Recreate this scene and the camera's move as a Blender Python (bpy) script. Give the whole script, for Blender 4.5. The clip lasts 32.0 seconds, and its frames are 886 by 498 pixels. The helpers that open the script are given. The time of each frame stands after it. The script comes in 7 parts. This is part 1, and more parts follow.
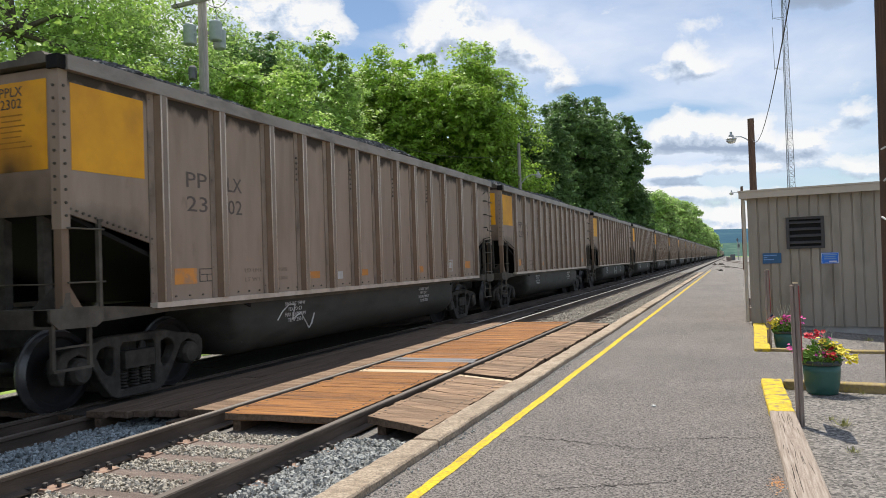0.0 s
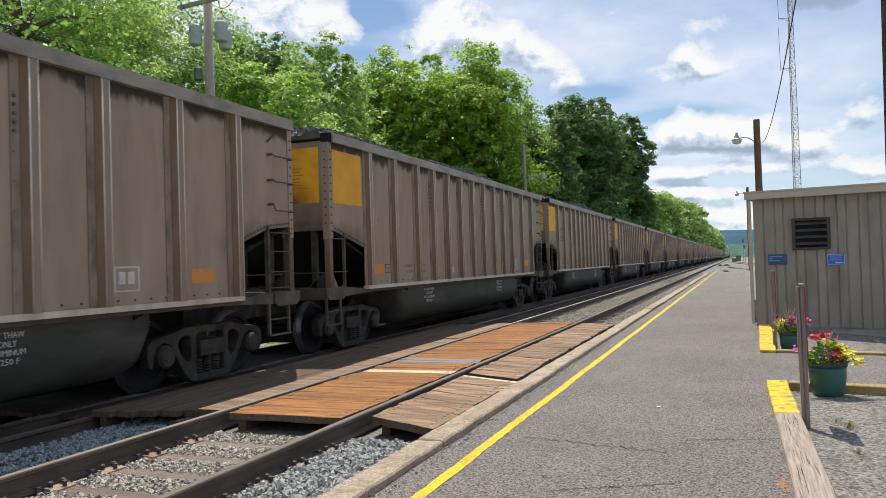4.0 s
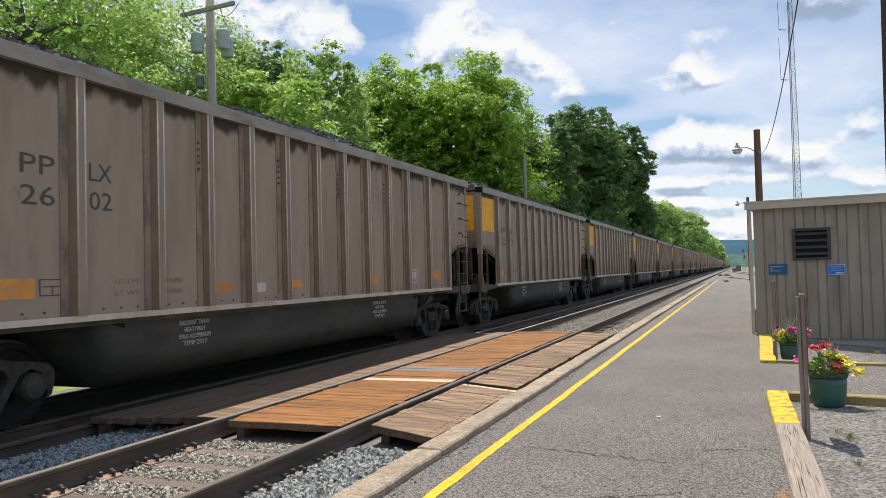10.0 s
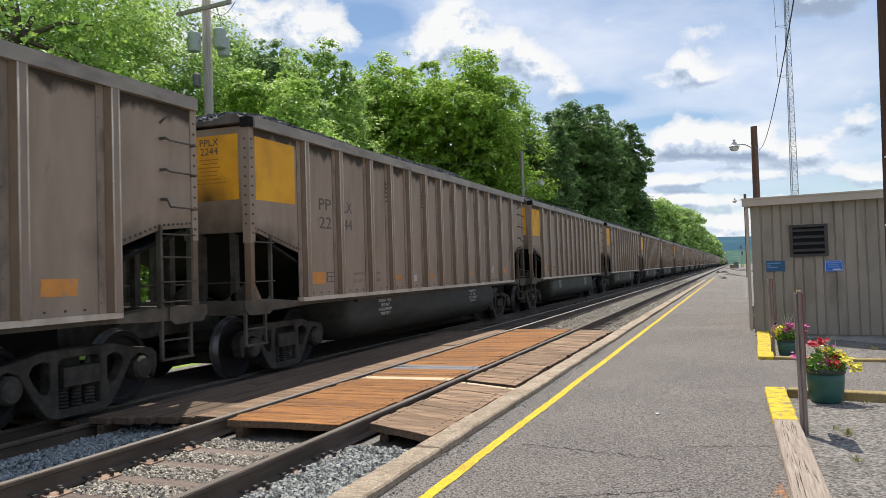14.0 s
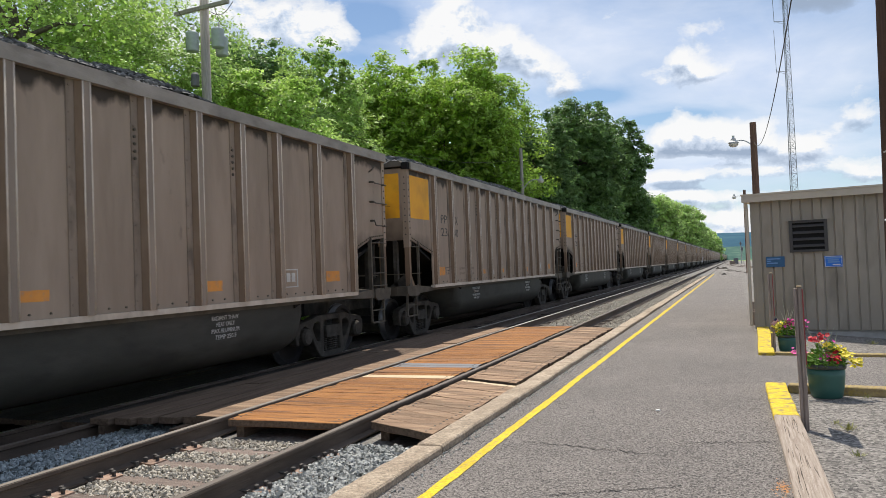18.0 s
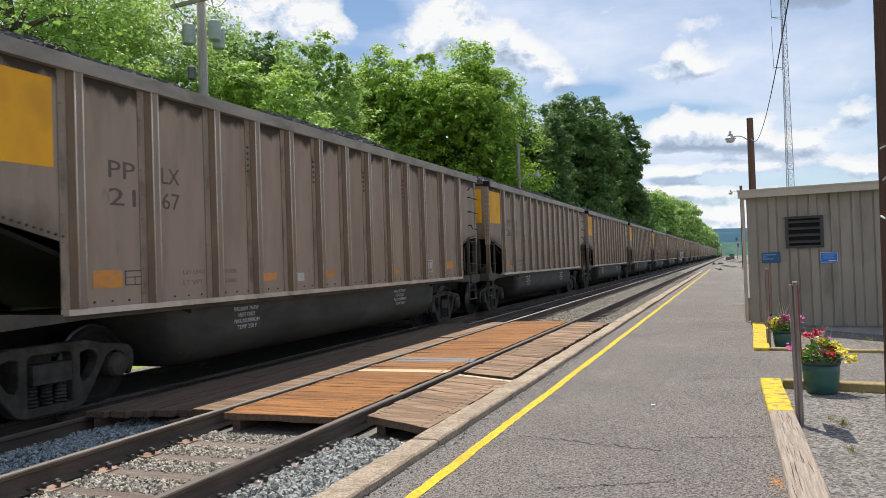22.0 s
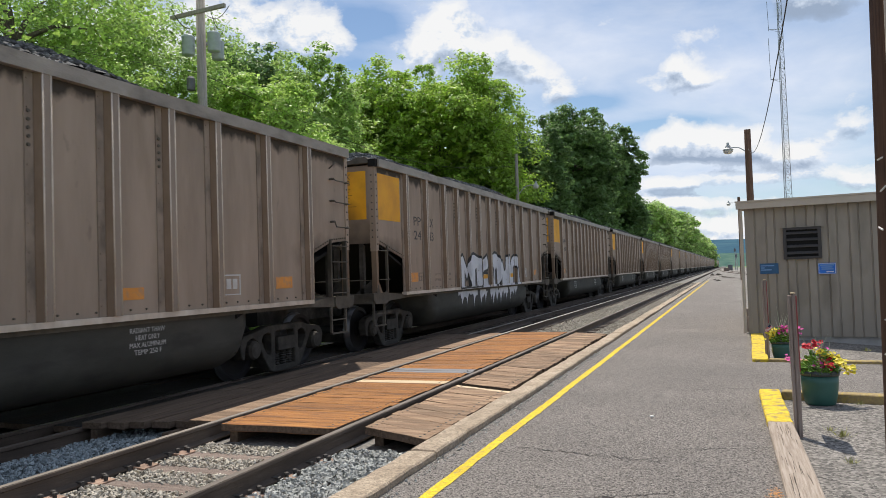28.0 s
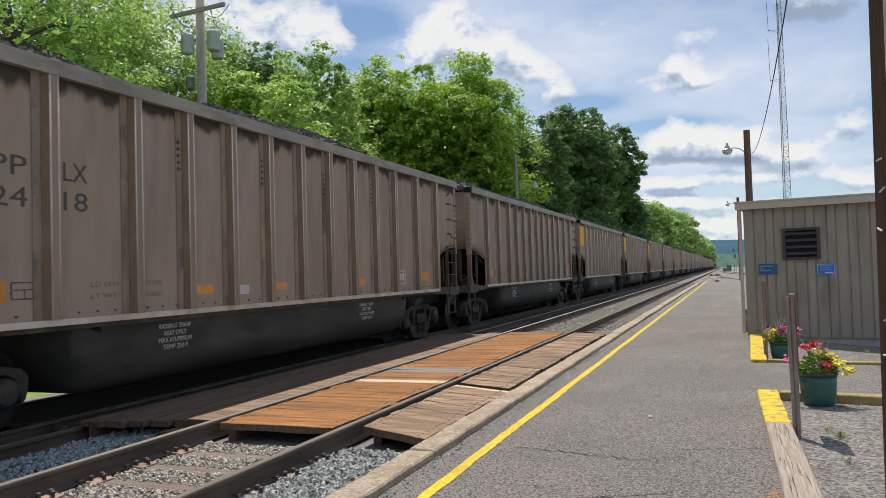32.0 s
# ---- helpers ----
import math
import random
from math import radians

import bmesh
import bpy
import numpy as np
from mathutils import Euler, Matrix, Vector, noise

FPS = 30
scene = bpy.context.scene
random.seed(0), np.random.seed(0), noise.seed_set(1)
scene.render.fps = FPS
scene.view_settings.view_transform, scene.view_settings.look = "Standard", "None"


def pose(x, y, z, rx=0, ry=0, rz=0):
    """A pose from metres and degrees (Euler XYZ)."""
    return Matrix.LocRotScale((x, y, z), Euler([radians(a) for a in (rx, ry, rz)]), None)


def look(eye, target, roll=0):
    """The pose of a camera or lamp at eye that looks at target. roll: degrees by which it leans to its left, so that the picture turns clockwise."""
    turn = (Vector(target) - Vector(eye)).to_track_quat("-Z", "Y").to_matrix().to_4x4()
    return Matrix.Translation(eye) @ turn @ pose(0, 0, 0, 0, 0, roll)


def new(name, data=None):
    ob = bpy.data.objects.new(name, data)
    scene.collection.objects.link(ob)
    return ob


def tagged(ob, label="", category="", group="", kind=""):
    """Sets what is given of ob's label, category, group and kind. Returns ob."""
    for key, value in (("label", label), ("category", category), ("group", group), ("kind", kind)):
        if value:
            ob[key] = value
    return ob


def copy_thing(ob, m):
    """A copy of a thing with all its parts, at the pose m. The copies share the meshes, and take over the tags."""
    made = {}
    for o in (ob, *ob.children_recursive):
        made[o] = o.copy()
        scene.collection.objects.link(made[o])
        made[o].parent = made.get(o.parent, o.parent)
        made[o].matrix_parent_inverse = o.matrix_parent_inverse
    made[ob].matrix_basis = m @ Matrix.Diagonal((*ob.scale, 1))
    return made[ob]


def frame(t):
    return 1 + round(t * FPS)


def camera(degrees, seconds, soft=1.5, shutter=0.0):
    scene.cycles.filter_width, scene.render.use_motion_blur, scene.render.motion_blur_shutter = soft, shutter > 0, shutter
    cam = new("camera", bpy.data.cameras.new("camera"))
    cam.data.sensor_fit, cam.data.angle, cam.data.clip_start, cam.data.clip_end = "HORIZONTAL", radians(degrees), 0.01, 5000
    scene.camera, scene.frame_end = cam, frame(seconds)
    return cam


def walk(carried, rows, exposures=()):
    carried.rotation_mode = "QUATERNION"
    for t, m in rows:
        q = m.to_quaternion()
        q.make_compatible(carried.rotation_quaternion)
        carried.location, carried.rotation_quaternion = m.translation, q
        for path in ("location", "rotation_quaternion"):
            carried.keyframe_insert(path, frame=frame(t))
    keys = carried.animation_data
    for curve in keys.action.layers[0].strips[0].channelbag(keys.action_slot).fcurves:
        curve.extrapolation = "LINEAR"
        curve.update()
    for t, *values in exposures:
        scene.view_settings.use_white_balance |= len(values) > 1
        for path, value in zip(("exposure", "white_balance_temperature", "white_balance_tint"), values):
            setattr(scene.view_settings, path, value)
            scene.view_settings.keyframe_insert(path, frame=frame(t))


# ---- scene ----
cam = camera(60.29, 32.0, soft=0.7, shutter=0.04)
EYE = Vector((0.0, 0.0, 1.439))


def aim(yaw, pitch, roll):
    """The pose of the hand-held phone: yaw to the left of the track, pitch up, roll, in degrees."""
    y, p = radians(yaw), radians(pitch)
    ahead = Vector((-math.sin(y) * math.cos(p), math.cos(y) * math.cos(p), math.sin(p)))
    return look(EYE, EYE + ahead, roll)


# seconds, yaw, pitch, roll
walk(cam, [(t, aim(y, p, r)) for t, y, p, r in (
    (0, 20.74, 1.07, -1.85), (0.5, 20.80, 1.06, -1.95), (1, 20.83, 1.05, -1.91), (1.5, 20.85, 1.06, -1.94), (2, 20.85, 1.06, -1.95),
    (2.5, 20.95, 1.08, -1.86), (3, 20.96, 1.08, -1.70), (3.5, 21.08, 1.12, -1.78), (5.5, 21.10, 1.11, -1.57), (6, 20.98, 1.15, -1.62),
    (6.5, 20.96, 1.24, -1.78), (7, 21.03, 1.31, -1.78), (7.5, 21.02, 1.42, -2.04), (8, 21.00, 1.63, -1.76), (8.5, 21.02, 1.69, -1.77),
    (9, 21.05, 1.77, -1.69), (9.5, 21.16, 1.82, -1.77), (10, 21.10, 1.75, -1.45), (10.5, 21.09, 1.72, -1.45), (11, 21.13, 1.71, -1.64),
    (11.5, 21.21, 1.68, -1.60), (12, 21.20, 1.66, -1.70), (12.5, 21.14, 1.66, -1.84), (13, 21.00, 1.64, -1.79), (13.5, 20.96, 1.68, -1.86),
    (14, 20.94, 1.61, -1.73), (14.5, 20.93, 1.65, -1.96), (16.5, 20.94, 1.64, -2.11), (17, 20.94, 1.64, -2.15), (17.5, 20.93, 1.60, -2.19),
    (18, 20.93, 1.47, -2.14), (18.5, 20.90, 1.34, -2.13), (19, 20.85, 1.20, -1.98), (19.5, 20.85, 1.16, -1.89), (20, 20.85, 1.10, -1.88),
    (20.5, 20.80, 1.06, -2.03), (21, 20.69, 1.03, -1.93), (21.5, 20.69, 1.01, -1.84), (22, 20.69, 1.04, -1.90), (22.5, 20.82, 1.05, -1.81),
    (23, 20.87, 1.03, -1.86), (23.5, 20.82, 1.09, -1.78), (24, 20.77, 1.17, -1.76), (24.5, 20.69, 1.24, -1.62), (25, 20.64, 1.30, -1.70),
    (25.5, 20.56, 1.37, -1.71), (27.5, 20.60, 1.81, -1.78), (28, 20.54, 1.84, -1.85), (28.5, 20.57, 1.91, -1.86), (29, 20.62, 1.96, -1.82),
    (29.5, 20.63, 1.91, -1.70), (30, 20.59, 1.89, -1.79), (30.5, 20.53, 1.86, -1.88), (31, 20.48, 1.87, -1.81), (31.5, 20.46, 1.84, -1.73),
    (32, 20.47, 1.81, -1.68),
)], exposures=((0, 0.16), (25, 0.16), (30, 0.05), (32, 0.02)))

# ---- light ----
SUN_DIR = Vector((-0.245, 0.395, 0.885)).normalized()
elevation = math.asin(SUN_DIR.z)
sun = new("sun", bpy.data.lights.new("sun", "SUN"))
sun.data.energy, sun.data.angle, sun.data.color = 4.5, radians(0.6), (1.0, 0.925, 0.82)
sun.matrix_world = look(SUN_DIR * 50, (0, 0, 0))


# cumulus heaps and clear gaps: bearing, height, half widths, amount (degrees)
HEAPS = (
    (-33.0, 18.6, 4.0, 2.2, 0.40),
    (-29.2, 17.0, 2.2, 1.5, 0.34),
    (-40.2, 16.7, 4.6, 2.3, 0.20),
    (-45.7, 17.0, 4.6, 2.7, 0.20),
    (-19.8, 17.8, 3.0, 1.9, 0.46),
    (-21.6, 15.9, 2.2, 1.2, 0.30),
    (-15.6, 15.9, 2.4, 1.2, 0.36),
    (-13.0, 14.5, 2.0, 1.0, 0.32),
    (-11.4, 13.0, 1.1, 0.7, 0.24),
    (-25.8, 18.4, 1.8, 0.9, -0.20),
    (-3.2, 14.2, 1.6, 0.9, 0.40),
    (-2.2, 13.0, 2.2, 0.9, 0.40),
    (-5.5, 13.3, 1.1, 0.5, 0.20),
    (-0.6, 16.4, 1.9, 0.6, 0.14),
    (5.8, 16.6, 3.6, 1.0, 0.36),
    (-4.4, 8.4, 1.7, 1.4, 0.46),
    (-1.8, 8.6, 2.0, 1.4, 0.46),
    (0.9, 8.0, 1.9, 1.4, 0.42),
    (4.4, 7.2, 2.4, 1.1, 0.34),
    (7.6, 8.8, 2.4, 1.4, 0.26),
    (8.0, 5.6, 2.4, 0.9, 0.26),
    (-2.6, 7.0, 3.0, 0.3, -0.12),
    (-4.0, 6.0, 2.4, 0.5, 0.36),
    (2.2, 5.8, 3.2, 0.6, 0.34),
    (-4.2, 4.5, 2.6, 0.6, 0.36),
    (1.0, 4.4, 4.2, 0.6, 0.32),
    (-2.5, 3.0, 5.4, 0.7, 0.30),
    (3.7, 2.2, 6.2, 1.0, 0.25),
    (-1.8, 1.5, 5.8, 0.5, 0.20),
)
# grey bellies of the clouds
BELLIES = (
    (5.8, 16.6, 4.0, 1.3, -1.0),
    (7.4, 8.2, 2.6, 1.0, -0.30),
    (-2.8, 7.1, 3.4, 0.55, -0.30),
    (2.6, 6.6, 3.0, 0.5, -0.25),
    (-3.4, 5.4, 3.4, 0.35, -0.30),
    (-17.4, 15.2, 2.4, 0.6, -0.22),
    (-1.9, 12.3, 1.8, 0.35, -0.22),
)
GAPS = (
    (-25.8, 18.4, 2.2, 1.0, -0.34),
    (-8.8, 12.1, 2.4, 0.6, -0.30),
    (-4.2, 10.1, 3.0, 0.5, -0.34),
    (-26.5, 15.5, 1.5, 1.2, -0.20),
    (-29.8, 16.1, 1.9, 1.2, -0.25),
    (-9.5, 16.0, 4.2, 2.0, 0.20),
    (1.7, 13.2, 5.4, 2.7, 0.22),
    (-15.0, 18.3, 2.3, 0.8, 0.12),
    (6.9, 12.6, 3.8, 2.3, 0.16),
)


def sky_world():
    w = bpy.data.worlds.new("sky")
    scene.world = w
    w.use_nodes = True
    nt = w.node_tree
    nt.nodes.clear()
    N, L = nt.nodes.new, nt.links.new
    sky = N("ShaderNodeTexSky")
    sky.sky_type, sky.sun_disc = "NISHITA", False
    sky.sun_elevation, sky.sun_rotation = elevation, math.atan2(SUN_DIR.x, SUN_DIR.y)
    sky.air_density, sky.dust_density, sky.ozone_density = 1.0, 0.15, 2.5
    tc = N("ShaderNodeTexCoord")
    sep = N("ShaderNodeSeparateXYZ")
    L(tc.outputs["Generated"], sep.inputs[0])

    def op(kind, a, b=None, c=None):
        n = N("ShaderNodeMath")
        n.operation = kind
        for i, v in enumerate((a, b, c)):
            if v is None:
                continue
            if isinstance(v, (int, float)):
                n.inputs[i].default_value = v
            else:
                L(v, n.inputs[i])
        return n.outputs[0]

    az = op("ARCTAN2", sep.outputs[0], sep.outputs[1])
    el = op("ARCSINE", sep.outputs[2])

    def fbm(up, scale, detail, seed, flat=1.9):
        """Cloud noise over bearing and height, the layers flattening towards the horizon."""
        v = N("ShaderNodeCombineXYZ")
        h = op("POWER", op("MAXIMUM", op("ADD", el, 0.02 + up), 0.001), 0.62)
        L(az, v.inputs[0])
        L(op("MULTIPLY", h, flat), v.inputs[1])
        v.inputs[2].default_value = seed
        n = N("ShaderNodeTexNoise")
        n.inputs["Scale"].default_value, n.inputs["Detail"].default_value, n.inputs["Roughness"].default_value, n.inputs["Distortion"].default_value = scale, detail, 0.56, 0.35
        L(v.outputs[0], n.inputs["Vector"])
        return n.outputs["Fac"]

    def lump(a, e, wa, we, amount, up=0.0):
        """A cumulus or a clear gap: bearing and height in degrees."""
        p = op("DIVIDE", op("SUBTRACT", az, radians(a)), radians(wa))
        q = op("DIVIDE", op("SUBTRACT", op("ADD", el, up), radians(e)), radians(we))
        return op("MULTIPLY", op("EXPONENT", op("MULTIPLY", op("ADD", op("MULTIPLY", p, p), op("MULTIPLY", q, q)), -1.0)), amount)

    def ramp(src, *stops):
        r = N("ShaderNodeValToRGB")
        e = r.color_ramp.elements
        while len(e) < len(stops):
            e.new(0.5)
        for i, (p, c) in enumerate(stops):
            e[i].position, e[i].color = p, (*((c, c, c) if isinstance(c, (int, float)) else c), 1)
        L(src, r.inputs[0])
        return r.outputs[0]

    def puffs(up, scale, seed):
        """Billowing noise that does not stretch with height."""
        v = N("ShaderNodeCombineXYZ")
        L(az, v.inputs[0])
        L(op("MULTIPLY", op("ADD", el, up), 1.35), v.inputs[1])
        v.inputs[2].default_value = seed
        n = N("ShaderNodeTexNoise")
        n.inputs["Scale"].default_value, n.inputs["Detail"].default_value, n.inputs["Roughness"].default_value, n.inputs["Distortion"].default_value = scale, 10, 0.60, 0.15
        L(v.outputs[0], n.inputs["Vector"])
        return n.outputs["Fac"]

    # a soft high veil with clear gaps
    veil = fbm(0.0, 3.2, 8, 3.7, 2.6)
    for spec in GAPS:
        veil = op("ADD", veil, lump(*spec))
    veil_cover = ramp(veil, (0.30, 0.02), (0.50, 0.52), (0.70, 0.86))
    veil_tone = ramp(fbm(0.0, 5.0, 8, 8.1, 2.2), (0.30, (0.57, 0.69, 0.92)), (0.58, (0.84, 0.89, 1.0)))

    # cumulus: heaps with hard white heads and grey-blue undersides
    def heaps(up):
        f = op("MULTIPLY_ADD", puffs(up, 13.0, 1.3), 0.95, -0.24)
        for spec in HEAPS:
            f = op("ADD", f, lump(*spec, up))
        return f

    c0, c1 = heaps(0.0), heaps(0.012)
    heap_cover = ramp(c0, (0.37, 0.0), (0.44, 0.55), (0.56, 0.97))
    lit = op("ADD", op("MULTIPLY", op("SUBTRACT", c0, c1), 2.2), op("MULTIPLY_ADD", puffs(0.0, 22.0, 5.5), 1.7, -0.30))
    for spec in BELLIES:
        lit = op("ADD", lit, lump(*spec))
    heap_tone = ramp(lit, (0.10, (0.36, 0.45, 0.60)), (0.44, (0.70, 0.79, 0.93)), (0.63, (1.0, 1.0, 1.0)))
    bs = N("ShaderNodeBackground")
    bs.inputs[1].default_value = 0.098
    bv = N("ShaderNodeBackground")
    bv.inputs[1].default_value = 0.90
    bc = N("ShaderNodeBackground")
    bc.inputs[1].default_value = 0.86
    L(sky.outputs[0], bs.inputs[0])
    L(veil_tone, bv.inputs[0])
    L(heap_tone, bc.inputs[0])
    under = N("ShaderNodeMixShader")
    L(veil_cover, under.inputs[0])
    L(bs.outputs[0], under.inputs[1])
    L(bv.outputs[0], under.inputs[2])
    mix = N("ShaderNodeMixShader")
    L(heap_cover, mix.inputs[0])
    L(under.outputs[0], mix.inputs[1])
    L(bc.outputs[0], mix.inputs[2])
    out = N("ShaderNodeOutputWorld")
    L(mix.outputs[0], out.inputs[0])


sky_world()

# ---- materials ----
MATS = {}


def material(name, stops, scale=4.0, stretch=(1, 1, 1), rough=0.75, metal=0.0, bump=0.0, bump_scale=60.0,
             detail=8.0, grains=None, spots=None, spot_scale=18.0, spot_amount=0.5, per_object=0.0, rough_var=0.12, island=0.0):
    """Procedural surface: a noise ramp, a finer layer of spots, bump, and a random tone per piece."""
    m = bpy.data.materials.new(name)
    m.use_nodes = True
    nt = m.node_tree
    N, L = nt.nodes.new, nt.links.new
    b = nt.nodes["Principled BSDF"]
    tc = N("ShaderNodeTexCoord")
    mp = N("ShaderNodeMapping")
    mp.inputs["Scale"].default_value = stretch
    L(tc.outputs["Object"], mp.inputs[0])
    info = N("ShaderNodeObjectInfo")
    vec = mp.outputs[0]
    if per_object:
        add = N("ShaderNodeVectorMath"); add.operation = "ADD"
        mul = N("ShaderNodeMath"); mul.operation = "MULTIPLY"; mul.inputs[1].default_value = 37.0
        L(info.outputs["Random"], mul.inputs[0]); L(vec, add.inputs[0]); L(mul.outputs[0], add.inputs[1])
        vec = add.outputs[0]
    n = N("ShaderNodeTexNoise")
    n.inputs["Scale"].default_value, n.inputs["Detail"].default_value, n.inputs["Roughness"].default_value = scale, detail, 0.6
    L(vec, n.inputs["Vector"])
    r = N("ShaderNodeValToRGB")
    el = r.color_ramp.elements
    while len(el) < len(stops):
        el.new(0.5)
    for i, c in enumerate(stops):
        el[i].position = 0.28 + 0.44 * i / max(1, len(stops) - 1)
        el[i].color = (*c, 1)
    L(n.outputs["Fac"], r.inputs[0])
    col = r.outputs[0]
    if grains:
        # stones of the surface, each with its own tone
        gscale, low, high = grains
        vo = N("ShaderNodeTexVoronoi")
        vo.inputs["Scale"].default_value = gscale
        L(vec, vo.inputs["Vector"])
        sp = N("ShaderNodeSeparateColor")
        L(vo.outputs["Color"], sp.inputs[0])
        gr = N("ShaderNodeMapRange")
        gr.inputs[3].default_value, gr.inputs[4].default_value = low, high
        L(sp.outputs[0], gr.inputs[0])
        gh = N("ShaderNodeHueSaturation")
        L(gr.outputs[0], gh.inputs["Value"])
        L(col, gh.inputs["Color"])
        col = gh.outputs[0]
    if spots:
        n2 = N("ShaderNodeTexNoise")
        n2.inputs["Scale"].default_value, n2.inputs["Detail"].default_value = spot_scale, 4
        L(vec, n2.inputs["Vector"])
        r2 = N("ShaderNodeValToRGB")
        r2.color_ramp.elements[0].position, r2.color_ramp.elements[1].position = 0.50, 0.68
        L(n2.outputs["Fac"], r2.inputs[0])
        k = N("ShaderNodeMath"); k.operation = "MULTIPLY"; k.inputs[1].default_value = spot_amount
        L(r2.outputs[0], k.inputs[0])
        mx = N("ShaderNodeMix"); mx.data_type = "RGBA"
        L(k.outputs[0], mx.inputs[0]); L(col, mx.inputs[6]); mx.inputs[7].default_value = (*spots, 1)
        col = mx.outputs[2]
    if per_object or island:
        hs = N("ShaderNodeHueSaturation")
        mr = N("ShaderNodeMapRange")
        amount = per_object or island
        mr.inputs[3].default_value, mr.inputs[4].default_value = 1 - amount, 1 + amount
        if island:
            geo = N("ShaderNodeNewGeometry")
            L(geo.outputs["Random Per Island"], mr.inputs[0])
        else:
            L(info.outputs["Random"], mr.inputs[0])
        L(mr.outputs[0], hs.inputs["Value"]); L(col, hs.inputs["Color"])
        col = hs.outputs[0]
    L(col, b.inputs["Base Color"])
    b.inputs["Metallic"].default_value = metal
    rr = N("ShaderNodeMapRange")
    rr.inputs[3].default_value, rr.inputs[4].default_value = max(0.05, rough - rough_var), min(1.0, rough + rough_var)
    L(n.outputs["Fac"], rr.inputs[0]); L(rr.outputs[0], b.inputs["Roughness"])
    if bump:
        nb = N("ShaderNodeTexNoise"); nb.inputs["Scale"].default_value = bump_scale; nb.inputs["Detail"].default_value = 5
        L(vec, nb.inputs["Vector"])
        bp = N("ShaderNodeBump"); bp.inputs["Strength"].default_value = bump; bp.inputs["Distance"].default_value = 0.02
        L(nb.outputs["Fac"], bp.inputs["Height"]); L(bp.outputs[0], b.inputs["Normal"])
    MATS[name] = m
    return m


M_ASPHALT = material("asphalt", [(0.118, 0.105, 0.096), (0.150, 0.134, 0.122), (0.182, 0.163, 0.149)], 0.5, detail=4, rough=0.92, bump=1.0, bump_scale=95, grains=(100, 0.15, 2.05), spots=(0.42, 0.395, 0.355), spot_scale=48, spot_amount=0.65)
M_GRAVEL = material("gravel", [(0.15, 0.138, 0.124), (0.20, 0.185, 0.167), (0.25, 0.232, 0.211)], 1.2, rough=0.95, bump=1.0, bump_scale=70, grains=(44, 0.3, 1.8), spots=(0.13, 0.12, 0.107), spot_scale=30, spot_amount=0.5)
M_BALLAST_BED = material("ballast_bed", [(0.09, 0.085, 0.08), (0.19, 0.18, 0.165), (0.30, 0.285, 0.26)], 22, rough=0.95, bump=1.0, bump_scale=30)
M_STONE = material("ballast_stone", [(0.25, 0.257, 0.24), (0.37, 0.378, 0.357), (0.50, 0.507, 0.48)], 10, rough=0.9, bump=0.3, island=0.22)
M_STONE_BUFF = material("buff_ballast_stone", [(0.36, 0.32, 0.26), (0.47, 0.43, 0.355), (0.56, 0.52, 0.45)], 10, rough=0.9, bump=0.3, island=0.24)
M_STONE_BLUE = material("ballast_stone_blue", [(0.19, 0.23, 0.245), (0.28, 0.325, 0.34), (0.40, 0.44, 0.45)], 10, rough=0.9, bump=0.3, island=0.25)
M_CINDER = material("dark_ballast", [(0.012, 0.011, 0.010), (0.028, 0.026, 0.024), (0.06, 0.055, 0.05)], 14, rough=0.95, bump=1.0, bump_scale=28, grains=(26, 0.4, 1.7))
M_CINDER_BROWN = material("dirty_brown_ballast", [(0.035, 0.030, 0.026), (0.075, 0.065, 0.056), (0.15, 0.133, 0.115)], 14, rough=0.95, bump=1.0, bump_scale=28, grains=(26, 0.4, 1.2))
M_GRASS = material("grass_ground", [(0.12, 0.19, 0.03), (0.20, 0.31, 0.045), (0.30, 0.41, 0.08)], 1.6, rough=0.95, bump=0.6, bump_scale=20)
M_RAIL = material("rail_steel", [(0.055, 0.040, 0.030), (0.095, 0.071, 0.054), (0.145, 0.112, 0.088)], 5, (1, 0.2, 1), rough=0.85, metal=0.0, bump=0.25)
M_RAIL_TOP = material("polished_rail_head", [(0.42, 0.40, 0.38), (0.55, 0.53, 0.50), (0.62, 0.60, 0.57)], 6, (1, 0.1, 1), rough=0.32, metal=0.85)
M_TIE = material("old_tie_wood", [(0.12, 0.09, 0.075), (0.20, 0.155, 0.13), (0.28, 0.225, 0.19)], 3, (1, 12, 12), rough=0.9, bump=0.5, bump_scale=30, per_object=0.2)
M_TIE_DARK = material("creosoted_tie_wood", [(0.045, 0.035, 0.028), (0.085, 0.066, 0.053), (0.14, 0.11, 0.09)], 3, (1, 12, 12), rough=0.9, bump=0.5, bump_scale=30, per_object=0.25)
M_PLATE = material("rusty_tie_plate", [(0.20, 0.125, 0.085), (0.30, 0.195, 0.14), (0.40, 0.28, 0.21)], 12, rough=0.85, bump=0.2, per_object=0.15)
M_SPIKE = material("dark_spike_iron", [(0.05, 0.045, 0.04), (0.10, 0.09, 0.08)], 20, rough=0.7, metal=0.3)
M_BOARD_ORANGE = material("rust_stained_board", [(0.14, 0.054, 0.018), (0.335, 0.136, 0.030), (0.48, 0.222, 0.060)], 1.1, (0.9, 9, 9), rough=0.85, bump=0.6, bump_scale=25, per_object=0.15, spots=(0.11, 0.056, 0.030), spot_scale=2.6, spot_amount=0.75)
M_BOARD_RUST = material("brown_rust_board", [(0.15, 0.075, 0.035), (0.27, 0.13, 0.055), (0.40, 0.21, 0.09)], 1.1, (0.9, 9, 9), rough=0.88, bump=0.6, bump_scale=25, per_object=0.15)
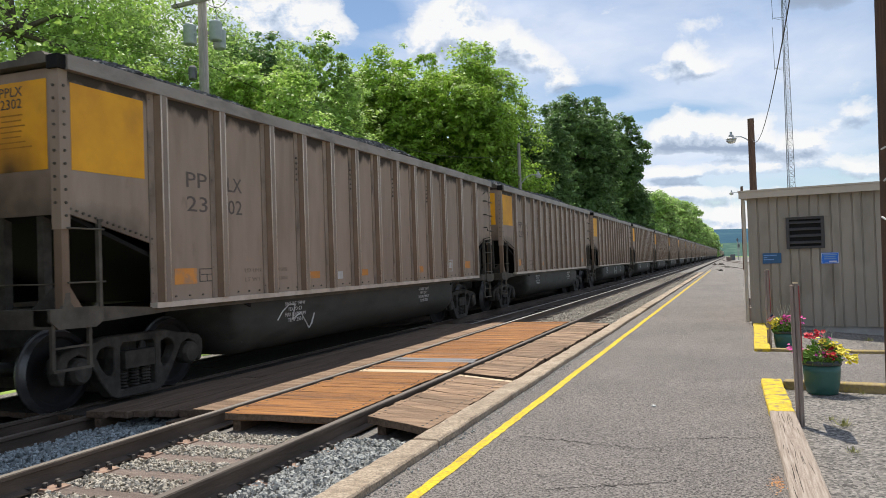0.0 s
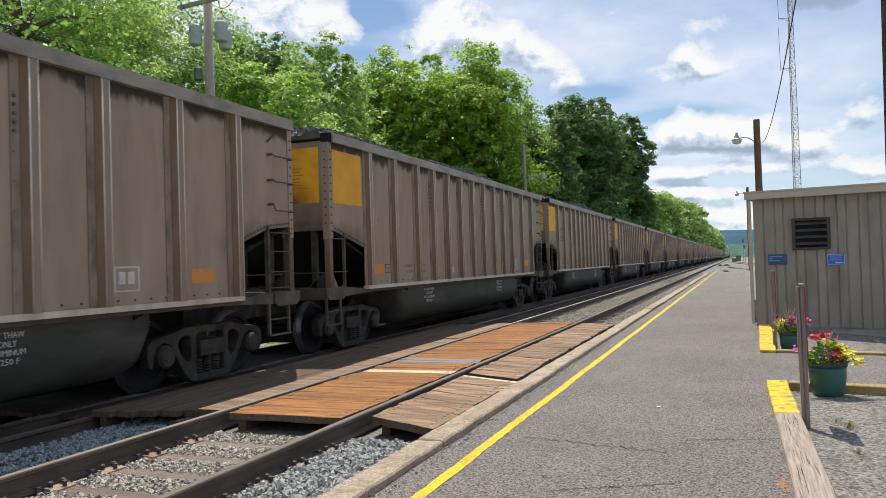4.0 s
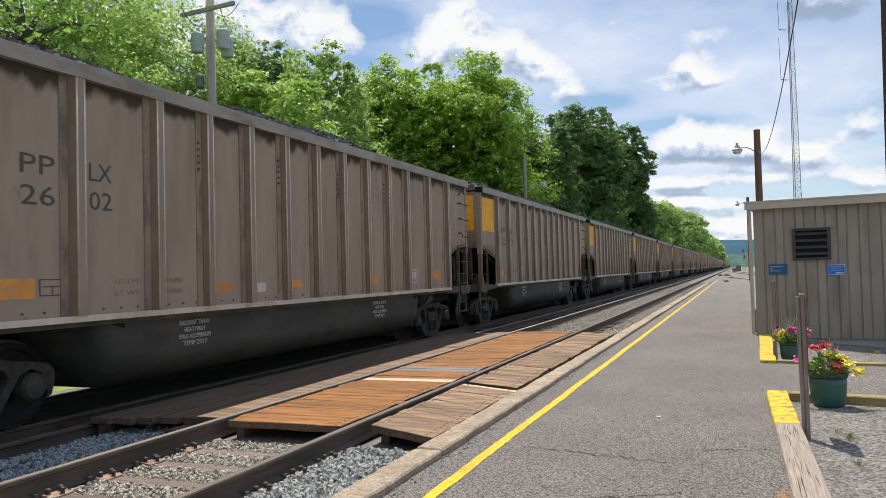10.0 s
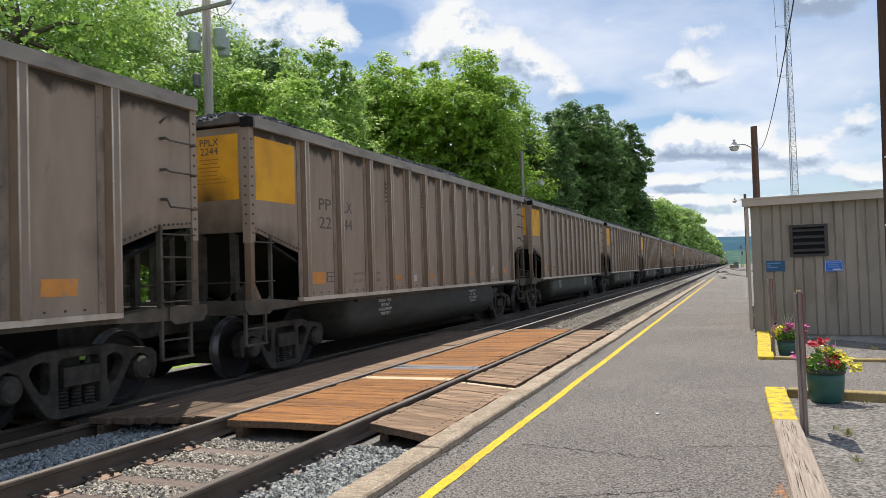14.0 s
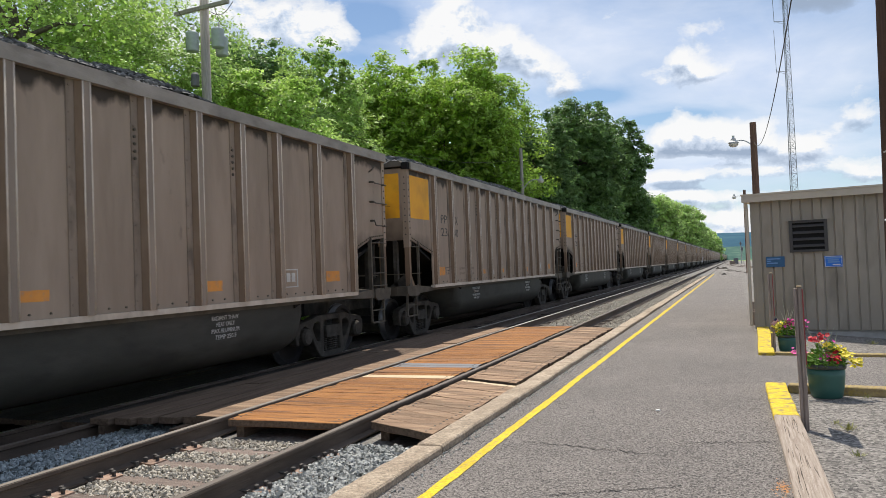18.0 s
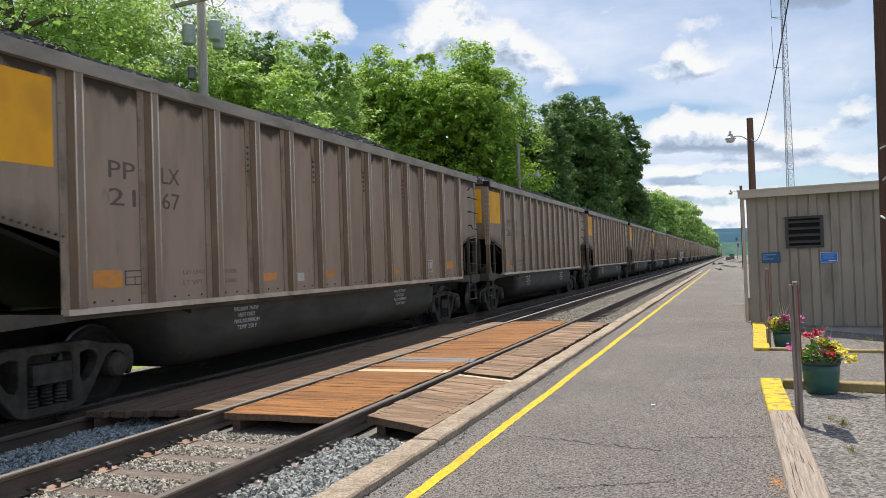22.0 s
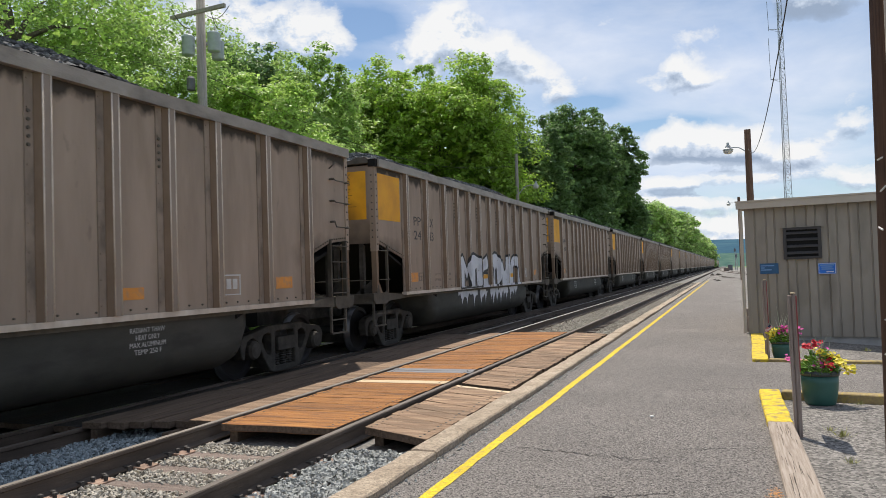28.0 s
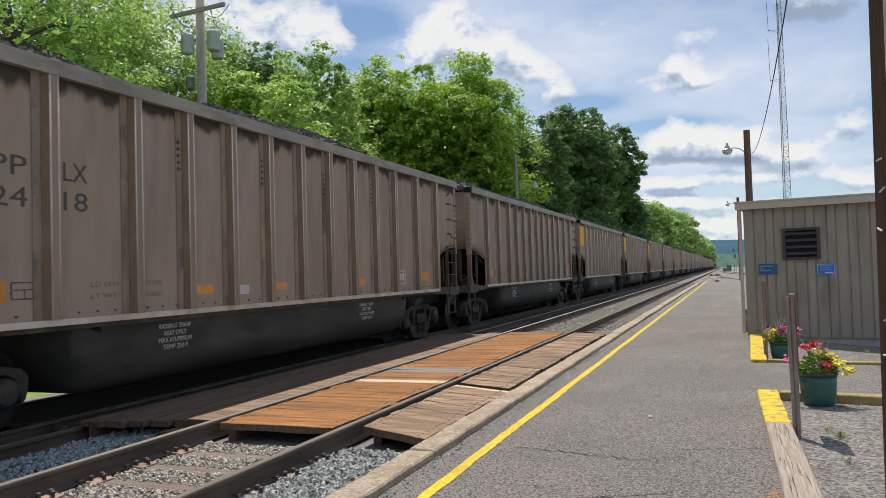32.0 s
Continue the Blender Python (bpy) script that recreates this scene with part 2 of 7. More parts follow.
M_BOARD_BROWN = material("weathered_brown_board", [(0.115, 0.070, 0.042), (0.31, 0.200, 0.122), (0.54, 0.385, 0.25)], 1.1, (0.9, 9, 9), rough=0.88, bump=0.6, bump_scale=25, per_object=0.28, spots=(0.095, 0.062, 0.042), spot_scale=2.2, spot_amount=0.55)
M_BOARD_NEW = material("new_pale_board", [(0.45, 0.33, 0.195), (0.58, 0.455, 0.285), (0.68, 0.56, 0.38)], 2, (1.2, 16, 16), rough=0.8, bump=0.2)
M_BOARD_GREY = material("grey_metal_strip", [(0.13, 0.13, 0.14), (0.20, 0.20, 0.21)], 4, rough=0.6, metal=0.3)
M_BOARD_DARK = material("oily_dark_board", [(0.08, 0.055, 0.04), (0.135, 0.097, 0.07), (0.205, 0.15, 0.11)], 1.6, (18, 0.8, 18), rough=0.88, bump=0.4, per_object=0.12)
M_KERB = material("weathered_kerb", [(0.285, 0.220, 0.155), (0.375, 0.300, 0.218), (0.47, 0.385, 0.29)], 3, (1, 1, 1), rough=0.9, bump=0.7, bump_scale=60, grains=(60, 0.7, 1.3), spots=(0.22, 0.165, 0.115), spot_scale=7, spot_amount=0.5, per_object=0.10)
M_TIMBER = material("sun_bleached_timber", [(0.26, 0.20, 0.155), (0.42, 0.345, 0.28), (0.54, 0.465, 0.395)], 2.2, (26, 1.1, 26), rough=0.9, bump=0.7, bump_scale=14)
M_YELLOW_LINE = material("yellow_road_paint", [(0.60, 0.42, 0.012), (0.74, 0.53, 0.014), (0.80, 0.60, 0.03)], 3, rough=0.85, bump=0.5, bump_scale=120, grains=(75, 0.75, 1.15), spots=(0.30, 0.25, 0.12), spot_scale=22, spot_amount=0.6)
M_YELLOW_WORN = material("worn_yellow_paint", [(0.62, 0.44, 0.02), (0.76, 0.56, 0.03)], 3, rough=0.85, bump=0.5, bump_scale=60, grains=(30, 0.8, 1.1), spots=(0.22, 0.17, 0.115), spot_scale=9, spot_amount=0.95)
M_TIMBER_YELLOW = material("timber_with_yellow_traces", [(0.26, 0.19, 0.10), (0.36, 0.27, 0.13), (0.44, 0.34, 0.15)], 3, (1, 10, 10), rough=0.9, bump=0.5, bump_scale=40, spots=(0.55, 0.40, 0.05), spot_scale=4, spot_amount=0.55)
M_SIDING = material("taupe_metal_siding", [(0.285, 0.250, 0.205), (0.325, 0.287, 0.236), (0.37, 0.328, 0.272)], 1.2, (1, 1, 0.3), rough=0.6, bump=0.05, spots=(0.14, 0.125, 0.10), spot_scale=2.2, spot_amount=0.5)
M_TRIM = material("beige_metal_trim", [(0.44, 0.38, 0.30), (0.54, 0.47, 0.38)], 2, rough=0.55)
M_ROOF = material("grey_membrane_roof", [(0.30, 0.29, 0.27), (0.38, 0.37, 0.35)], 1, rough=0.9)
M_CONCRETE = material("concrete", [(0.30, 0.29, 0.275), (0.42, 0.41, 0.39), (0.52, 0.51, 0.49)], 2, rough=0.9, bump=0.3)
M_DARK = material("dark_void_metal", [(0.012, 0.012, 0.012), (0.02, 0.02, 0.02)], 3, rough=0.9)
M_LOUVER = material("brown_louver_metal", [(0.04, 0.037, 0.036), (0.062, 0.057, 0.055)], 6, rough=0.6)
M_SIGN_BLUE = material("blue_sign_enamel", [(0.012, 0.14, 0.58), (0.018, 0.17, 0.66)], 4, rough=0.35)
M_FLAG_BLUE = material("dark_blue_cloth", [(0.02, 0.035, 0.09), (0.03, 0.05, 0.12)], 8, rough=0.9)
M_SCRAWL = material("dusty_scrawl", [(0.10, 0.085, 0.072), (0.17, 0.145, 0.122)], 8, rough=0.9)
M_SIGN_DARK = material("faded_blue_sign", [(0.02, 0.085, 0.19), (0.028, 0.11, 0.235)], 4, rough=0.45)
M_WHITE = material("white_paint", [(0.62, 0.62, 0.60), (0.74, 0.74, 0.72)], 5, rough=0.6)
M_PALE_INK = material("pale_blue_ink", [(0.14, 0.28, 0.52), (0.18, 0.33, 0.58)], 5, rough=0.6)
M_POST_WOOD = material("weathered_post_wood", [(0.20, 0.155, 0.13), (0.30, 0.24, 0.205), (0.40, 0.335, 0.29)], 3, (18, 18, 1), rough=0.9, bump=0.5, bump_scale=30)
M_POST_RED = material("faded_red_paint", [(0.22, 0.05, 0.045), (0.30, 0.075, 0.065)], 4, rough=0.8)
M_POT = material("green_plastic_pot", [(0.022, 0.085, 0.07), (0.03, 0.11, 0.09), (0.04, 0.125, 0.105)], 3, rough=0.42)
M_POT_RIM = material("dark_pot_rim", [(0.035, 0.042, 0.042), (0.055, 0.065, 0.063)], 3, rough=0.45)
M_SOIL = material("potting_soil", [(0.03, 0.022, 0.016), (0.06, 0.045, 0.033)], 30, rough=1.0, bump=0.8)
M_LEAF = material("petunia_leaf", [(0.09, 0.20, 0.02), (0.16, 0.32, 0.04), (0.25, 0.42, 0.07)], 9, rough=0.6, island=0.3)
M_FLOWER_Y = material("yellow_petal", [(0.72, 0.58, 0.02), (0.82, 0.70, 0.06)], 9, rough=0.6, island=0.15)
M_FLOWER_R = material("red_petal", [(0.45, 0.008, 0.02), (0.62, 0.02, 0.035)], 9, rough=0.6, island=0.2)
M_FLOWER_P = material("pink_petal", [(0.60, 0.03, 0.26), (0.75, 0.09, 0.40)], 9, rough=0.6, island=0.2)
M_SPIKE_PLANT = material("grey_green_blade", [(0.35, 0.38, 0.28), (0.50, 0.52, 0.42)], 9, rough=0.7)
M_POLE = material("grey_utility_pole_wood", [(0.24, 0.215, 0.19), (0.34, 0.31, 0.28), (0.44, 0.405, 0.37)], 3, (14, 14, 0.8), rough=0.9, bump=0.4)
M_POLE_BROWN = material("creosoted_pole_wood", [(0.08, 0.045, 0.03), (0.15, 0.085, 0.057), (0.22, 0.13, 0.09)], 3, (20, 20, 0.8), rough=0.85, bump=0.6, bump_scale=30)
M_GALV = material("grey_painted_steel", [(0.36, 0.42, 0.45), (0.47, 0.53, 0.56)], 6, rough=0.5, metal=0.0)
M_LAMP = material("pale_lamp_metal", [(0.42, 0.42, 0.41), (0.52, 0.52, 0.51)], 6, rough=0.5, metal=0.2)
M_GLASS = material("frosted_lamp_glass", [(0.62, 0.60, 0.54), (0.70, 0.68, 0.62)], 6, rough=0.25)
M_WIRE = material("black_cable", [(0.015, 0.015, 0.015), (0.03, 0.03, 0.03)], 6, rough=0.7)
M_TOWER = material("grey_tower_steel", [(0.12, 0.125, 0.14), (0.19, 0.195, 0.21)], 3, rough=0.6, metal=0.2)
M_BODY = material("dusty_taupe_car_paint", [(0.272, 0.213, 0.165), (0.335, 0.263, 0.205), (0.388, 0.306, 0.240)], 1.3, (1, 1.6, 0.35), rough=0.7, bump=0.06, bump_scale=30, spots=(0.22, 0.165, 0.122), spot_scale=2.2, spot_amount=0.35)
M_END = material("sooty_end_paint", [(0.272, 0.213, 0.165), (0.335, 0.263, 0.205), (0.388, 0.306, 0.240)], 1.3, (1, 1.6, 0.35), rough=0.75, bump=0.06, bump_scale=30, spots=(0.20, 0.15, 0.11), spot_scale=2.2, spot_amount=0.4)
M_SIDE = material("sooty_taupe_car_paint", [(0.272, 0.213, 0.165), (0.335, 0.263, 0.205), (0.388, 0.306, 0.240)], 1.3, (1, 1.6, 0.35), rough=0.7, bump=0.06, bump_scale=30, spots=(0.22, 0.165, 0.122), spot_scale=2.2, spot_amount=0.35)
M_CHORD = material("worn_alloy_chord", [(0.22, 0.193, 0.165), (0.30, 0.266, 0.229), (0.39, 0.35, 0.306)], 3, (1, 0.4, 1), rough=0.5, metal=0.1, bump=0.15, spots=(0.15, 0.13, 0.11), spot_scale=4, spot_amount=0.7)
M_POST_EDGE = material("bare_alloy_edge", [(0.36, 0.30, 0.24), (0.56, 0.48, 0.40), (0.70, 0.63, 0.55)], 3, (1, 1, 0.5), rough=0.45, metal=0.15)
M_FRAME = material("grimy_frame_paint", [(0.055, 0.049, 0.040), (0.10, 0.088, 0.071), (0.155, 0.137, 0.112)], 2.5, rough=0.8, bump=0.2, per_object=0.1)
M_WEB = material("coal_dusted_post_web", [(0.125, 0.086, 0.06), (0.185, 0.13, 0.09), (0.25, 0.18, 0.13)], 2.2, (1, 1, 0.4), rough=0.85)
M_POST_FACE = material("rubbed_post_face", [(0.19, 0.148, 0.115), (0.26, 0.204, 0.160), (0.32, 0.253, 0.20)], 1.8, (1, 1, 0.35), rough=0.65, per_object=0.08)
M_FLANGE = material("sooty_post_flange", [(0.17, 0.130, 0.098), (0.255, 0.198, 0.152), (0.32, 0.25, 0.195)], 2.6, (1, 1, 0.5), rough=0.8, spots=(0.06, 0.05, 0.042), spot_scale=5, spot_amount=0.55, per_object=0.1)
M_TUB = material("grimy_dark_tub", [(0.034, 0.035, 0.030), (0.055, 0.055, 0.048), (0.085, 0.082, 0.072)], 1.1, (1, 0.5, 1.6), rough=0.62, bump=0.08, spots=(0.03, 0.029, 0.027), spot_scale=3, spot_amount=0.6, per_object=0.12)
# oily planks whose near-black colour includes the deep shade under the train
M_BOARD_OILY_SHADED = material("coal_black_board", [(0.016, 0.013, 0.011), (0.032, 0.026, 0.021), (0.060, 0.049, 0.040)], 1.6, (18, 0.8, 18), rough=0.85, bump=0.4, per_object=0.15)
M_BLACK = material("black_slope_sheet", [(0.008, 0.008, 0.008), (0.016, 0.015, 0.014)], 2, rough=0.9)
M_TRUCK = material("grimy_cast_iron", [(0.030, 0.028, 0.025), (0.062, 0.057, 0.050), (0.105, 0.096, 0.084)], 5, rough=0.75, metal=0.1, bump=0.3)
M_WHEEL = material("dark_wheel_steel", [(0.018, 0.017, 0.018), (0.032, 0.03, 0.031)], 6, rough=0.5, metal=0.4)
M_TREAD = material("polished_wheel_tread", [(0.10, 0.10, 0.105), (0.16, 0.16, 0.165)], 6, rough=0.4, metal=0.7)
M_YELLOW = material("faded_yellow_panel", [(0.66, 0.295, 0.005), (0.79, 0.375, 0.007), (0.84, 0.44, 0.014)], 1.1, rough=0.65, spots=(0.42, 0.20, 0.02), spot_scale=1.6, spot_amount=0.4, per_object=0.06)
M_YELLOW_END = material("sooty_yellow_panel", [(0.66, 0.295, 0.005), (0.79, 0.375, 0.007), (0.84, 0.44, 0.014)], 1.1, rough=0.7, spots=(0.42, 0.20, 0.02), spot_scale=1.6, spot_amount=0.5)
M_ORANGE = material("faded_orange_stripe", [(0.58, 0.235, 0.045), (0.70, 0.30, 0.06)], 4, rough=0.7, spots=(0.35, 0.23, 0.16), spot_scale=10, spot_amount=0.7, per_object=0.15)
M_INK = material("faded_black_lettering", [(0.055, 0.05, 0.046), (0.09, 0.082, 0.075)], 6, rough=0.8)
M_FADED_INK = material("worn_lettering", [(0.095, 0.078, 0.066), (0.135, 0.112, 0.095)], 6, rough=0.8)
M_WHITE_STENCIL = material("faded_white_stencil", [(0.45, 0.44, 0.42), (0.60, 0.59, 0.57)], 8, rough=0.8)
M_SOOT = material("soot_stain", [(0.34, 0.16, 0.012), (0.44, 0.21, 0.018)], 3, rough=0.9)
M_COAL = material("coal", [(0.035, 0.036, 0.037), (0.10, 0.102, 0.103), (0.23, 0.235, 0.235)], 18, rough=0.9, bump=0.6, bump_scale=14, grains=(14, 0.5, 1.6), island=0.35)
M_GRAFFITI = material("silver_grey_spray_paint", [(0.56, 0.57, 0.62), (0.72, 0.73, 0.77)], 2, rough=0.6, spots=(0.42, 0.43, 0.47), spot_scale=3, spot_amount=0.6)
M_SPRAY_BLACK = material("black_spray_paint", [(0.012, 0.012, 0.013), (0.024, 0.023, 0.023)], 6, rough=0.6)
M_BARK = material("tree_bark", [(0.06, 0.048, 0.038), (0.11, 0.09, 0.072), (0.17, 0.145, 0.12)], 5, (6, 6, 1), rough=0.95, bump=0.7)


def leaf_material(name, dark, mid, light):
    m = material(name, [dark, mid, light], 0.35, rough=0.5, island=0.42)
    b = m.node_tree.nodes["Principled BSDF"]
    b.inputs["Transmission Weight"].default_value = 0.0
    # leaves let some light through
    nt = m.node_tree
    tr = nt.nodes.new("ShaderNodeBsdfTranslucent")
    src = b.inputs["Base Color"].links[0].from_socket
    nt.links.new(src, tr.inputs[0])
    mx = nt.nodes.new("ShaderNodeMixShader")
    mx.inputs[0].default_value = 0.48
    out = nt.nodes["Material Output"]
    nt.links.new(b.outputs[0], mx.inputs[1]); nt.links.new(tr.outputs[0], mx.inputs[2])
    nt.links.new(mx.outputs[0], out.inputs[0])
    return m


M_LEAF_BRIGHT = leaf_material("bright_maple_leaf", (0.22, 0.36, 0.050), (0.34, 0.51, 0.078), (0.48, 0.65, 0.125))
M_LEAF_MID = leaf_material("green_ash_leaf", (0.245, 0.385, 0.088), (0.355, 0.515, 0.14), (0.49, 0.64, 0.225))
M_LEAF_YELLOW = leaf_material("yellow_green_locust_leaf", (0.29, 0.45, 0.085), (0.40, 0.575, 0.135), (0.52, 0.69, 0.21))
# far trees: the distance haze is put into this paler leaf colour
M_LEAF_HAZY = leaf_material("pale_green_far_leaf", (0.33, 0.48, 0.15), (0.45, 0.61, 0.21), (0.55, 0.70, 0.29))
M_LEAF_DARK = leaf_material("dark_maple_leaf", (0.10, 0.185, 0.06), (0.155, 0.265, 0.085), (0.24, 0.365, 0.13))
# distance haze is mixed into the base colours of hills and woods
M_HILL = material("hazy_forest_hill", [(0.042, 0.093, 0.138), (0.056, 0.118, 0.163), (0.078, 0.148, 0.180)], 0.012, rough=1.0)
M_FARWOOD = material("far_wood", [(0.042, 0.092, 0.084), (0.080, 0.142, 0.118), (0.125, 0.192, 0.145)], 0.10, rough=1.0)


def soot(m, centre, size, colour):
    """A dark smudge with a ragged outline, at its own place: soot, on end sheets also shade."""
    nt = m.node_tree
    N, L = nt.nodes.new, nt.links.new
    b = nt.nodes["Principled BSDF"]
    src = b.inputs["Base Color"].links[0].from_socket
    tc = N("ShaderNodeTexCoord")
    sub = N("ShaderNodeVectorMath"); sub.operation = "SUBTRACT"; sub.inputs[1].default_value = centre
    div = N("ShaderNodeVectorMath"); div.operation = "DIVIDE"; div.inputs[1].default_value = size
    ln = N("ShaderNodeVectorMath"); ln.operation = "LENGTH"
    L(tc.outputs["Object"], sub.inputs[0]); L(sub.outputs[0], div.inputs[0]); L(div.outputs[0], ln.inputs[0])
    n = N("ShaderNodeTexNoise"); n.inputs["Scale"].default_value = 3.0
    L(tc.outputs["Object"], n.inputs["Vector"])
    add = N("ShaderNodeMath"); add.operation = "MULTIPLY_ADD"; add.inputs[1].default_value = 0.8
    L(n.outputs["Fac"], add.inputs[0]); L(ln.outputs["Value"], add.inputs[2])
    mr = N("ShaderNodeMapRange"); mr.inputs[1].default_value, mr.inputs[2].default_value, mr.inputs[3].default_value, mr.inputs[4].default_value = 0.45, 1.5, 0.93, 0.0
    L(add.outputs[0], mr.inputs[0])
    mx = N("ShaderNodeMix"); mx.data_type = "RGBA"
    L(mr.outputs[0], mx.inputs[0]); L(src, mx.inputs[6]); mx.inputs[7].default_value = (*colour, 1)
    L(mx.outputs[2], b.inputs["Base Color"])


soot(M_YELLOW_END, (0.79, 0.0, 2.62), (0.46, 1.0, 0.50), (0.05, 0.026, 0.006))
def rim_shade_and_dust(m, z_edge, reach, colour):
    """Dark band under the rim: the rim's shade painted in, with ragged coal-dust runs."""
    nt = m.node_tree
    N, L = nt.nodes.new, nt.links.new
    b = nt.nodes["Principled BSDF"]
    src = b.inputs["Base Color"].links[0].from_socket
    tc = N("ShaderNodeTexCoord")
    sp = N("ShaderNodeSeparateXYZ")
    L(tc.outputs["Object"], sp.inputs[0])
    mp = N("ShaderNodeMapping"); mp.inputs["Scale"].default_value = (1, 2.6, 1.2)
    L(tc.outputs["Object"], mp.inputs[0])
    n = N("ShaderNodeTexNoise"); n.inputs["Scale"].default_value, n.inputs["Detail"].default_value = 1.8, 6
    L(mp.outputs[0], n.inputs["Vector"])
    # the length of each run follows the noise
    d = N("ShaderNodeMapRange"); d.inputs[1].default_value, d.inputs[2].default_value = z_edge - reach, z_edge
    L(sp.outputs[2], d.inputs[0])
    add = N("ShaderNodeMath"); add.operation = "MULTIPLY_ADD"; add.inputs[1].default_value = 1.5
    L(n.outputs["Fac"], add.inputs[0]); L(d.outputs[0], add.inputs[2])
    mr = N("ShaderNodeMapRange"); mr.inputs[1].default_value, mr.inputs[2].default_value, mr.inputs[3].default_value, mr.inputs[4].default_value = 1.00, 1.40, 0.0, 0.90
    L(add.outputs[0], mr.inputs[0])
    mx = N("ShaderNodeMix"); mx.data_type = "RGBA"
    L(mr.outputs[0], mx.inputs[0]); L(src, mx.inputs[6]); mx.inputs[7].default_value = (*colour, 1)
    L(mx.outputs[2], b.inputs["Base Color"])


# shade of the top chord and coal dust, both in the side sheet's colour
rim_shade_and_dust(M_SIDE, 3.69, 0.26, (0.03, 0.025, 0.021))
for y_end in (0.35, 14.4):
    soot(M_SIDE, (1.5, y_end, 1.90), (1.6, 1.25, 0.40), (0.02, 0.017, 0.014))
# end sheets darken downwards: soot, plus the shade between cars painted in
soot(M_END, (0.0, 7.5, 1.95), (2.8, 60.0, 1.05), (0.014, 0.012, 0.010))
for name in ("hazy_forest_hill", "far_wood"):
    MATS[name].node_tree.nodes["Principled BSDF"].inputs["Specular IOR Level"].default_value = 0.0
for name in ("coal", "dusty_taupe_car_paint", "sooty_taupe_car_paint", "sooty_end_paint", "worn_alloy_chord", "coal_dusted_post_web", "bare_alloy_edge", "taupe_metal_siding", "dark_wheel_steel", "grimy_cast_iron", "grimy_dark_tub", "grimy_frame_paint", "black_slope_sheet", "dark_void_metal", "dark_ballast", "oily_dark_board"):
    MATS[name].node_tree.nodes["Principled BSDF"].inputs["Specular IOR Level"].default_value = 0.18

# ---- mesh helpers ----
def box(bm, x0, x1, y0, y1, z0, z1):
    """Add an axis-aligned box."""
    v = [bm.verts.new(p) for p in ((x0, y0, z0), (x1, y0, z0), (x1, y1, z0), (x0, y1, z0), (x0, y0, z1), (x1, y0, z1), (x1, y1, z1), (x0, y1, z1))]
    for f in ((3, 2, 1, 0), (4, 5, 6, 7), (0, 1, 5, 4), (1, 2, 6, 5), (2, 3, 7, 6), (3, 0, 4, 7)):
        bm.faces.new([v[i] for i in f])
    return v


def prism(bm, outline, x0, x1, axis="x"):
    """Extrude a closed outline (pairs) along an axis: x takes (y, z), y takes (x, z), z takes (x, y)."""
    def at(a, p):
        return {"x": (a, p[0], p[1]), "y": (p[0], a, p[1]), "z": (p[0], p[1], a)}[axis]
    a = [bm.verts.new(at(x0, p)) for p in outline]
    b = [bm.verts.new(at(x1, p)) for p in outline]
    n = len(outline)
    bm.faces.new(a)
    bm.faces.new(b[::-1])
    for i in range(n):
        bm.faces.new((a[i], b[i], b[(i + 1) % n], a[(i + 1) % n]))


def rod(bm, p, q, r, n=8, r2=None):
    """A round bar from p to q."""
    p, q = Vector(p), Vector(q)
    turn = (q - p).to_track_quat("Z", "Y").to_matrix()
    rings = []
    for c, rad in ((p, r), (q, r if r2 is None else r2)):
        rings.append([bm.verts.new(c + turn @ Vector((rad * math.cos(2 * math.pi * i / n), rad * math.sin(2 * math.pi * i / n), 0))) for i in range(n)])
    for i in range(n):
        bm.faces.new((rings[0][i], rings[0][(i + 1) % n], rings[1][(i + 1) % n], rings[1][i]))
    bm.faces.new(rings[0][::-1])
    bm.faces.new(rings[1])


def lathe(bm, profile, n=24, axis="z", centre=(0, 0, 0)):
    """Spin (radius, height) pairs round an axis."""
    rings = []
    for r, h in profile:
        ring = []
        for i in range(n):
            a = 2 * math.pi * i / n
            c, s = r * math.cos(a), r * math.sin(a)
            p = {"z": (c, s, h), "x": (h, c, s), "y": (c, h, s)}[axis]
            ring.append(bm.verts.new(Vector(p) + Vector(centre)))
        rings.append(ring)
    for a, b in zip(rings, rings[1:]):
        for i in range(n):
            bm.faces.new((a[i], a[(i + 1) % n], b[(i + 1) % n], b[i]))
    bm.faces.new(rings[0][::-1])
    bm.faces.new(rings[-1])


def finish(bm, name, mat, bevel=0.0, smooth=False):
    if bevel:
        edges = [e for e in bm.edges if len(e.link_faces) == 2 and e.calc_face_angle(0) > 0.6]
        bmesh.ops.bevel(bm, geom=edges, offset=bevel, segments=1, affect="EDGES", clamp_overlap=True)
    bmesh.ops.recalc_face_normals(bm, faces=bm.faces)
    me = bpy.data.meshes.new(name)
    bm.to_mesh(me)
    bm.free()
    for m in (mat if isinstance(mat, (list, tuple)) else [mat]):
        me.materials.append(m)
    if smooth:
        for p in me.polygons:
            p.use_smooth = True
    return me


def part(name, bm, mat, parent, label="", bevel=0.0, smooth=False):
    ob = new(name, finish(bm, name, mat, bevel, smooth))
    ob.parent = parent
    if label:
        tagged(ob, label)
    return ob


def thing(name, bm, mat, label, category, bevel=0.0, smooth=False, group="", kind="", at=None):
    ob = new(name, finish(bm, name, mat, bevel, smooth))
    if at is not None:
        ob.matrix_basis = at
    return tagged(ob, label, category, group, kind)


def empty(name, label, category, at, group="", kind=""):
    ob = new(name)
    ob.matrix_basis = at
    return tagged(ob, label, category, group, kind)


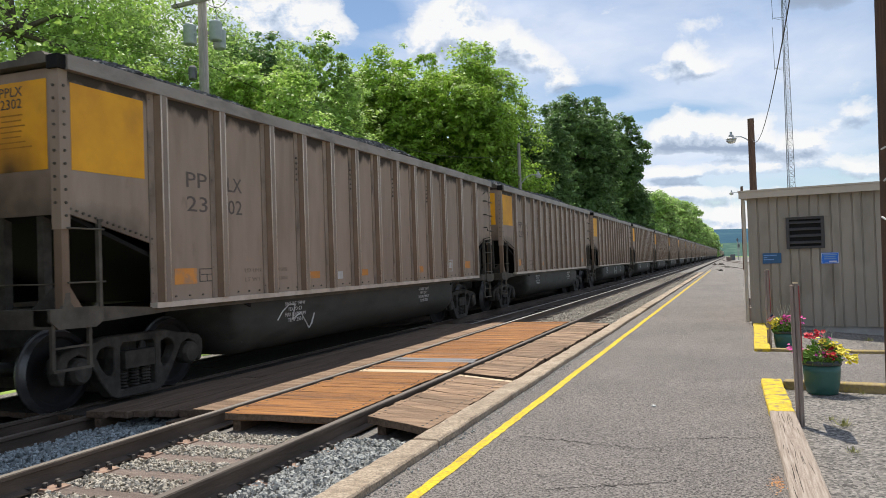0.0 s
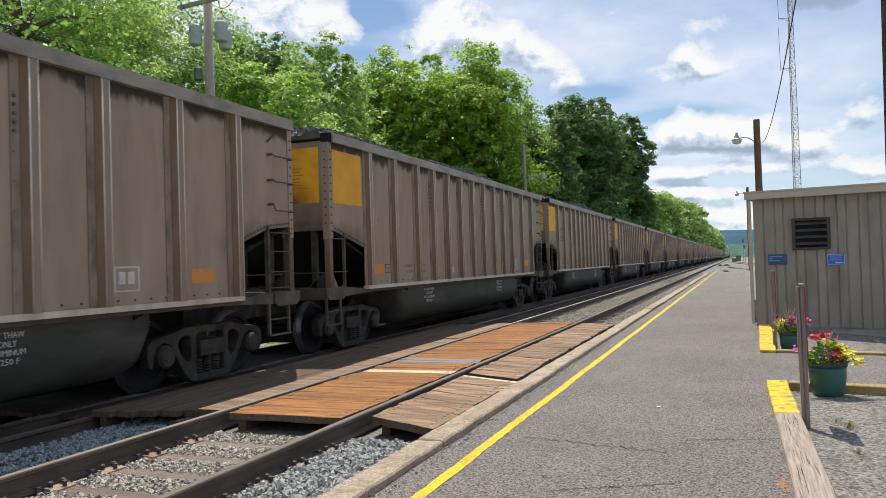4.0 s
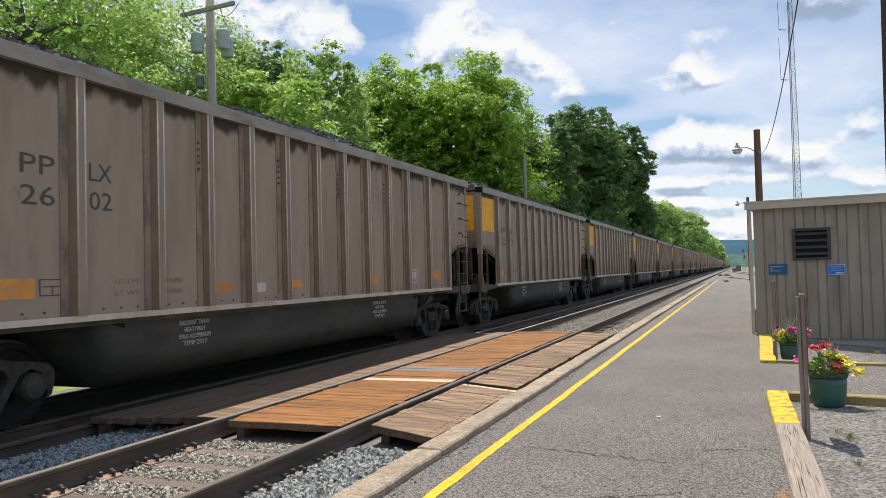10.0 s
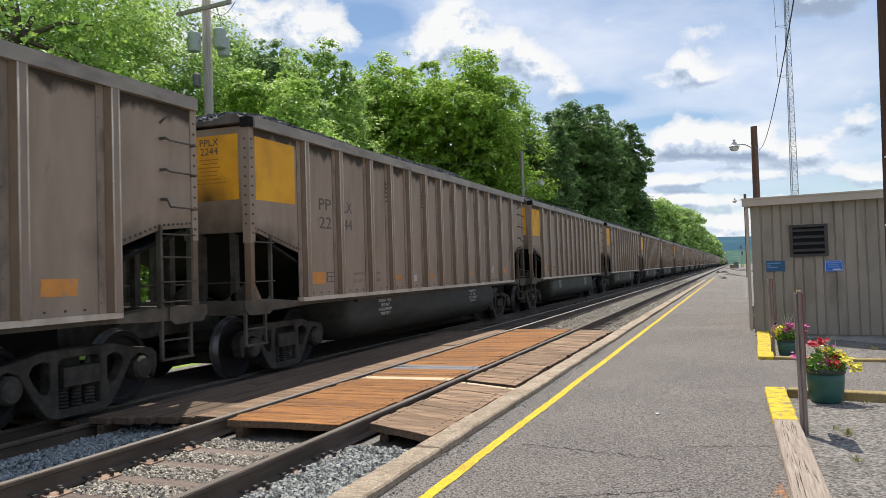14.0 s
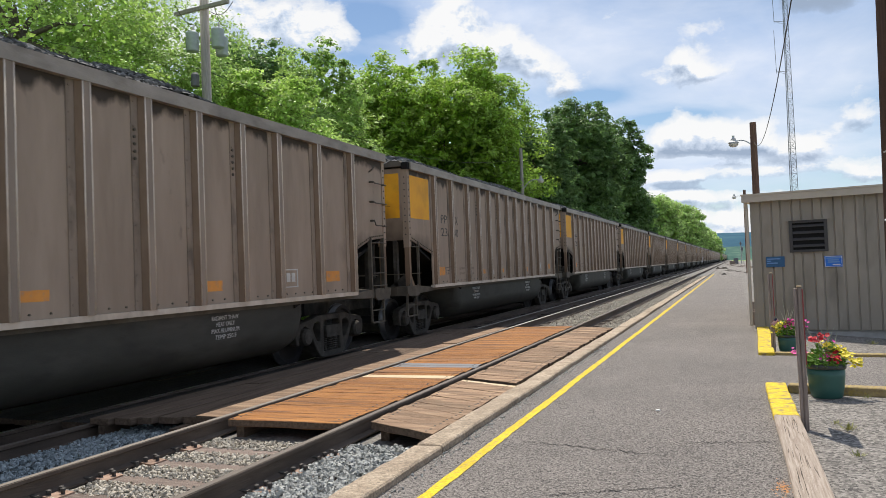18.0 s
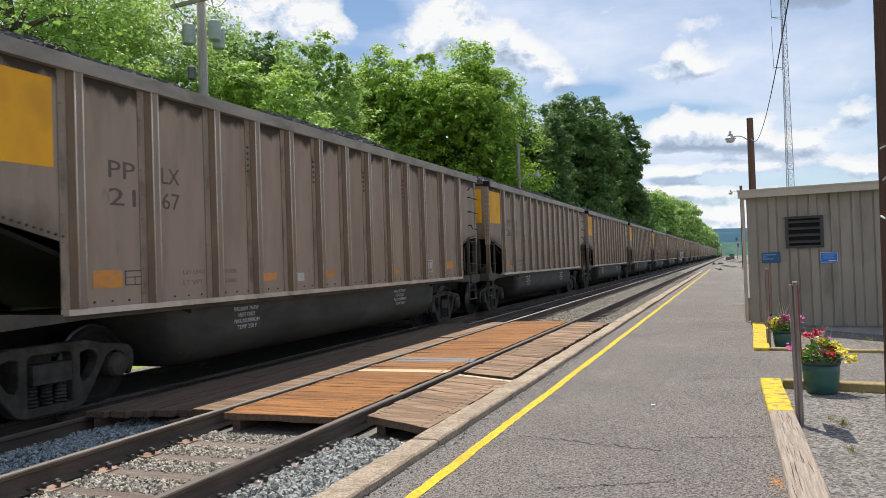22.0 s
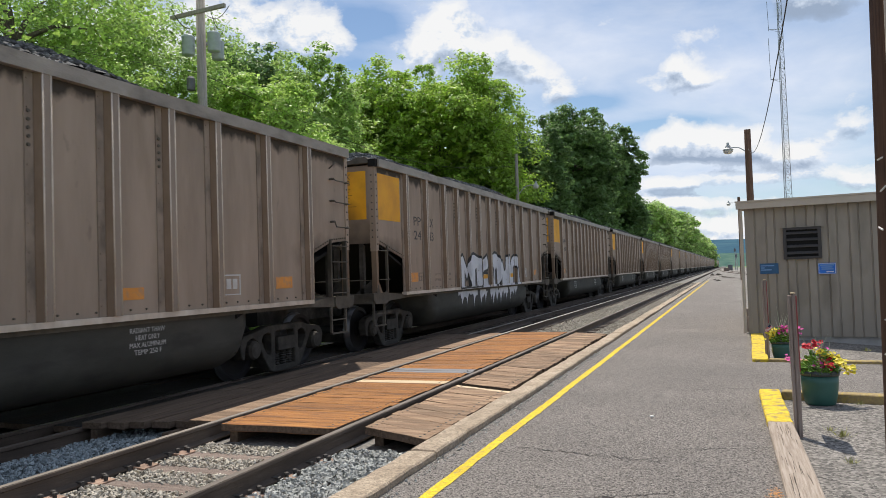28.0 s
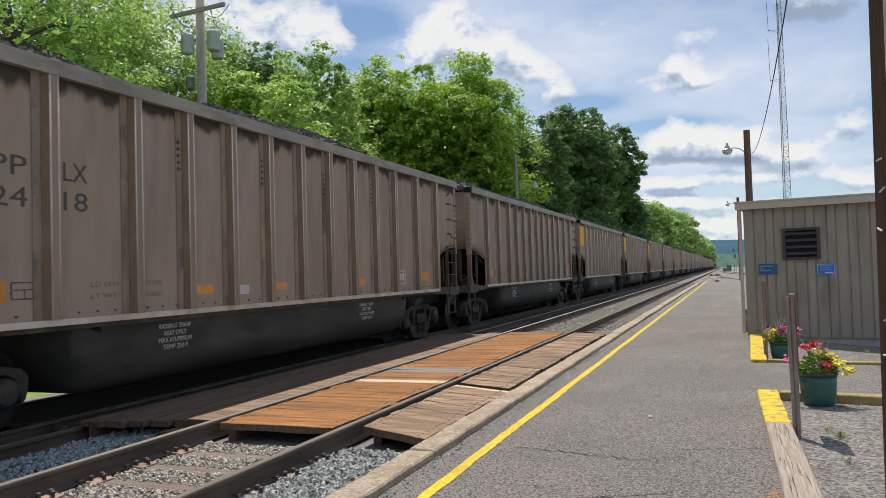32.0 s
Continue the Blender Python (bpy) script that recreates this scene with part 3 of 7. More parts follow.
def raw_mesh(name, verts, faces, mat, smooth=False):
    me = bpy.data.meshes.new(name)
    me.from_pydata(verts, [], faces)
    for m in (mat if isinstance(mat, (list, tuple)) else [mat]):
        me.materials.append(m)
    if smooth:
        me.polygons.foreach_set("use_smooth", [True] * len(me.polygons))
    return me


def text_mesh(body, size, spacing=1.0):
    """Lettering laid flat in the xy plane, as a thin mesh."""
    cu = bpy.data.curves.new("lettering", "FONT")
    cu.body, cu.size, cu.extrude, cu.resolution_u, cu.space_character = body, size, 0.0015, 2, spacing
    ob = bpy.data.objects.new("lettering", cu)
    me = bpy.data.meshes.new_from_object(ob)
    bpy.data.objects.remove(ob)
    bpy.data.curves.remove(cu)
    return me


# ---- plan: x to the right of the track, y along it, z from the near rail's top ----
RAIL_R, GAUGE = -3.496, 1.505
RAIL_L = RAIL_R - GAUGE
Z_PLAT = -0.063
TRAIN_X, TRAIN_Z = -7.99, -0.10
FAR_END = 900.0


# ---- ground ----
def ground():
    bm = bmesh.new()
    s = 4500
    # one sheet to the horizon, its bed lowered below the ballast
    xs = [-s, -400, -60, -14.0, -11.2, -9.4, -5.2, -2.36, 0.28, 6, 40, 400, s]
    zs = [-1.0, -1.0, -0.6, -0.45, -0.75, -0.55, -0.48, -0.48, -0.50, -0.55, -0.55, -1.0, -1.0]
    ys = [-s, -60, -20, 0, 20, 66, 140, 400, s]
    rows = [[bm.verts.new((x, y, z)) for x, z in zip(xs, zs)] for y in ys]
    for a, b in zip(rows, rows[1:]):
        for i in range(len(xs) - 1):
            bm.faces.new((a[i], a[i + 1], b[i + 1], b[i]))
    return thing("ground", bm, M_GRASS, "green grassy ground round the railway line", "ground", kind="structure")


ground()


def slab(name, x0, x1, y0, y1, z0, z1, mat, label, category, bevel=0.0):
    bm = bmesh.new()
    box(bm, x0, x1, y0, y1, z0, z1)
    return thing(name, bm, mat, label, category, bevel, kind="structure")


def near_bed():
    """Ballast bed of both tracks, shouldered, with a finer grid where it is near."""
    bm = bmesh.new()
    prism(bm, [(-6.6, -0.5), (-2.54, -0.5), (-2.54, -0.20), (-2.75, -0.205), (-3.1, -0.20), (-4.2, -0.185), (-5.35, -0.20), (-5.9, -0.26), (-6.6, -0.30)], -25, FAR_END, "y")
    thing("ballast_bed", bm, M_BALLAST_BED, "grey crushed stone ballast bed of the near track", "ballast", kind="structure")
    bm = bmesh.new()
    prism(bm, [(-6.598, -0.32), (-5.06, -0.24), (-5.06, -0.192), (-5.35, -0.196), (-5.9, -0.252), (-6.598, -0.292)], 17.0, FAR_END, "y")
    thing("ballast_bed", bm, M_CINDER_BROWN, "dark dirty ballast of the turnout between the tracks", "ballast", kind="structure")
    bm = bmesh.new()
    prism(bm, [(-11.2, -0.75), (-6.602, -0.5), (-6.602, -0.298), (-7.2, -0.27), (-8.7, -0.27), (-9.6, -0.33), (-10.4, -0.6)], -25, FAR_END, "y")
    thing("ballast_bed", bm, M_CINDER, "coal-blackened ballast bed under the train", "ballast", kind="structure")
    bm = bmesh.new()
    prism(bm, [(-12.4, -0.9), (-9.7, -0.9), (-9.7, -0.36), (-10.4, -0.42), (-11.3, -0.56), (-12.4, -0.66)], -25, FAR_END, "y")
    thing("ballast_shoulder", bm, M_GRAVEL, "sunlit grey gravel shoulder beyond the train", "ballast", kind="structure")


near_bed()
slab("pavement", -2.30, 0.285, -25, 67.5, -0.45, Z_PLAT, M_ASPHALT, "grey worn asphalt station platform with fine cracks", "platform")
slab("pavement", 0.285, 9.0, 9.60, 12.64, -0.45, Z_PLAT - 0.004, M_ASPHALT, "grey asphalt path leading off the platform", "path")
slab("gravel_yard", 0.285, 14.0, -25, 9.598, -0.45, Z_PLAT - 0.045, M_GRAVEL, "grey gravel yard beside the platform", "gravel")


def hut_yard():
    bm = bmesh.new()
    prism(bm, [(0.285, -0.6), (14, -0.6), (14, -0.32), (3.4, -0.29), (1.4, -0.15), (0.7, -0.105), (0.285, -0.10)], 12.642, 122, "y")
    thing("gravel_yard", bm, M_GRAVEL, "grey gravel sloping away round the equipment hut", "gravel", kind="structure")


hut_yard()
slab("gravel_yard", 14.002, 60, -25, 122, -0.6, -0.34, M_GRAVEL, "grey gravel open ground beyond the hut", "gravel")
slab("gravel_yard", 0.285, 60, 122.002, 430, -0.6, -0.28, M_GRAVEL, "grey gravel yard along the distant tracks", "gravel")
slab("gravel_yard", -2.37, 0.283, 67.502, 430, -0.45, -0.12, M_GRAVEL, "grey gravel beyond the platform's end", "gravel")


def ribbon(name, pts, width, z, mat, label, category):
    """A painted line with slightly uneven edges, 4 mm proud."""
    rng = random.Random(5)
    bm = bmesh.new()
    prev = None
    for x, y in pts:
        a = bm.verts.new((x - width / 2 + rng.uniform(-1, 1) * 0.005, y, z))
        b = bm.verts.new((x + width / 2 + rng.uniform(-1, 1) * 0.005, y, z))
        if prev:
            bm.faces.new((prev[0], prev[1], b, a))
        prev = (a, b)
    return thing(name, bm, mat, label, category, kind="structure")


ribbon("yellow_line", [(-1.980 + 0.004 * math.sin(i * 0.175), 1.0 + i * 0.0825 + (0.000125 * i * i if i > 0 else 0)) for i in range(-184, 520)], 0.09, Z_PLAT + 0.004, M_YELLOW_LINE,
       "yellow painted safety line along the platform", "line")


# ---- rails and ties ----
RAIL_PROFILE = [(-0.07, -0.17), (0.07, -0.17), (0.07, -0.155), (0.012, -0.135), (0.010, -0.045), (0.036, -0.032), (0.036, -0.006), (0.028, -0.001),
                (-0.028, -0.001), (-0.036, -0.006), (-0.036, -0.032), (-0.010, -0.045), (-0.012, -0.135), (-0.07, -0.155)]


def rail(x, z, y0, y1, label, mat_top):
    ob = empty("rail", label, "rail", pose(x, 0, z))
    bm = bmesh.new()
    prism(bm, RAIL_PROFILE, y0, y1, "y")
    part("rail_web", bm, M_RAIL, ob)
    bm = bmesh.new()
    box(bm, -0.030, 0.030, y0, y1, -0.0015, 0.0015)
    part("rail_head", bm, mat_top, ob, "polished running surface")
    return ob


RAIL_WORN = material("dull_rail_head", [(0.085, 0.068, 0.054), (0.13, 0.106, 0.086), (0.19, 0.158, 0.132)], 6, (1, 0.1, 1), rough=0.75, metal=0.0)
RAIL_HALF_BRIGHT = material("half_bright_rail_head", [(0.12, 0.10, 0.083), (0.19, 0.165, 0.14), (0.28, 0.25, 0.22)], 5, (3, 0.1, 1), rough=0.6, metal=0.2)
RAIL_BRIGHT = material("pale_bright_rail_head", [(0.30, 0.28, 0.26), (0.42, 0.40, 0.37), (0.52, 0.50, 0.47)], 5, (3, 0.1, 1), rough=0.45, metal=0.4)
rail(RAIL_R, 0, -25, FAR_END, "brown rusty steel rail of the near track", RAIL_WORN)
rail(RAIL_L, 0, -25, 16.5, "brown rusty steel rail with a worn bright head", RAIL_HALF_BRIGHT)
# past the crossing the glancing sheen is put into a paler head colour
rail(RAIL_L, 0, 16.502, FAR_END, "brown rusty steel rail, its glancing sheen in a pale head colour", RAIL_BRIGHT)
rail(TRAIN_X + GAUGE / 2, TRAIN_Z, -25, FAR_END, "polished steel rail of the train's track", M_RAIL_TOP)
rail(TRAIN_X - GAUGE / 2, TRAIN_Z, -25, FAR_END, "polished steel rail of the train's track", M_RAIL_TOP)
rail(-6.62, TRAIN_Z, -25, 6.5, "dark rusty guard rail ending at the crossing", RAIL_WORN)
rail(-6.02, -0.06, 17.3, 260, "pale worn rail of the turnout between the tracks", RAIL_BRIGHT)


def ties():
    # one tie of the near track with plates and spikes, then copies
    rng = random.Random(3)
    base = empty("railway_tie", "weathered wooden tie with rusty plates and spikes", "railway tie", pose(0, 0, 0), "ties of the near track")
    cx = RAIL_R - GAUGE / 2
    bm = bmesh.new()
    box(bm, cx - 1.28, cx + 1.24, -0.115, 0.115, -0.36, -0.178)
    part("tie_wood", bm, M_TIE, base, bevel=0.012)
    plate = spike = None
    for x in (RAIL_L, RAIL_R):
        for side in (-1, 1):
            bm = bmesh.new()
            prism(bm, [(0.0, -0.178), (0.19, -0.178), (0.19, -0.166), (0.06, -0.155), (0.0, -0.155)], -0.095, 0.095, "y")
            if side < 0:
                bmesh.ops.scale(bm, vec=(-1, 1, 1), verts=bm.verts)
            p = part("tie_plate", bm, M_PLATE, base)
            p.location = (x + side * 0.0, 0, 0)
            for dx, dy in ((0.088, -0.05), (0.095, 0.06), (0.155, 0.02)):
                bm = bmesh.new()
                box(bm, -0.011, 0.011, -0.011, 0.011, -0.17, -0.135)
                lathe(bm, [(0.012, -0.14), (0.024, -0.137), (0.020, -0.122), (0.008, -0.116)], 7)
                s = part("spike", bm, M_SPIKE, base)
                s.location = (x + side * dx, dy, 0)
            # rail anchor beside the tie
        bm = bmesh.new()
        box(bm, -0.085, 0.085, -0.165, -0.125, -0.185, -0.135)
        a = part("rail_anchor", bm, M_SPIKE, base, bevel=0.008)
        a.location = (x, 0, 0)
    y = 4.40 - 0.02
    base.location = (0, y, 0)
    pos = [y + i * 0.507 for i in range(-22, 4)]
    for yy in pos:
        if abs(yy - y) > 0.01:
            copy_thing(base, pose(0, yy, 0))
    # beyond the crossing only ends and tops of the ties show
    simple = bmesh.new()
    box(simple, cx - 1.28, cx + 1.24, -0.115, 0.115, -0.36, -0.150)
    t = thing("railway_tie", simple, M_TIE_DARK, "weathered wooden tie half buried in ballast", "railway tie", group="ties of the near track", at=pose(0, 17.9, 0))
    for i in range(1, 110):
        copy_thing(t, pose(rng.uniform(-0.03, 0.03), 17.9 + i * 0.507, 0))
    long = bmesh.new()
    box(long, -6.62, -5.16, -0.115, 0.115, -0.36, -0.175)
    t = thing("railway_tie", long, M_TIE_DARK, "dark wooden turnout tie between the tracks", "railway tie", group="ties of the turnout", at=pose(0, 24.0, 0))
    for i in range(1, 36):
        copy_thing(t, pose(rng.uniform(-0.12, 0.05), 24.0 + i * 0.58, rng.uniform(-0.02, 0.02)))
    far = bmesh.new()
    box(far, TRAIN_X - 1.3, TRAIN_X + 1.3, -0.115, 0.115, -0.4, -0.27)
    t = thing("railway_tie", far, M_TIE, "dark oily tie under the train's rails", "railway tie", group="ties of the train's track", at=pose(0, 2.0, 0))
    for i in range(1, 120):
        copy_thing(t, pose(rng.uniform(-0.03, 0.03), 2.0 + i * 0.507, 0))


ties()


def stones(name, areas, size, mat, label, seed):
    """Loose crushed stones as one scatter."""
    rng = np.random.default_rng(seed)
    ico = np.array([(0, 0, 1), (0.9, 0, 0.3), (0.25, 0.85, 0.35), (-0.75, 0.5, 0.3), (-0.7, -0.55, 0.35), (0.3, -0.85, 0.3), (0.7, 0.5, -0.5), (-0.3, 0.8, -0.5), (-0.9, 0, -0.5), (-0.2, -0.8, -0.5), (0.7, -0.5, -0.5)])
    tri = [(0, 1, 2), (0, 2, 3), (0, 3, 4), (0, 4, 5), (0, 5, 1), (1, 6, 2), (2, 6, 7), (2, 7, 3), (3, 7, 8), (3, 8, 4), (4, 8, 9), (4, 9, 5), (5, 9, 10), (5, 10, 1), (1, 10, 6)]
    V, F = [], []
    count = 0
    for x0, x1, y0, y1, z, dens in areas:
        n = int((x1 - x0) * (y1 - y0) * dens)
        for _ in range(n):
            s = size * rng.uniform(0.55, 1.3)
            k = ico * rng.uniform(0.6, 1.1, 3) + rng.normal(0, 0.13, ico.shape)
            a, b = rng.uniform(0, 6.28, 2)
            ca, sa, cb, sb = np.cos(a), np.sin(a), np.cos(b), np.sin(b)
            R = np.array([[ca, -sa, 0], [sa, ca, 0], [0, 0, 1]]) @ np.array([[1, 0, 0], [0, cb, -sb], [0, sb, cb]])
            V.append((k * s) @ R.T + (rng.uniform(x0, x1), rng.uniform(y0, y1), z + rng.uniform(-0.2, 0.55) * size))
            F.extend([(i + count, j + count, l + count) for i, j, l in tri])
            count += 11
    ob = new(name, raw_mesh(name, np.concatenate(V).tolist(), F, mat))
    return tagged(ob, label, "ballast", kind="stuff")


gaps_y = [4.38 + i * 0.507 for i in range(-22, 4)]
near_areas = [(RAIL_L + 0.1, RAIL_R - 0.1, y + 0.08, y + 0.43, -0.182, 1300) for y in gaps_y]
track_areas = near_areas
near_areas = [(RAIL_R + 0.09, -2.55, 1.6, 6.35, -0.175, 1700), (RAIL_R + 0.09, -2.55, -7, 1.6, -0.175, 500)]
stones("ballast_stones", track_areas, 0.0205, M_STONE_BUFF, "loose buff crushed stones between the ties", 7)
stones("ballast_stones", near_areas, 0.0235, M_STONE, "loose pale grey crushed stones between the rails", 1)
stones("ballast_stones", [(-6.45, RAIL_L - 0.1, 2.0, 6.9, -0.22, 1150), (-6.45, RAIL_L - 0.1, -7, 2.0, -0.22, 350)], 0.0235, M_STONE_BLUE, "loose blue-grey crushed stones between the tracks", 2)
stones("ballast_stones", [(-6.5, RAIL_L - 0.1, 17.2, 46, -0.235, 150)], 0.022, M_CINDER_BROWN, "coal-blackened stones between the tracks", 22)
stones("ballast_stones", [(RAIL_L + 0.26, RAIL_R - 0.24, 17.6, 44, -0.155, 330), (RAIL_R + 0.30, -2.55, 17.3, 44, -0.150, 330), (RAIL_L + 0.26, RAIL_R - 0.24, 44, 74, -0.150, 130), (RAIL_R + 0.30, -2.55, 44, 74, -0.145, 130)], 0.024, M_STONE_BUFF, "loose buff crushed stones beyond the crossing", 23)
stones("grit", [(-2.285, -2.19, 3.0, 14, Z_PLAT + 0.002, 330)], 0.011, M_STONE, "small loose stones along the kerb", 4)


# ---- timber crossing ----
def board(parent, x0, x1, y0, y1, z, mat, rng, thick=0.07, skew=0.0):
    bm = bmesh.new()
    j = lambda a: rng.uniform(-a, a)
    v = box(bm, x0 + j(0.022), x1 + j(0.022), y0 + rng.uniform(0.0005, 0.004), y1 - rng.uniform(0.0005, 0.004), -thick, 0)
    for p in v:
        p.co.y += skew * (p.co.x - x0)
    bmesh.ops.subdivide_edges(bm, edges=[e for e in bm.edges if (e.verts[0].co - e.verts[1].co).length > 0.6], cuts=5)
    for p in bm.verts:
        p.co.y += j(0.005)
        p.co.z += j(0.005) if p.co.z < -0.01 else j(0.0015)
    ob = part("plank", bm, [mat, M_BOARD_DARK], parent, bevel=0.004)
    # plank sides take the dark board colour, which also darkens the gaps
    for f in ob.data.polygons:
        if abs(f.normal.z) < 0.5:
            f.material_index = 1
    ob.location = (0, 0, z + j(0.003))
    ob.rotation_euler = (j(0.006), j(0.004), j(0.004))
    # keep the tilt about the plank's own middle
    c = Vector(((x0 + x1) / 2, (y0 + y1) / 2, 0))
    ob.location += c - ob.rotation_euler.to_matrix() @ c
    return ob


NAIL = []


def nails(plank, x0, x1, y0, y1, skew, rng):
    """Dark nail heads near both ends of a plank."""
    if not NAIL:
        bm = bmesh.new()
        rod(bm, (0, 0, -0.004), (0, 0, 0.0025), 0.013, 6)
        NAIL.append(finish(bm, "nail_head", M_SPIKE))
    for x in (x0 + 0.07, x1 - 0.09):
        for f in (0.28, 0.72):
            n = new("nail_head", NAIL[0])
            n.parent = plank
            xx = x + rng.uniform(-0.02, 0.02)
            n.location = (xx, y0 + (y1 - y0) * (f + rng.uniform(-0.1, 0.1)) + skew * (xx - x0), 0)


def crossing_panel(name, x0, x1, y0, y1, z, mats, label, seed, width=0.185, skew=0.0, along=False):
    rng = random.Random(seed)
    ob = empty(name, label, "crossing panel", pose((x0 + x1) / 2, y0, z))
    inv = Matrix.Translation((-(x0 + x1) / 2, -y0, -z))
    y = y0
    if along:
        # planks that run with the track
        n = max(1, round((x1 - x0) / width))
        w = (x1 - x0) / n
        for i in range(n):
            y = y0 - rng.uniform(0, 1.5)
            while y < y1 - 0.05:
                a, b = max(y, y0 + (x0 + (i + 0.5) * w - x0) * skew), min(y + 3.7, y1)
                if b - a > 0.2:
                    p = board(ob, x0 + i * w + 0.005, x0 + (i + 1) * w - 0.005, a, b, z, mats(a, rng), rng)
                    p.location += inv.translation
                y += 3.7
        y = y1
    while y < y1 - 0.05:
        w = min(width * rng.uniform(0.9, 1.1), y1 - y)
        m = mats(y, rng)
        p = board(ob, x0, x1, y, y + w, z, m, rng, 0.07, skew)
        if y < 12.5:
            nails(p, x0, x1, y, y + w, skew, rng)
        p.location += inv.translation
        y += w
    # bearers under the planks
    for x in (x0 + 0.08, x1 - 0.16):
        bm = bmesh.new()
        box(bm, x, x + 0.09, y0 + 0.06, y1 - 0.06, -0.21, -0.078)
        b = part("bearer", bm, M_BOARD_DARK, ob)
        b.location = (-(x0 + x1) / 2, -y0, 0)
    return ob


def orange_mats(y, rng):
    if 9.22 < y < 9.40:
        return M_BOARD_NEW
    if 10.40 < y < 10.63:
        return M_BOARD_GREY
    if rng.random() < 0.16:
        return M_BOARD_RUST
    return M_BOARD_ORANGE


crossing_panel("crossing_panel", RAIL_L + 0.12, RAIL_R - 0.075, 6.44, 17.45, 0.0, orange_mats, "rust-orange timber planks laid between the rails", 11, 0.21)
crossing_panel("crossing_panel", RAIL_R + 0.15, -2.55, 6.62, 9.33, -0.005, lambda y, r: M_BOARD_NEW if y > 9.02 else M_BOARD_BROWN, "weathered brown planks set askew between rail and kerb", 12, 0.225, skew=-0.5)
crossing_panel("crossing_panel", RAIL_R + 0.14, -2.60, 9.47, 17.35, 0.0, lambda y, r: M_BOARD_BROWN, "weathered brown planks between rail and kerb", 13, skew=-0.45)
crossing_panel("crossing_panel", RAIL_L - 0.36, RAIL_L - 0.05, 6.55, 17.3, 0.0, lambda y, r: M_BOARD_BROWN, "worn brown planks along the outer side of the rail", 14, 0.31, along=True)
crossing_panel("crossing_panel", -6.56, RAIL_L - 0.37, 6.3, 17.3, -0.03, lambda y, r: M_BOARD_DARK, "dark oily planks between the two tracks", 15, 0.24, 0.3, along=True)
crossing_panel("crossing_panel", -7.12, -6.68, 6.45, 17.3, -0.11, lambda y, r: M_BOARD_OILY_SHADED, "dark oily planks beside the train's rail, darkened for its shade", 16, 0.22, along=True)
crossing_panel("crossing_panel", -8.55, -7.32, 6.45, 17.3, -0.11, lambda y, r: M_BOARD_OILY_SHADED, "dark oily planks between the train's rails, darkened for its shade", 17, 0.24, along=True)


# ---- kerb along the platform ----
def kerb():
    rng = random.Random(8)
    ob = empty("kerb", "weathered buff kerb stones edging the platform", "kerb", pose(-2.45, 0, 0), kind="structure")
    y = -14.0
    while y < 67:
        n = rng.uniform(1.9, 3.2)
        bm = bmesh.new()
        box(bm, -0.085, 0.155, y, y + n - 0.012, -0.42, 0.0)
        if 2.5 < y < 22:
            bmesh.ops.subdivide_edges(bm, edges=[e for e in bm.edges if abs((e.verts[0].co - e.verts[1].co).y) > 0.3], cuts=14)
        for v in bm.verts:
            v.co.x += rng.uniform(-0.010, 0.008)
            v.co.z += rng.uniform(-0.007, 0.002)
        p = part("kerb_stone", bm, M_KERB, ob, bevel=0.014)
        p.location.z = rng.uniform(-0.008, 0.004)
        y += n


kerb()


# ---- timbers on the yard side ----
def beam(p, q, width, top, deep, mat, label, painted=None):
    p, q = Vector(p), Vector(q)
    d = q - p
    ang = math.degrees(math.atan2(d.y, d.x)) - 90
    ob = empty("timber_edging", label, "timber", pose(p.x, p.y, top, rz=ang))
    n = d.length
    cuts = [0, n]
    if painted:
        cuts = [0, *painted[:-1], n]
    for i, (a, b) in enumerate(zip(cuts, cuts[1:])):
        bm = bmesh.new()
        box(bm, -width / 2, width / 2, a + (0.002 if i else 0), b, -deep, 0)
        bmesh.ops.subdivide_edges(bm, edges=[e for e in bm.edges if abs((e.verts[0].co - e.verts[1].co).y) > 0.3], cuts=6)
        rng = random.Random(int(n * 100) + i)
        for v in bm.verts:
            v.co.x += rng.uniform(-0.006, 0.006)
            v.co.z += rng.uniform(-0.006, 0.003)
        part("timber_beam", bm, mat if not painted or painted[-1][i] == 0 else M_YELLOW_WORN, ob, "" if not painted or painted[-1][i] == 0 else "worn yellow painted end", bevel=0.01)
    # drying cracks along the grain
    if n > 10:
        rng = random.Random(3)
        for k in range(26):
            x, y, m = rng.uniform(-0.09, 0.09), rng.uniform(10.4, 13.3), rng.uniform(0.15, 0.5)
            bm = bmesh.new()
            prev = None
            for i in range(9):
                w = 0.0014 * math.sin(math.pi * (i + 0.3) / 8.6) + 0.0004
                a, b = bm.verts.new((x - w, y + m * i / 8, 0.0045)), bm.verts.new((x + w, y + m * i / 8, 0.0045))
                if prev:
                    bm.faces.new((prev[0], prev[1], b, a))
                prev = (a, b)
                x += rng.gauss(0, 0.0018)
            part("grain_crack", bm, M_SOIL, ob)
    return ob


TZ = Z_PLAT + 0.05
beam((0.425, -6.0), (0.366, 9.60), 0.22, TZ, 0.2, M_TIMBER, "grey weathered timber edging with a worn yellow end", (13.63, (0, 1)))
beam((0.378, 12.62), (0.43, 15.0), 0.23, TZ, 0.2, M_YELLOW_WORN, "yellow painted timber edging beside the hut")
beam((0.44, 15.02), (0.47, 17.2), 0.23, TZ, 0.2, M_YELLOW_WORN, "yellow painted timber edging beside the hut")
beam((0.50, 9.52), (3.8, 8.95), 0.16, TZ, 0.2, M_TIMBER_YELLOW, "timber edging with worn yellow paint along the path")
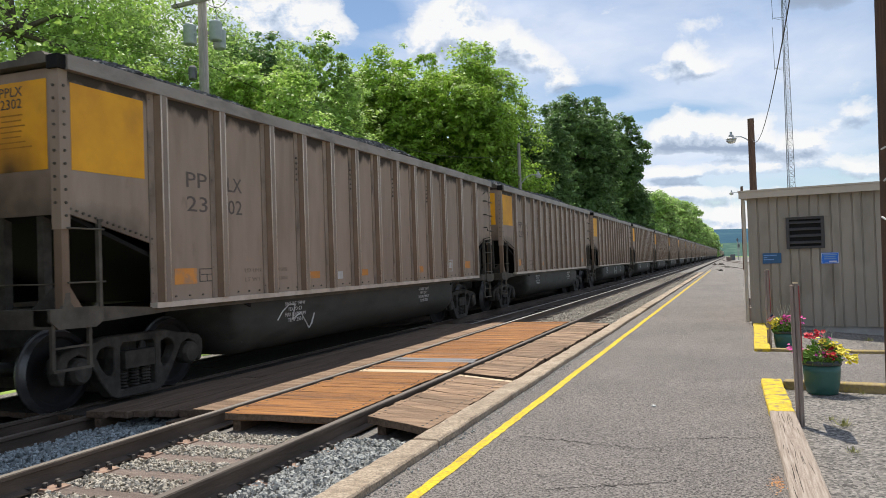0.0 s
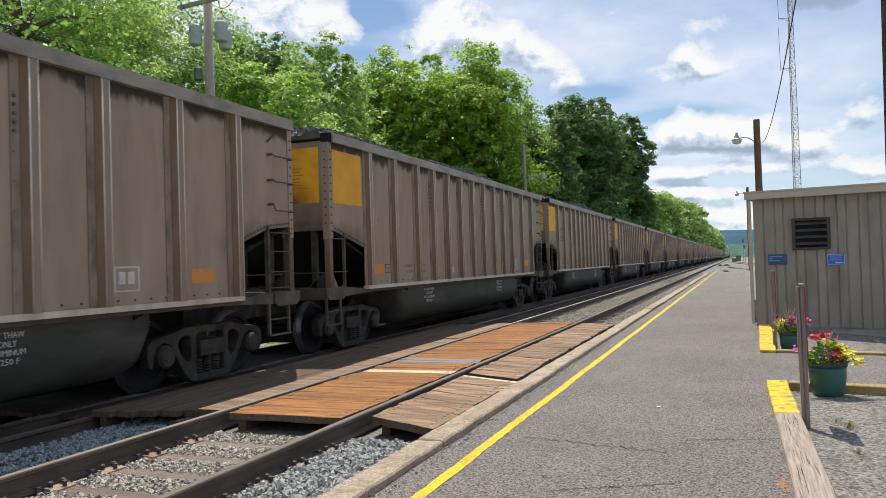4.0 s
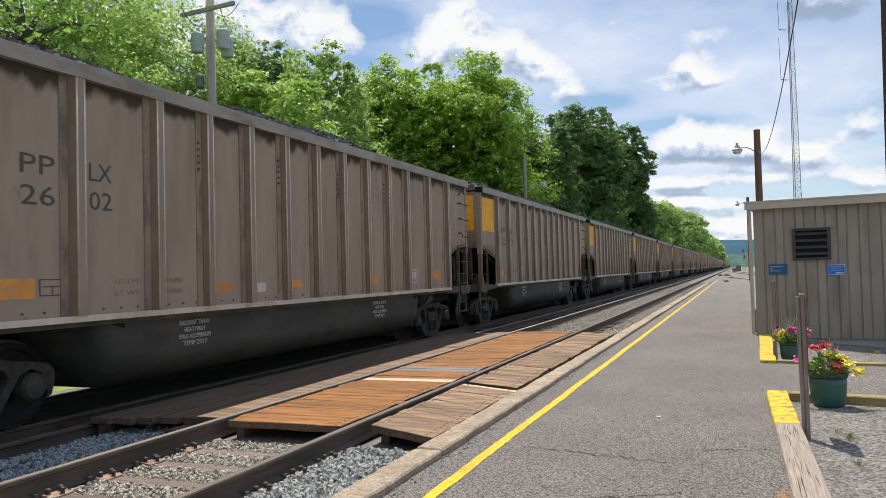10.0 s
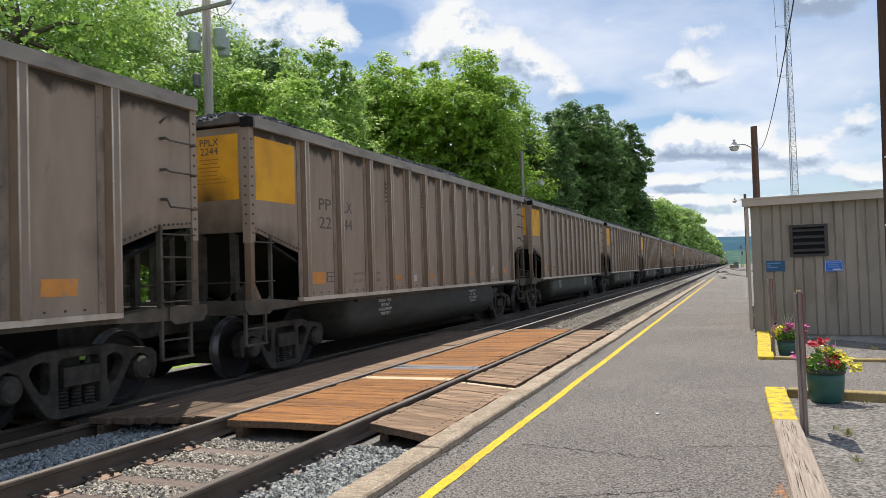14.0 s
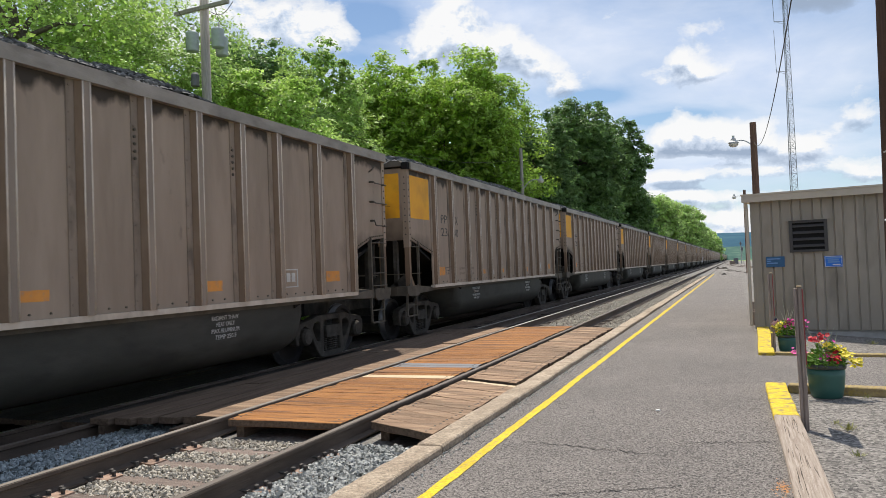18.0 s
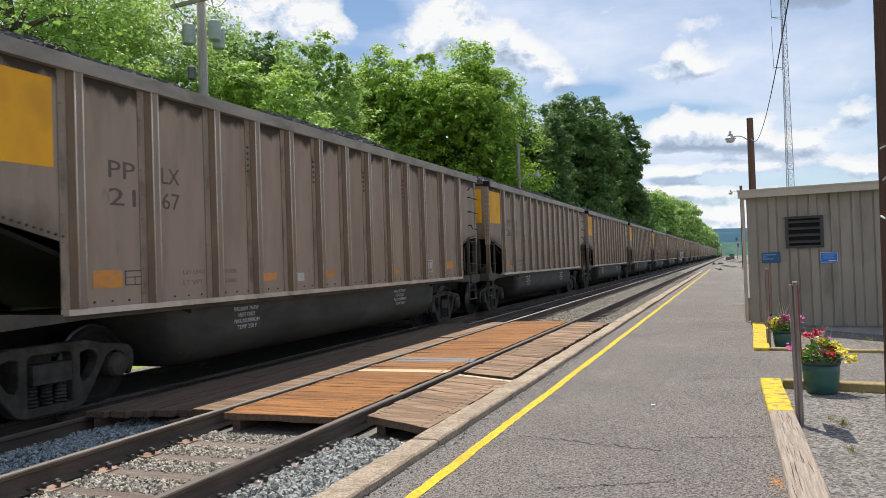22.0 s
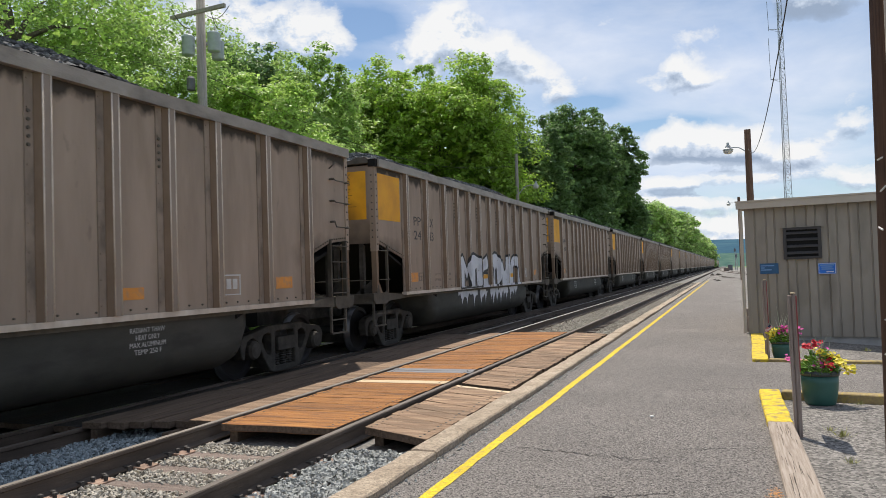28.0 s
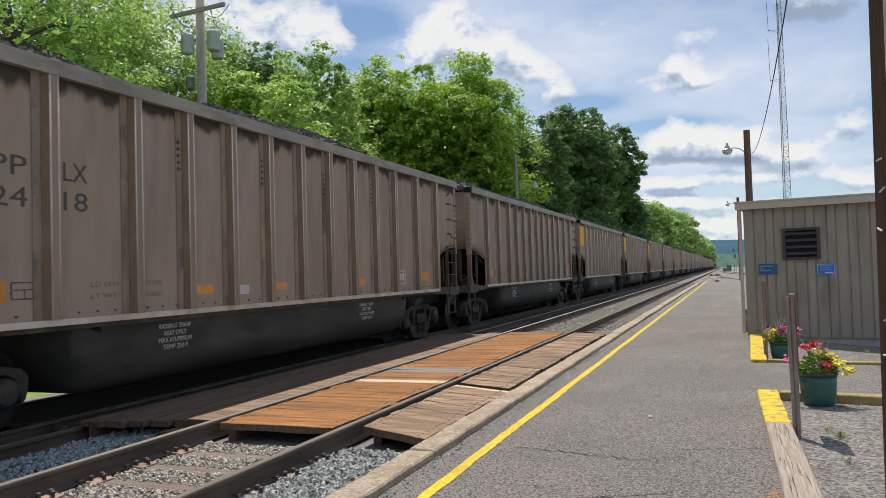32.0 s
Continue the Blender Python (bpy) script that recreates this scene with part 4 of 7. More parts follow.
beam((0.50, 12.72), (4.6, 12.25), 0.14, TZ - 0.01, 0.2, M_TIMBER_YELLOW, "timber edging with worn yellow paint along the path")


# ---- equipment hut ----
def hut():
    th = -9.0
    ob = empty("equipment_hut", "taupe ribbed metal equipment hut with a louvre and two blue signs", "hut", pose(0.36, 17.2, 0, rz=th))
    W, D, z0, z1 = 5.2, 8.5, -0.07, 2.62
    bm = bmesh.new()
    box(bm, 0.012, W - 0.012, 0.012, D, z0, z1)
    part("wall", bm, M_SIDING, ob)
    # raised siding panels with a rib at each joint
    rng = random.Random(2)
    s, i = 0.0, 0
    while s < W - 0.05:
        w = min((0.165, 0.215)[i % 2], W - s)
        bm = bmesh.new()
        d = 0.0 if i % 2 else 0.022
        prism(bm, [(s + 0.004, 0.014), (s + 0.018, -d), (s + w - 0.018, -d), (s + w - 0.004, 0.014)], z0, z1, "z")
        part("siding_panel", bm, M_SIDING, ob)
        s += w
        i += 1
    s, i = 0.0, 0
    while s < D - 0.05:
        w = min((0.165, 0.215)[i % 2], D - s)
        bm = bmesh.new()
        d = 0.0 if i % 2 else 0.022
        prism(bm, [(0.014, s + 0.004), (-d, s + 0.018), (-d, s + w - 0.018), (0.014, s + w - 0.004)], z0, z1, "z")
        part("siding_panel", bm, M_SIDING, ob)
        s += w
        i += 1
    bm = bmesh.new()
    box(bm, -0.03, 0.04, -0.03, 0.04, z0, z1)
    part("corner_trim", bm, M_SIDING, ob, bevel=0.005)
    bm = bmesh.new()
    prism(bm, [(-0.17, 2.575), (-0.14, 2.575), (0.05, 2.60), (D, 2.60), (D + 0.15, 2.60), (D + 0.15, 2.70), (-0.17, 2.712)], -0.17, W + 0.17, "x")
    part("fascia", bm, M_TRIM, ob, "beige metal fascia", bevel=0.008)
    bm = bmesh.new()
    box(bm, -0.185, W + 0.185, -0.185, D + 0.165, 2.713, 2.745)
    part("roof", bm, M_TRIM, ob, "beige roof edge", bevel=0.006)
    bm = bmesh.new()
    box(bm, 0.04, W - 0.05, 0.05, D - 0.05, -0.6, z0 - 0.001)
    part("foundation", bm, M_CONCRETE, ob, "pale concrete foundation")
    bm = bmesh.new()
    rod(bm, (-0.10, -0.03, 2.40), (-0.10, -0.03, 0.0), 0.035, 8)
    rod(bm, (-0.10, -0.03, 2.40), (-0.10, -0.09, 2.58), 0.035, 8)
    part("downspout", bm, M_TRIM, ob, "beige downspout")
    # louvre
    lv = new("louvre")
    lv.parent = ob
    tagged(lv, "dark brown metal louvre")
    a, b, c, d = 0.70, 1.40, 1.50, 2.145
    y = -0.022
    for nm, q in (("frame_side", (a, a + 0.06, y - 0.045, 0.0, c, d)), ("frame_side", (b - 0.06, b, y - 0.045, 0.0, c, d)), ("frame_rail", (a + 0.06, b - 0.06, y - 0.045, 0.0, c, c + 0.05)), ("frame_rail", (a + 0.06, b - 0.06, y - 0.045, 0.0, d - 0.05, d))):
        bm = bmesh.new()
        box(bm, *q)
        part(nm, bm, M_LOUVER, lv, bevel=0.004)
    bm = bmesh.new()
    box(bm, a + 0.05, b - 0.05, y - 0.006, 0.0, c + 0.05, d - 0.05)
    part("backing", bm, M_DARK, lv)
    for k in range(4):
        z = c + 0.10 + k * 0.135
        bm = bmesh.new()
        prism(bm, [(y - 0.04, z), (y - 0.04, z + 0.022), (y - 0.008, z + 0.055), (y - 0.008, z + 0.04)], a + 0.06, b - 0.06, "x")
        part("slat", bm, M_LOUVER, lv)
    bm = bmesh.new()
    box(bm, a - 0.06, b + 0.06, y - 0.06, y, d, d + 0.012)
    part("drip_cap", bm, M_SIDING, lv)
    # signs
    for s0, s1, za, zb, mat, ink, lab in ((0.235, 0.59, 1.215, 1.43, M_SIGN_DARK, M_PALE_INK, "faded dark blue notice"), (1.32, 1.64, 1.185, 1.405, M_SIGN_BLUE, M_WHITE, "bright blue notice with a white border")):
        sg = new("wall_sign")
        sg.parent = ob
        tagged(sg, lab)
        bm = bmesh.new()
        box(bm, s0, s1, y - 0.012, y - 0.002, za, zb)
        part("plate", bm, mat, sg, bevel=0.004)
        n = s1 - s0
        if mat is M_SIGN_BLUE:
            for q in ((s0 + 0.008, s1 - 0.008, za + 0.008, za + 0.016), (s0 + 0.008, s1 - 0.008, zb - 0.016, zb - 0.008), (s0 + 0.008, s0 + 0.016, za + 0.016, zb - 0.016), (s1 - 0.016, s1 - 0.008, za + 0.016, zb - 0.016)):
                bm = bmesh.new()
                box(bm, q[0], q[1], y - 0.015, y - 0.0125, q[2], q[3])
                part("border", bm, M_WHITE, sg)
            lines = ((0.10, 0.9, 0.80, M_PALE_INK), (0.18, 0.8, 0.62, M_PALE_INK), (0.18, 0.85, 0.44, M_PALE_INK), (0.45, 0.88, 0.20, M_WHITE))
        else:
            lines = ((0.06, 0.78, 0.78, M_PALE_INK), (0.06, 0.25, 0.58, M_PALE_INK), (0.06, 0.62, 0.38, M_PALE_INK))
        for u0, u1, v, m in lines:
            bm = bmesh.new()
            zz = za + v * (zb - za)
            box(bm, s0 + u0 * n, s0 + u1 * n, y - 0.0155, y - 0.0125, zz - 0.011, zz + 0.011)
            part("text_bar", bm, m, sg)
    return ob


hut()


def hut_clutter():
    # junction boxes and small pipes along the hut's track side
    for y, z, h in ((18.2, -0.06, 0.30), (21.0, -0.06, 0.16), (23.5, -0.06, 0.22)):
        bm = bmesh.new()
        box(bm, -0.05, 0.05, -0.06, 0.06, 0, h)
        thing("junction_box", bm, M_POST_WOOD, "small weathered box at the foot of the hut", "box", bevel=0.01, at=pose(0.30 + (y - 17) * 0.02, y, z))


hut_clutter()


# ---- posts and flower pots ----
def guard_post(x, y, height, lean, label, seed, board):
    ob = empty("wooden_post", label, "post", pose(x, y, Z_PLAT - 0.05, ry=lean))
    for i, (x0, x1, y0, y1, dz) in enumerate(((-0.040, -0.012, -0.03, 0.03, -0.01), (-0.010, 0.024, -0.035, 0.035, 0.0))):
        bm = bmesh.new()
        box(bm, x0, x1, y0, y1, -0.35, height + dz)
        bmesh.ops.subdivide_edges(bm, edges=[e for e in bm.edges if abs((e.verts[0].co - e.verts[1].co).z) > 0.3], cuts=5)
        rng = random.Random(seed + i)
        for v in bm.verts:
            v.co.x += rng.uniform(-0.003, 0.003)
        part("timber", bm, M_POST_WOOD, ob, bevel=0.006)
    bm = bmesh.new()
    box(bm, 0.025, 0.036, -0.03, board, height * 0.46, height * 0.985)
    part("sign_board", bm, M_POST_RED, ob, "thin faded red board fixed edgewise", bevel=0.003)
    bm = bmesh.new()
    box(bm, -0.012, 0.026, -0.037, 0.037, height, height + 0.012)
    part("cap", bm, M_BOARD_NEW, ob, "pale sawn post top", bevel=0.004)
    return ob


guard_post(0.520, 7.46, 1.27, -0.6, "grey weathered timber post with a faded red board", 1, 0.40)
guard_post(0.520, 13.35, 1.28, -0.5, "grey weathered timber post beside the path", 5, 0.12)


def petals(bm, c, r, rng, n=5):
    """One open flower: a ring of broad petals, slightly cupped, facing up and out."""
    c = Vector(c)
    nrm = Vector((rng.uniform(-0.6, 0.6), rng.uniform(-0.9, 0.2), rng.uniform(0.5, 1))).normalized()
    u = nrm.orthogonal().normalized()
    w = nrm.cross(u)
    mid = bm.verts.new(c - nrm * r * 0.25)
    ring = []
    for i in range(n * 2):
        a = math.pi * i / n
        rr = r * (1.0 if i % 2 else 0.82)
        ring.append(bm.verts.new(c + (u * math.cos(a) + w * math.sin(a)) * rr + nrm * rng.uniform(-0.1, 0.1) * r))
    for i in range(n * 2):
        bm.faces.new((mid, ring[i], ring[(i + 1) % (n * 2)]))


def flower_pot(x, y, r, h, seed, label, flag, spike_h):
    rng = random.Random(seed)
    ob = empty("flower_pot", label, "flower pot", pose(x, y, Z_PLAT - 0.042))
    bm = bmesh.new()
    lathe(bm, [(r * 0.76, 0.0), (r * 0.82, 0.012), (r * 0.93, h * 0.30), (r * 0.99, h * 0.65), (r, h * 0.88), (r * 0.93, h * 0.88), (r * 0.90, h * 0.6)], 36)
    part("pot", bm, M_POT, ob, "glossy dark green plastic pot", smooth=True)
    bm = bmesh.new()
    lathe(bm, [(r * 0.99, h * 0.865), (r * 1.06, h * 0.875), (r * 1.07, h * 0.985), (r * 1.02, h), (r * 0.95, h), (r * 0.93, h * 0.88)], 36)
    part("rim", bm, M_POT_RIM, ob, "dark rolled rim", smooth=True)
    bm = bmesh.new()
    lathe(bm, [(r * 0.94, h * 0.80), (r * 0.94, h * 0.90), (r * 0.5, h * 0.95), (0.02, h * 0.96)], 24)
    part("soil", bm, M_SOIL, ob)
    # foliage mound
    bm = bmesh.new()
    for _ in range(620):
        a, q = rng.uniform(0, 6.283), rng.uniform(0.1, 1.08) ** 0.6
        top = h + 0.20 * (1 - q * q) + 0.05
        c = Vector((math.cos(a) * r * q * 1.05, math.sin(a) * r * q * 1.05, rng.uniform(h * 0.93, top)))
        d = Vector((math.cos(a) + rng.uniform(-0.7, 0.7), math.sin(a) + rng.uniform(-0.7, 0.7), rng.uniform(-0.1, 0.9))).normalized() * rng.uniform(0.018, 0.036)
        s = d.orthogonal().normalized() * d.length * 0.45
        s.rotate(Matrix.Rotation(rng.uniform(0, 6.28), 3, d))
        v = [bm.verts.new(p) for p in (c - d, c + s, c + d, c - s)]
        bm.faces.new(v)
    part("foliage", bm, M_LEAF, ob, "fresh green petunia leaves")
    spec = {
        1: (("red_petal", M_FLOWER_R, [(-0.42, -0.35, 0.26), (-0.15, -0.3, 0.30), (0.42, -0.62, 0.06), (0.30, -0.5, 0.09)], 13, 0.026),
            ("pink_petal", M_FLOWER_P, [(-1.18, -0.25, 0.13), (-1.05, -0.2, 0.09), (0.28, 0.1, 0.22), (0.08, -0.6, 0.07)], 9, 0.025),
            ("yellow_petal", M_FLOWER_Y, [(0.35, -0.3, 0.17), (0.62, -0.2, 0.15), (0.9, -0.2, 0.10), (1.15, -0.15, 0.05), (0.8, -0.5, 0.09), (1.3, 0.0, 0.02), (0.15, -0.2, 0.20)], 13, 0.025)),
        2: (("yellow_petal", M_FLOWER_Y, [(-0.95, -0.3, 0.14), (-0.6, -0.5, 0.16), (-0.75, -0.4, 0.08), (-1.05, -0.2, 0.06), (-0.35, -0.3, 0.19)], 13, 0.025),
            ("pink_petal", M_FLOWER_P, [(0.0, -0.4, 0.22), (0.25, -0.3, 0.2), (0.95, 0.0, 0.22), (1.05, -0.1, 0.15), (0.1, -0.55, 0.14)], 11, 0.027)),
    }[seed]
    for nm, mat, groups, n, size in spec:
        for gx, gy, gz in groups:
            bm = bmesh.new()
            for _ in range(n):
                petals(bm, (gx * r * 1.22 + rng.gauss(0, 0.035), gy * r + rng.gauss(0, 0.035), h + gz + rng.gauss(0, 0.022)), size * rng.uniform(0.7, 1.15), rng)
            part("blossom", bm, mat, ob, nm.replace("_petal", "") + " petunia blooms")
    # upright spike leaves
    for i in range(8):
        bm = bmesh.new()
        a = rng.uniform(0, 6.28)
        base = Vector((rng.uniform(-0.08, 0.08), rng.uniform(-0.05, 0.05), h))
        tip = base + Vector((math.cos(a) * rng.uniform(0.03, 0.22), math.sin(a) * 0.12, spike_h * rng.uniform(0.65, 1.0)))
        mid = base.lerp(tip, 0.5) + Vector((0, 0, 0.03))
        sd = Vector((0.006, 0.003, 0))
        v = [bm.verts.new(p) for p in (base - sd, base + sd, mid + sd * 0.9, mid - sd * 0.9, tip)]
        bm.faces.new((v[0], v[1], v[2], v[3]))
        bm.faces.new((v[3], v[2], v[4]))
        bmesh.ops.solidify(bm, geom=bm.faces[:], thickness=0.002)
        part("blade", bm, M_SPIKE_PLANT, ob, "pale dried blade")
    # a small striped flag on a stick
    fx, fy, fz, ang, length = flag
    bm = bmesh.new()
    rod(bm, (fx * 0.5, fy, h * 0.9), (fx, fy, fz), 0.004, 5)
    part("flag_stick", bm, M_POST_WOOD, ob)
    w = length * 0.055
    for i in range(9):
        bm = bmesh.new()
        box(bm, length * 0.4 if i > 4 else 0, length, -0.002, 0.002, -i * w - w, -i * w)
        st = part("flag_stripe", bm, M_WHITE if i % 2 else M_FLOWER_R, ob, "red and white flag cloth stripe")
        st.matrix_basis = pose(fx, fy, fz, ry=ang)
    bm = bmesh.new()
    box(bm, 0, length * 0.4, -0.002, 0.002, -9 * w, -5 * w)
    st = part("flag_canton", bm, M_FLAG_BLUE, ob, "dark blue flag corner")
    st.matrix_basis = pose(fx, fy, fz, ry=ang)
    return ob


flower_pot(0.862, 9.22, 0.188, 0.362, 1, "dark green pot of red, pink and yellow petunias on gravel", (0.03, 0.06, 0.57, 75, 0.10), 0.46)
flower_pot(0.735, 13.40, 0.160, 0.285, 2, "dark green pot of yellow and pink petunias beside the path", (-0.13, -0.10, 0.52, 131, 0.12), 0.58)


def weeds():
    rng = random.Random(9)
    for wx, wy, n, s in ((0.86, 7.52, 70, 0.07), (0.78, 7.75, 26, 0.05), (0.80, 6.55, 30, 0.05), (1.25, 9.2, 20, 0.05), (1.35, 13.9, 60, 0.08), (2.1, 14.6, 50, 0.07), (1.0, 14.2, 40, 0.06)):
        bm = bmesh.new()
        for _ in range(n):
            a = rng.uniform(0, 6.28)
            b = Vector((math.cos(a), math.sin(a), 0)) * rng.uniform(0, s)
            t = b * 1.8 + Vector((0, 0, rng.uniform(0.4, 1.1) * s))
            sd = Vector((math.sin(a), -math.cos(a), 0)) * 0.004
            v = [bm.verts.new(p) for p in (b - sd, b + sd, t)]
            bm.faces.new(v)
        thing("weed_tuft", bm, M_WEED, "dry yellow-green weed tuft in the gravel", "weed", at=pose(wx, wy, -0.10))


M_WEED = material("dry_weed", [(0.20, 0.22, 0.07), (0.34, 0.34, 0.13), (0.46, 0.43, 0.22)], 9, rough=0.9, island=0.25)
weeds()


# ---- poles, lamps and wires ----
def tube_path(bm, pts, r, n=6):
    """One bent tube through all the points."""
    rings = []
    for i, p in enumerate(pts):
        d = pts[min(i + 1, len(pts) - 1)] - pts[max(i - 1, 0)]
        turn = d.to_track_quat("Z", "Y").to_matrix()
        rings.append([bm.verts.new(p + turn @ Vector((r * math.cos(2 * math.pi * k / n), r * math.sin(2 * math.pi * k / n), 0))) for k in range(n)])
    for a, b in zip(rings, rings[1:]):
        for k in range(n):
            bm.faces.new((a[k], a[(k + 1) % n], b[(k + 1) % n], b[k]))
    bm.faces.new(rings[0][::-1])
    bm.faces.new(rings[-1])


def street_lamp(name, x, y, top, arm, drop, head_w, label, r=0.13, bracket=0.3):
    ob = empty(name, label, "street lamp", pose(x, y, -0.3))
    h = top + 0.3
    bm = bmesh.new()
    rod(bm, (0, 0, 0), (0.0, 0, h), r * 1.15, 14, r * 0.9)
    part("pole", bm, M_POLE if r < 0.12 else M_POLE_BROWN, ob, "weathered wooden pole", smooth=False)
    bm = bmesh.new()
    z = h - drop
    n = 8
    pts = [Vector((arm * i / n, -0.02, z + bracket * math.sin(math.pi / 2 * min(1, i / n * 1.6)))) for i in range(n + 1)]
    tube_path(bm, pts, 0.022 if r > 0.12 else 0.036)
    part("arm", bm, M_GALV if r > 0.12 else M_LAMP, ob, "thin curved steel arm")
    e = pts[-1]
    bm = bmesh.new()
    w = head_w
    lathe(bm, [(w * 0.22, 0.10), (w * 0.28, 0.0), (w * 0.5, -0.06), (w * 0.52, -0.10)], 14, centre=e)
    part("lamp_head", bm, M_LAMP, ob, "pale metal lamp head")
    bm = bmesh.new()
    lathe(bm, [(w * 0.42, -0.10), (w * 0.46, -0.16), (w * 0.3, -0.24), (w * 0.1, -0.26)], 14, centre=e)
    part("globe", bm, M_GLASS, ob, "frosted glass bowl")
    bm = bmesh.new()
    box(bm, e.x - 0.05, e.x + 0.05, e.y - 0.05, e.y + 0.05, e.z + 0.10, e.z + 0.22)
    part("sensor", bm, M_GALV, ob)
    return ob


street_lamp("street_lamp", 0.915, 34, 7.0, -0.78, 1.0, 0.42, "brown wooden lamp pole with a curved steel arm", 0.14)
street_lamp("street_lamp", 1.10, 80, 8.0, -0.95, 0.7, 0.40, "distant wooden lamp pole with a curved arm", 0.14, 0.15)
street_lamp("street_lamp", -12.7, 48, 9.05, 1.25, 2.75, 0.42, "grey wooden lamp pole before the trees", 0.115, 0.65)


def near_pole():
    ob = empty("utility_pole", "brown creosoted utility pole with conduit and staples", "utility pole", pose(0.676, 3.5, -0.5, ry=0.5))
    bm = bmesh.new()
    rod(bm, (0, 0, 0), (0, 0, 9.5), 0.135, 20, 0.11)
    part("pole", bm, M_POLE_BROWN, ob, smooth=True)
    bm = bmesh.new()
    rod(bm, (-0.075, -0.118, 0.3), (-0.072, -0.112, 7.5), 0.022, 8)
    part("ground_wire", bm, M_POST_EDGE, ob, "pale ground wire moulding")
    rng = random.Random(6)
    for i in range(12):
        z = 0.9 + i * 0.13 + rng.uniform(-0.03, 0.03)
        a = rng.uniform(3.3, 4.2)
        bm = bmesh.new()
        rod(bm, (0.134 * math.cos(a), 0.134 * math.sin(a), z), (0.134 * math.cos(a + 0.22), 0.134 * math.sin(a + 0.22), z + rng.uniform(-0.02, 0.02)), 0.004, 5)
        part("staple", bm, M_WHITE, ob, "bright staple and paper scrap")
    return ob


near_pole()


def cable(name, pts, r, label):
    bm = bmesh.new()
    tube_path(bm, [Vector(p) for p in pts], r, 5)
    return thing(name, bm, M_WIRE, label, "cable")


cable("overhead_cable", [(0.92 - 0.24 * (34 - y) / 30, y, 4.25 + 0.0049 * (y - 14) ** 2) for y in [34 - i * 1.27 for i in range(25)]], 0.008, "black sagging service cable to the lamp pole")


def utility_pole():
    x, y = -16.3, 21.0
    ob = empty("utility_pole", "grey wooden utility pole with three transformers and crossarm", "utility pole", pose(x, y, -0.5))
    bm = bmesh.new()
    rod(bm, (0, 0, 0), (0, 0, 12.6), 0.19, 16, 0.14)
    part("pole", bm, M_POLE, ob, smooth=True)
    bm = bmesh.new()
    box(bm, -1.2, 1.2, -0.20, -0.10, -0.06, 0.06)
    arm = part("crossarm", bm, M_POLE, ob, "grey wooden crossarm", bevel=0.01)
    arm.matrix_basis = pose(0.0, 0, 10.95, rz=-6)
    bm = bmesh.new()
    box(bm, -1.2, 1.2, -0.20, -0.10, -0.06, 0.06)
    arm = part("crossarm", bm, M_POLE, ob, "grey wooden crossarm", bevel=0.01)
    arm.matrix_basis = pose(0.0, 0, 11.65, rz=-6)
    for dx, dy, z in ((-0.33, -0.25, 9.50), (0.39, 0.17, 9.64), (0.21, 0.61, 9.50)):
        tr = new("transformer")
        tr.parent = ob
        tr.location = (dx, dy, z)
        tr.scale = (0.88, 0.88, 0.86)
        tagged(tr, "grey steel transformer can")
        bm = bmesh.new()
        lathe(bm, [(0.22, 0.0), (0.24, 0.03), (0.24, 0.66), (0.25, 0.68), (0.25, 0.72), (0.16, 0.78)], 20)
        part("tank", bm, M_GALV, tr, smooth=True)
        bm = bmesh.new()
        lathe(bm, [(0.03, 0.75), (0.05, 0.80), (0.03, 0.84), (0.05, 0.88), (0.03, 0.92), (0.02, 1.0)], 10, centre=(0.06, 0, 0))
        part("bushing", bm, M_LAMP, tr)
        bm = bmesh.new()
        box(bm, -dx * 0.9 if dx < 0 else -dx, 0.0, -0.04, 0.04, 0.3, 0.42)
        part("bracket", bm, M_GALV, tr)
    bm = bmesh.new()
    lathe(bm, [(0.10, 0), (0.14, 0.03), (0.14, 0.40), (0.08, 0.48)], 14, centre=(-0.36, -0.12, 8.34))
    part("meter_can", bm, M_TOWER, ob, "small dark steel can")
    for a, b, s in (((-0.5, 0.1, 10.5), (-0.9, -0.45, 11.1), 0.2), ((0.42, -0.3, 10.7), (0.8, 0.4, 11.2), 0.25), ((0.5, 0.3, 10.4), (0.3, 0.1, 11.0), 0.15)):
        bm = bmesh.new()
        a, b = Vector(a), Vector(b)
        tube_path(bm, [a.lerp(b, i / 8) + Vector((0.25 * s, 0, -s * math.sin(math.pi * i / 8))) for i in range(9)], 0.012, 5)
        part("jumper_wire", bm, M_WIRE, ob)


utility_pole()
P1, P2 = Vector((-16.3, 21.0, 8.4)), Vector((-12.7, 48.0, 8.3))
cable("overhead_cable", [P1.lerp(P2, i / 20) - Vector((0, 0, 1.3 * math.sin(math.pi * i / 20))) for i in range(21)], 0.010, "thin dark wire between the poles")
cable("overhead_cable", [P1.lerp(Vector((-19, -6, 8.6)), i / 16) - Vector((0, 0, 0.9 * math.sin(math.pi * i / 16))) for i in range(17)], 0.006, "thin dark wire running from the pole")


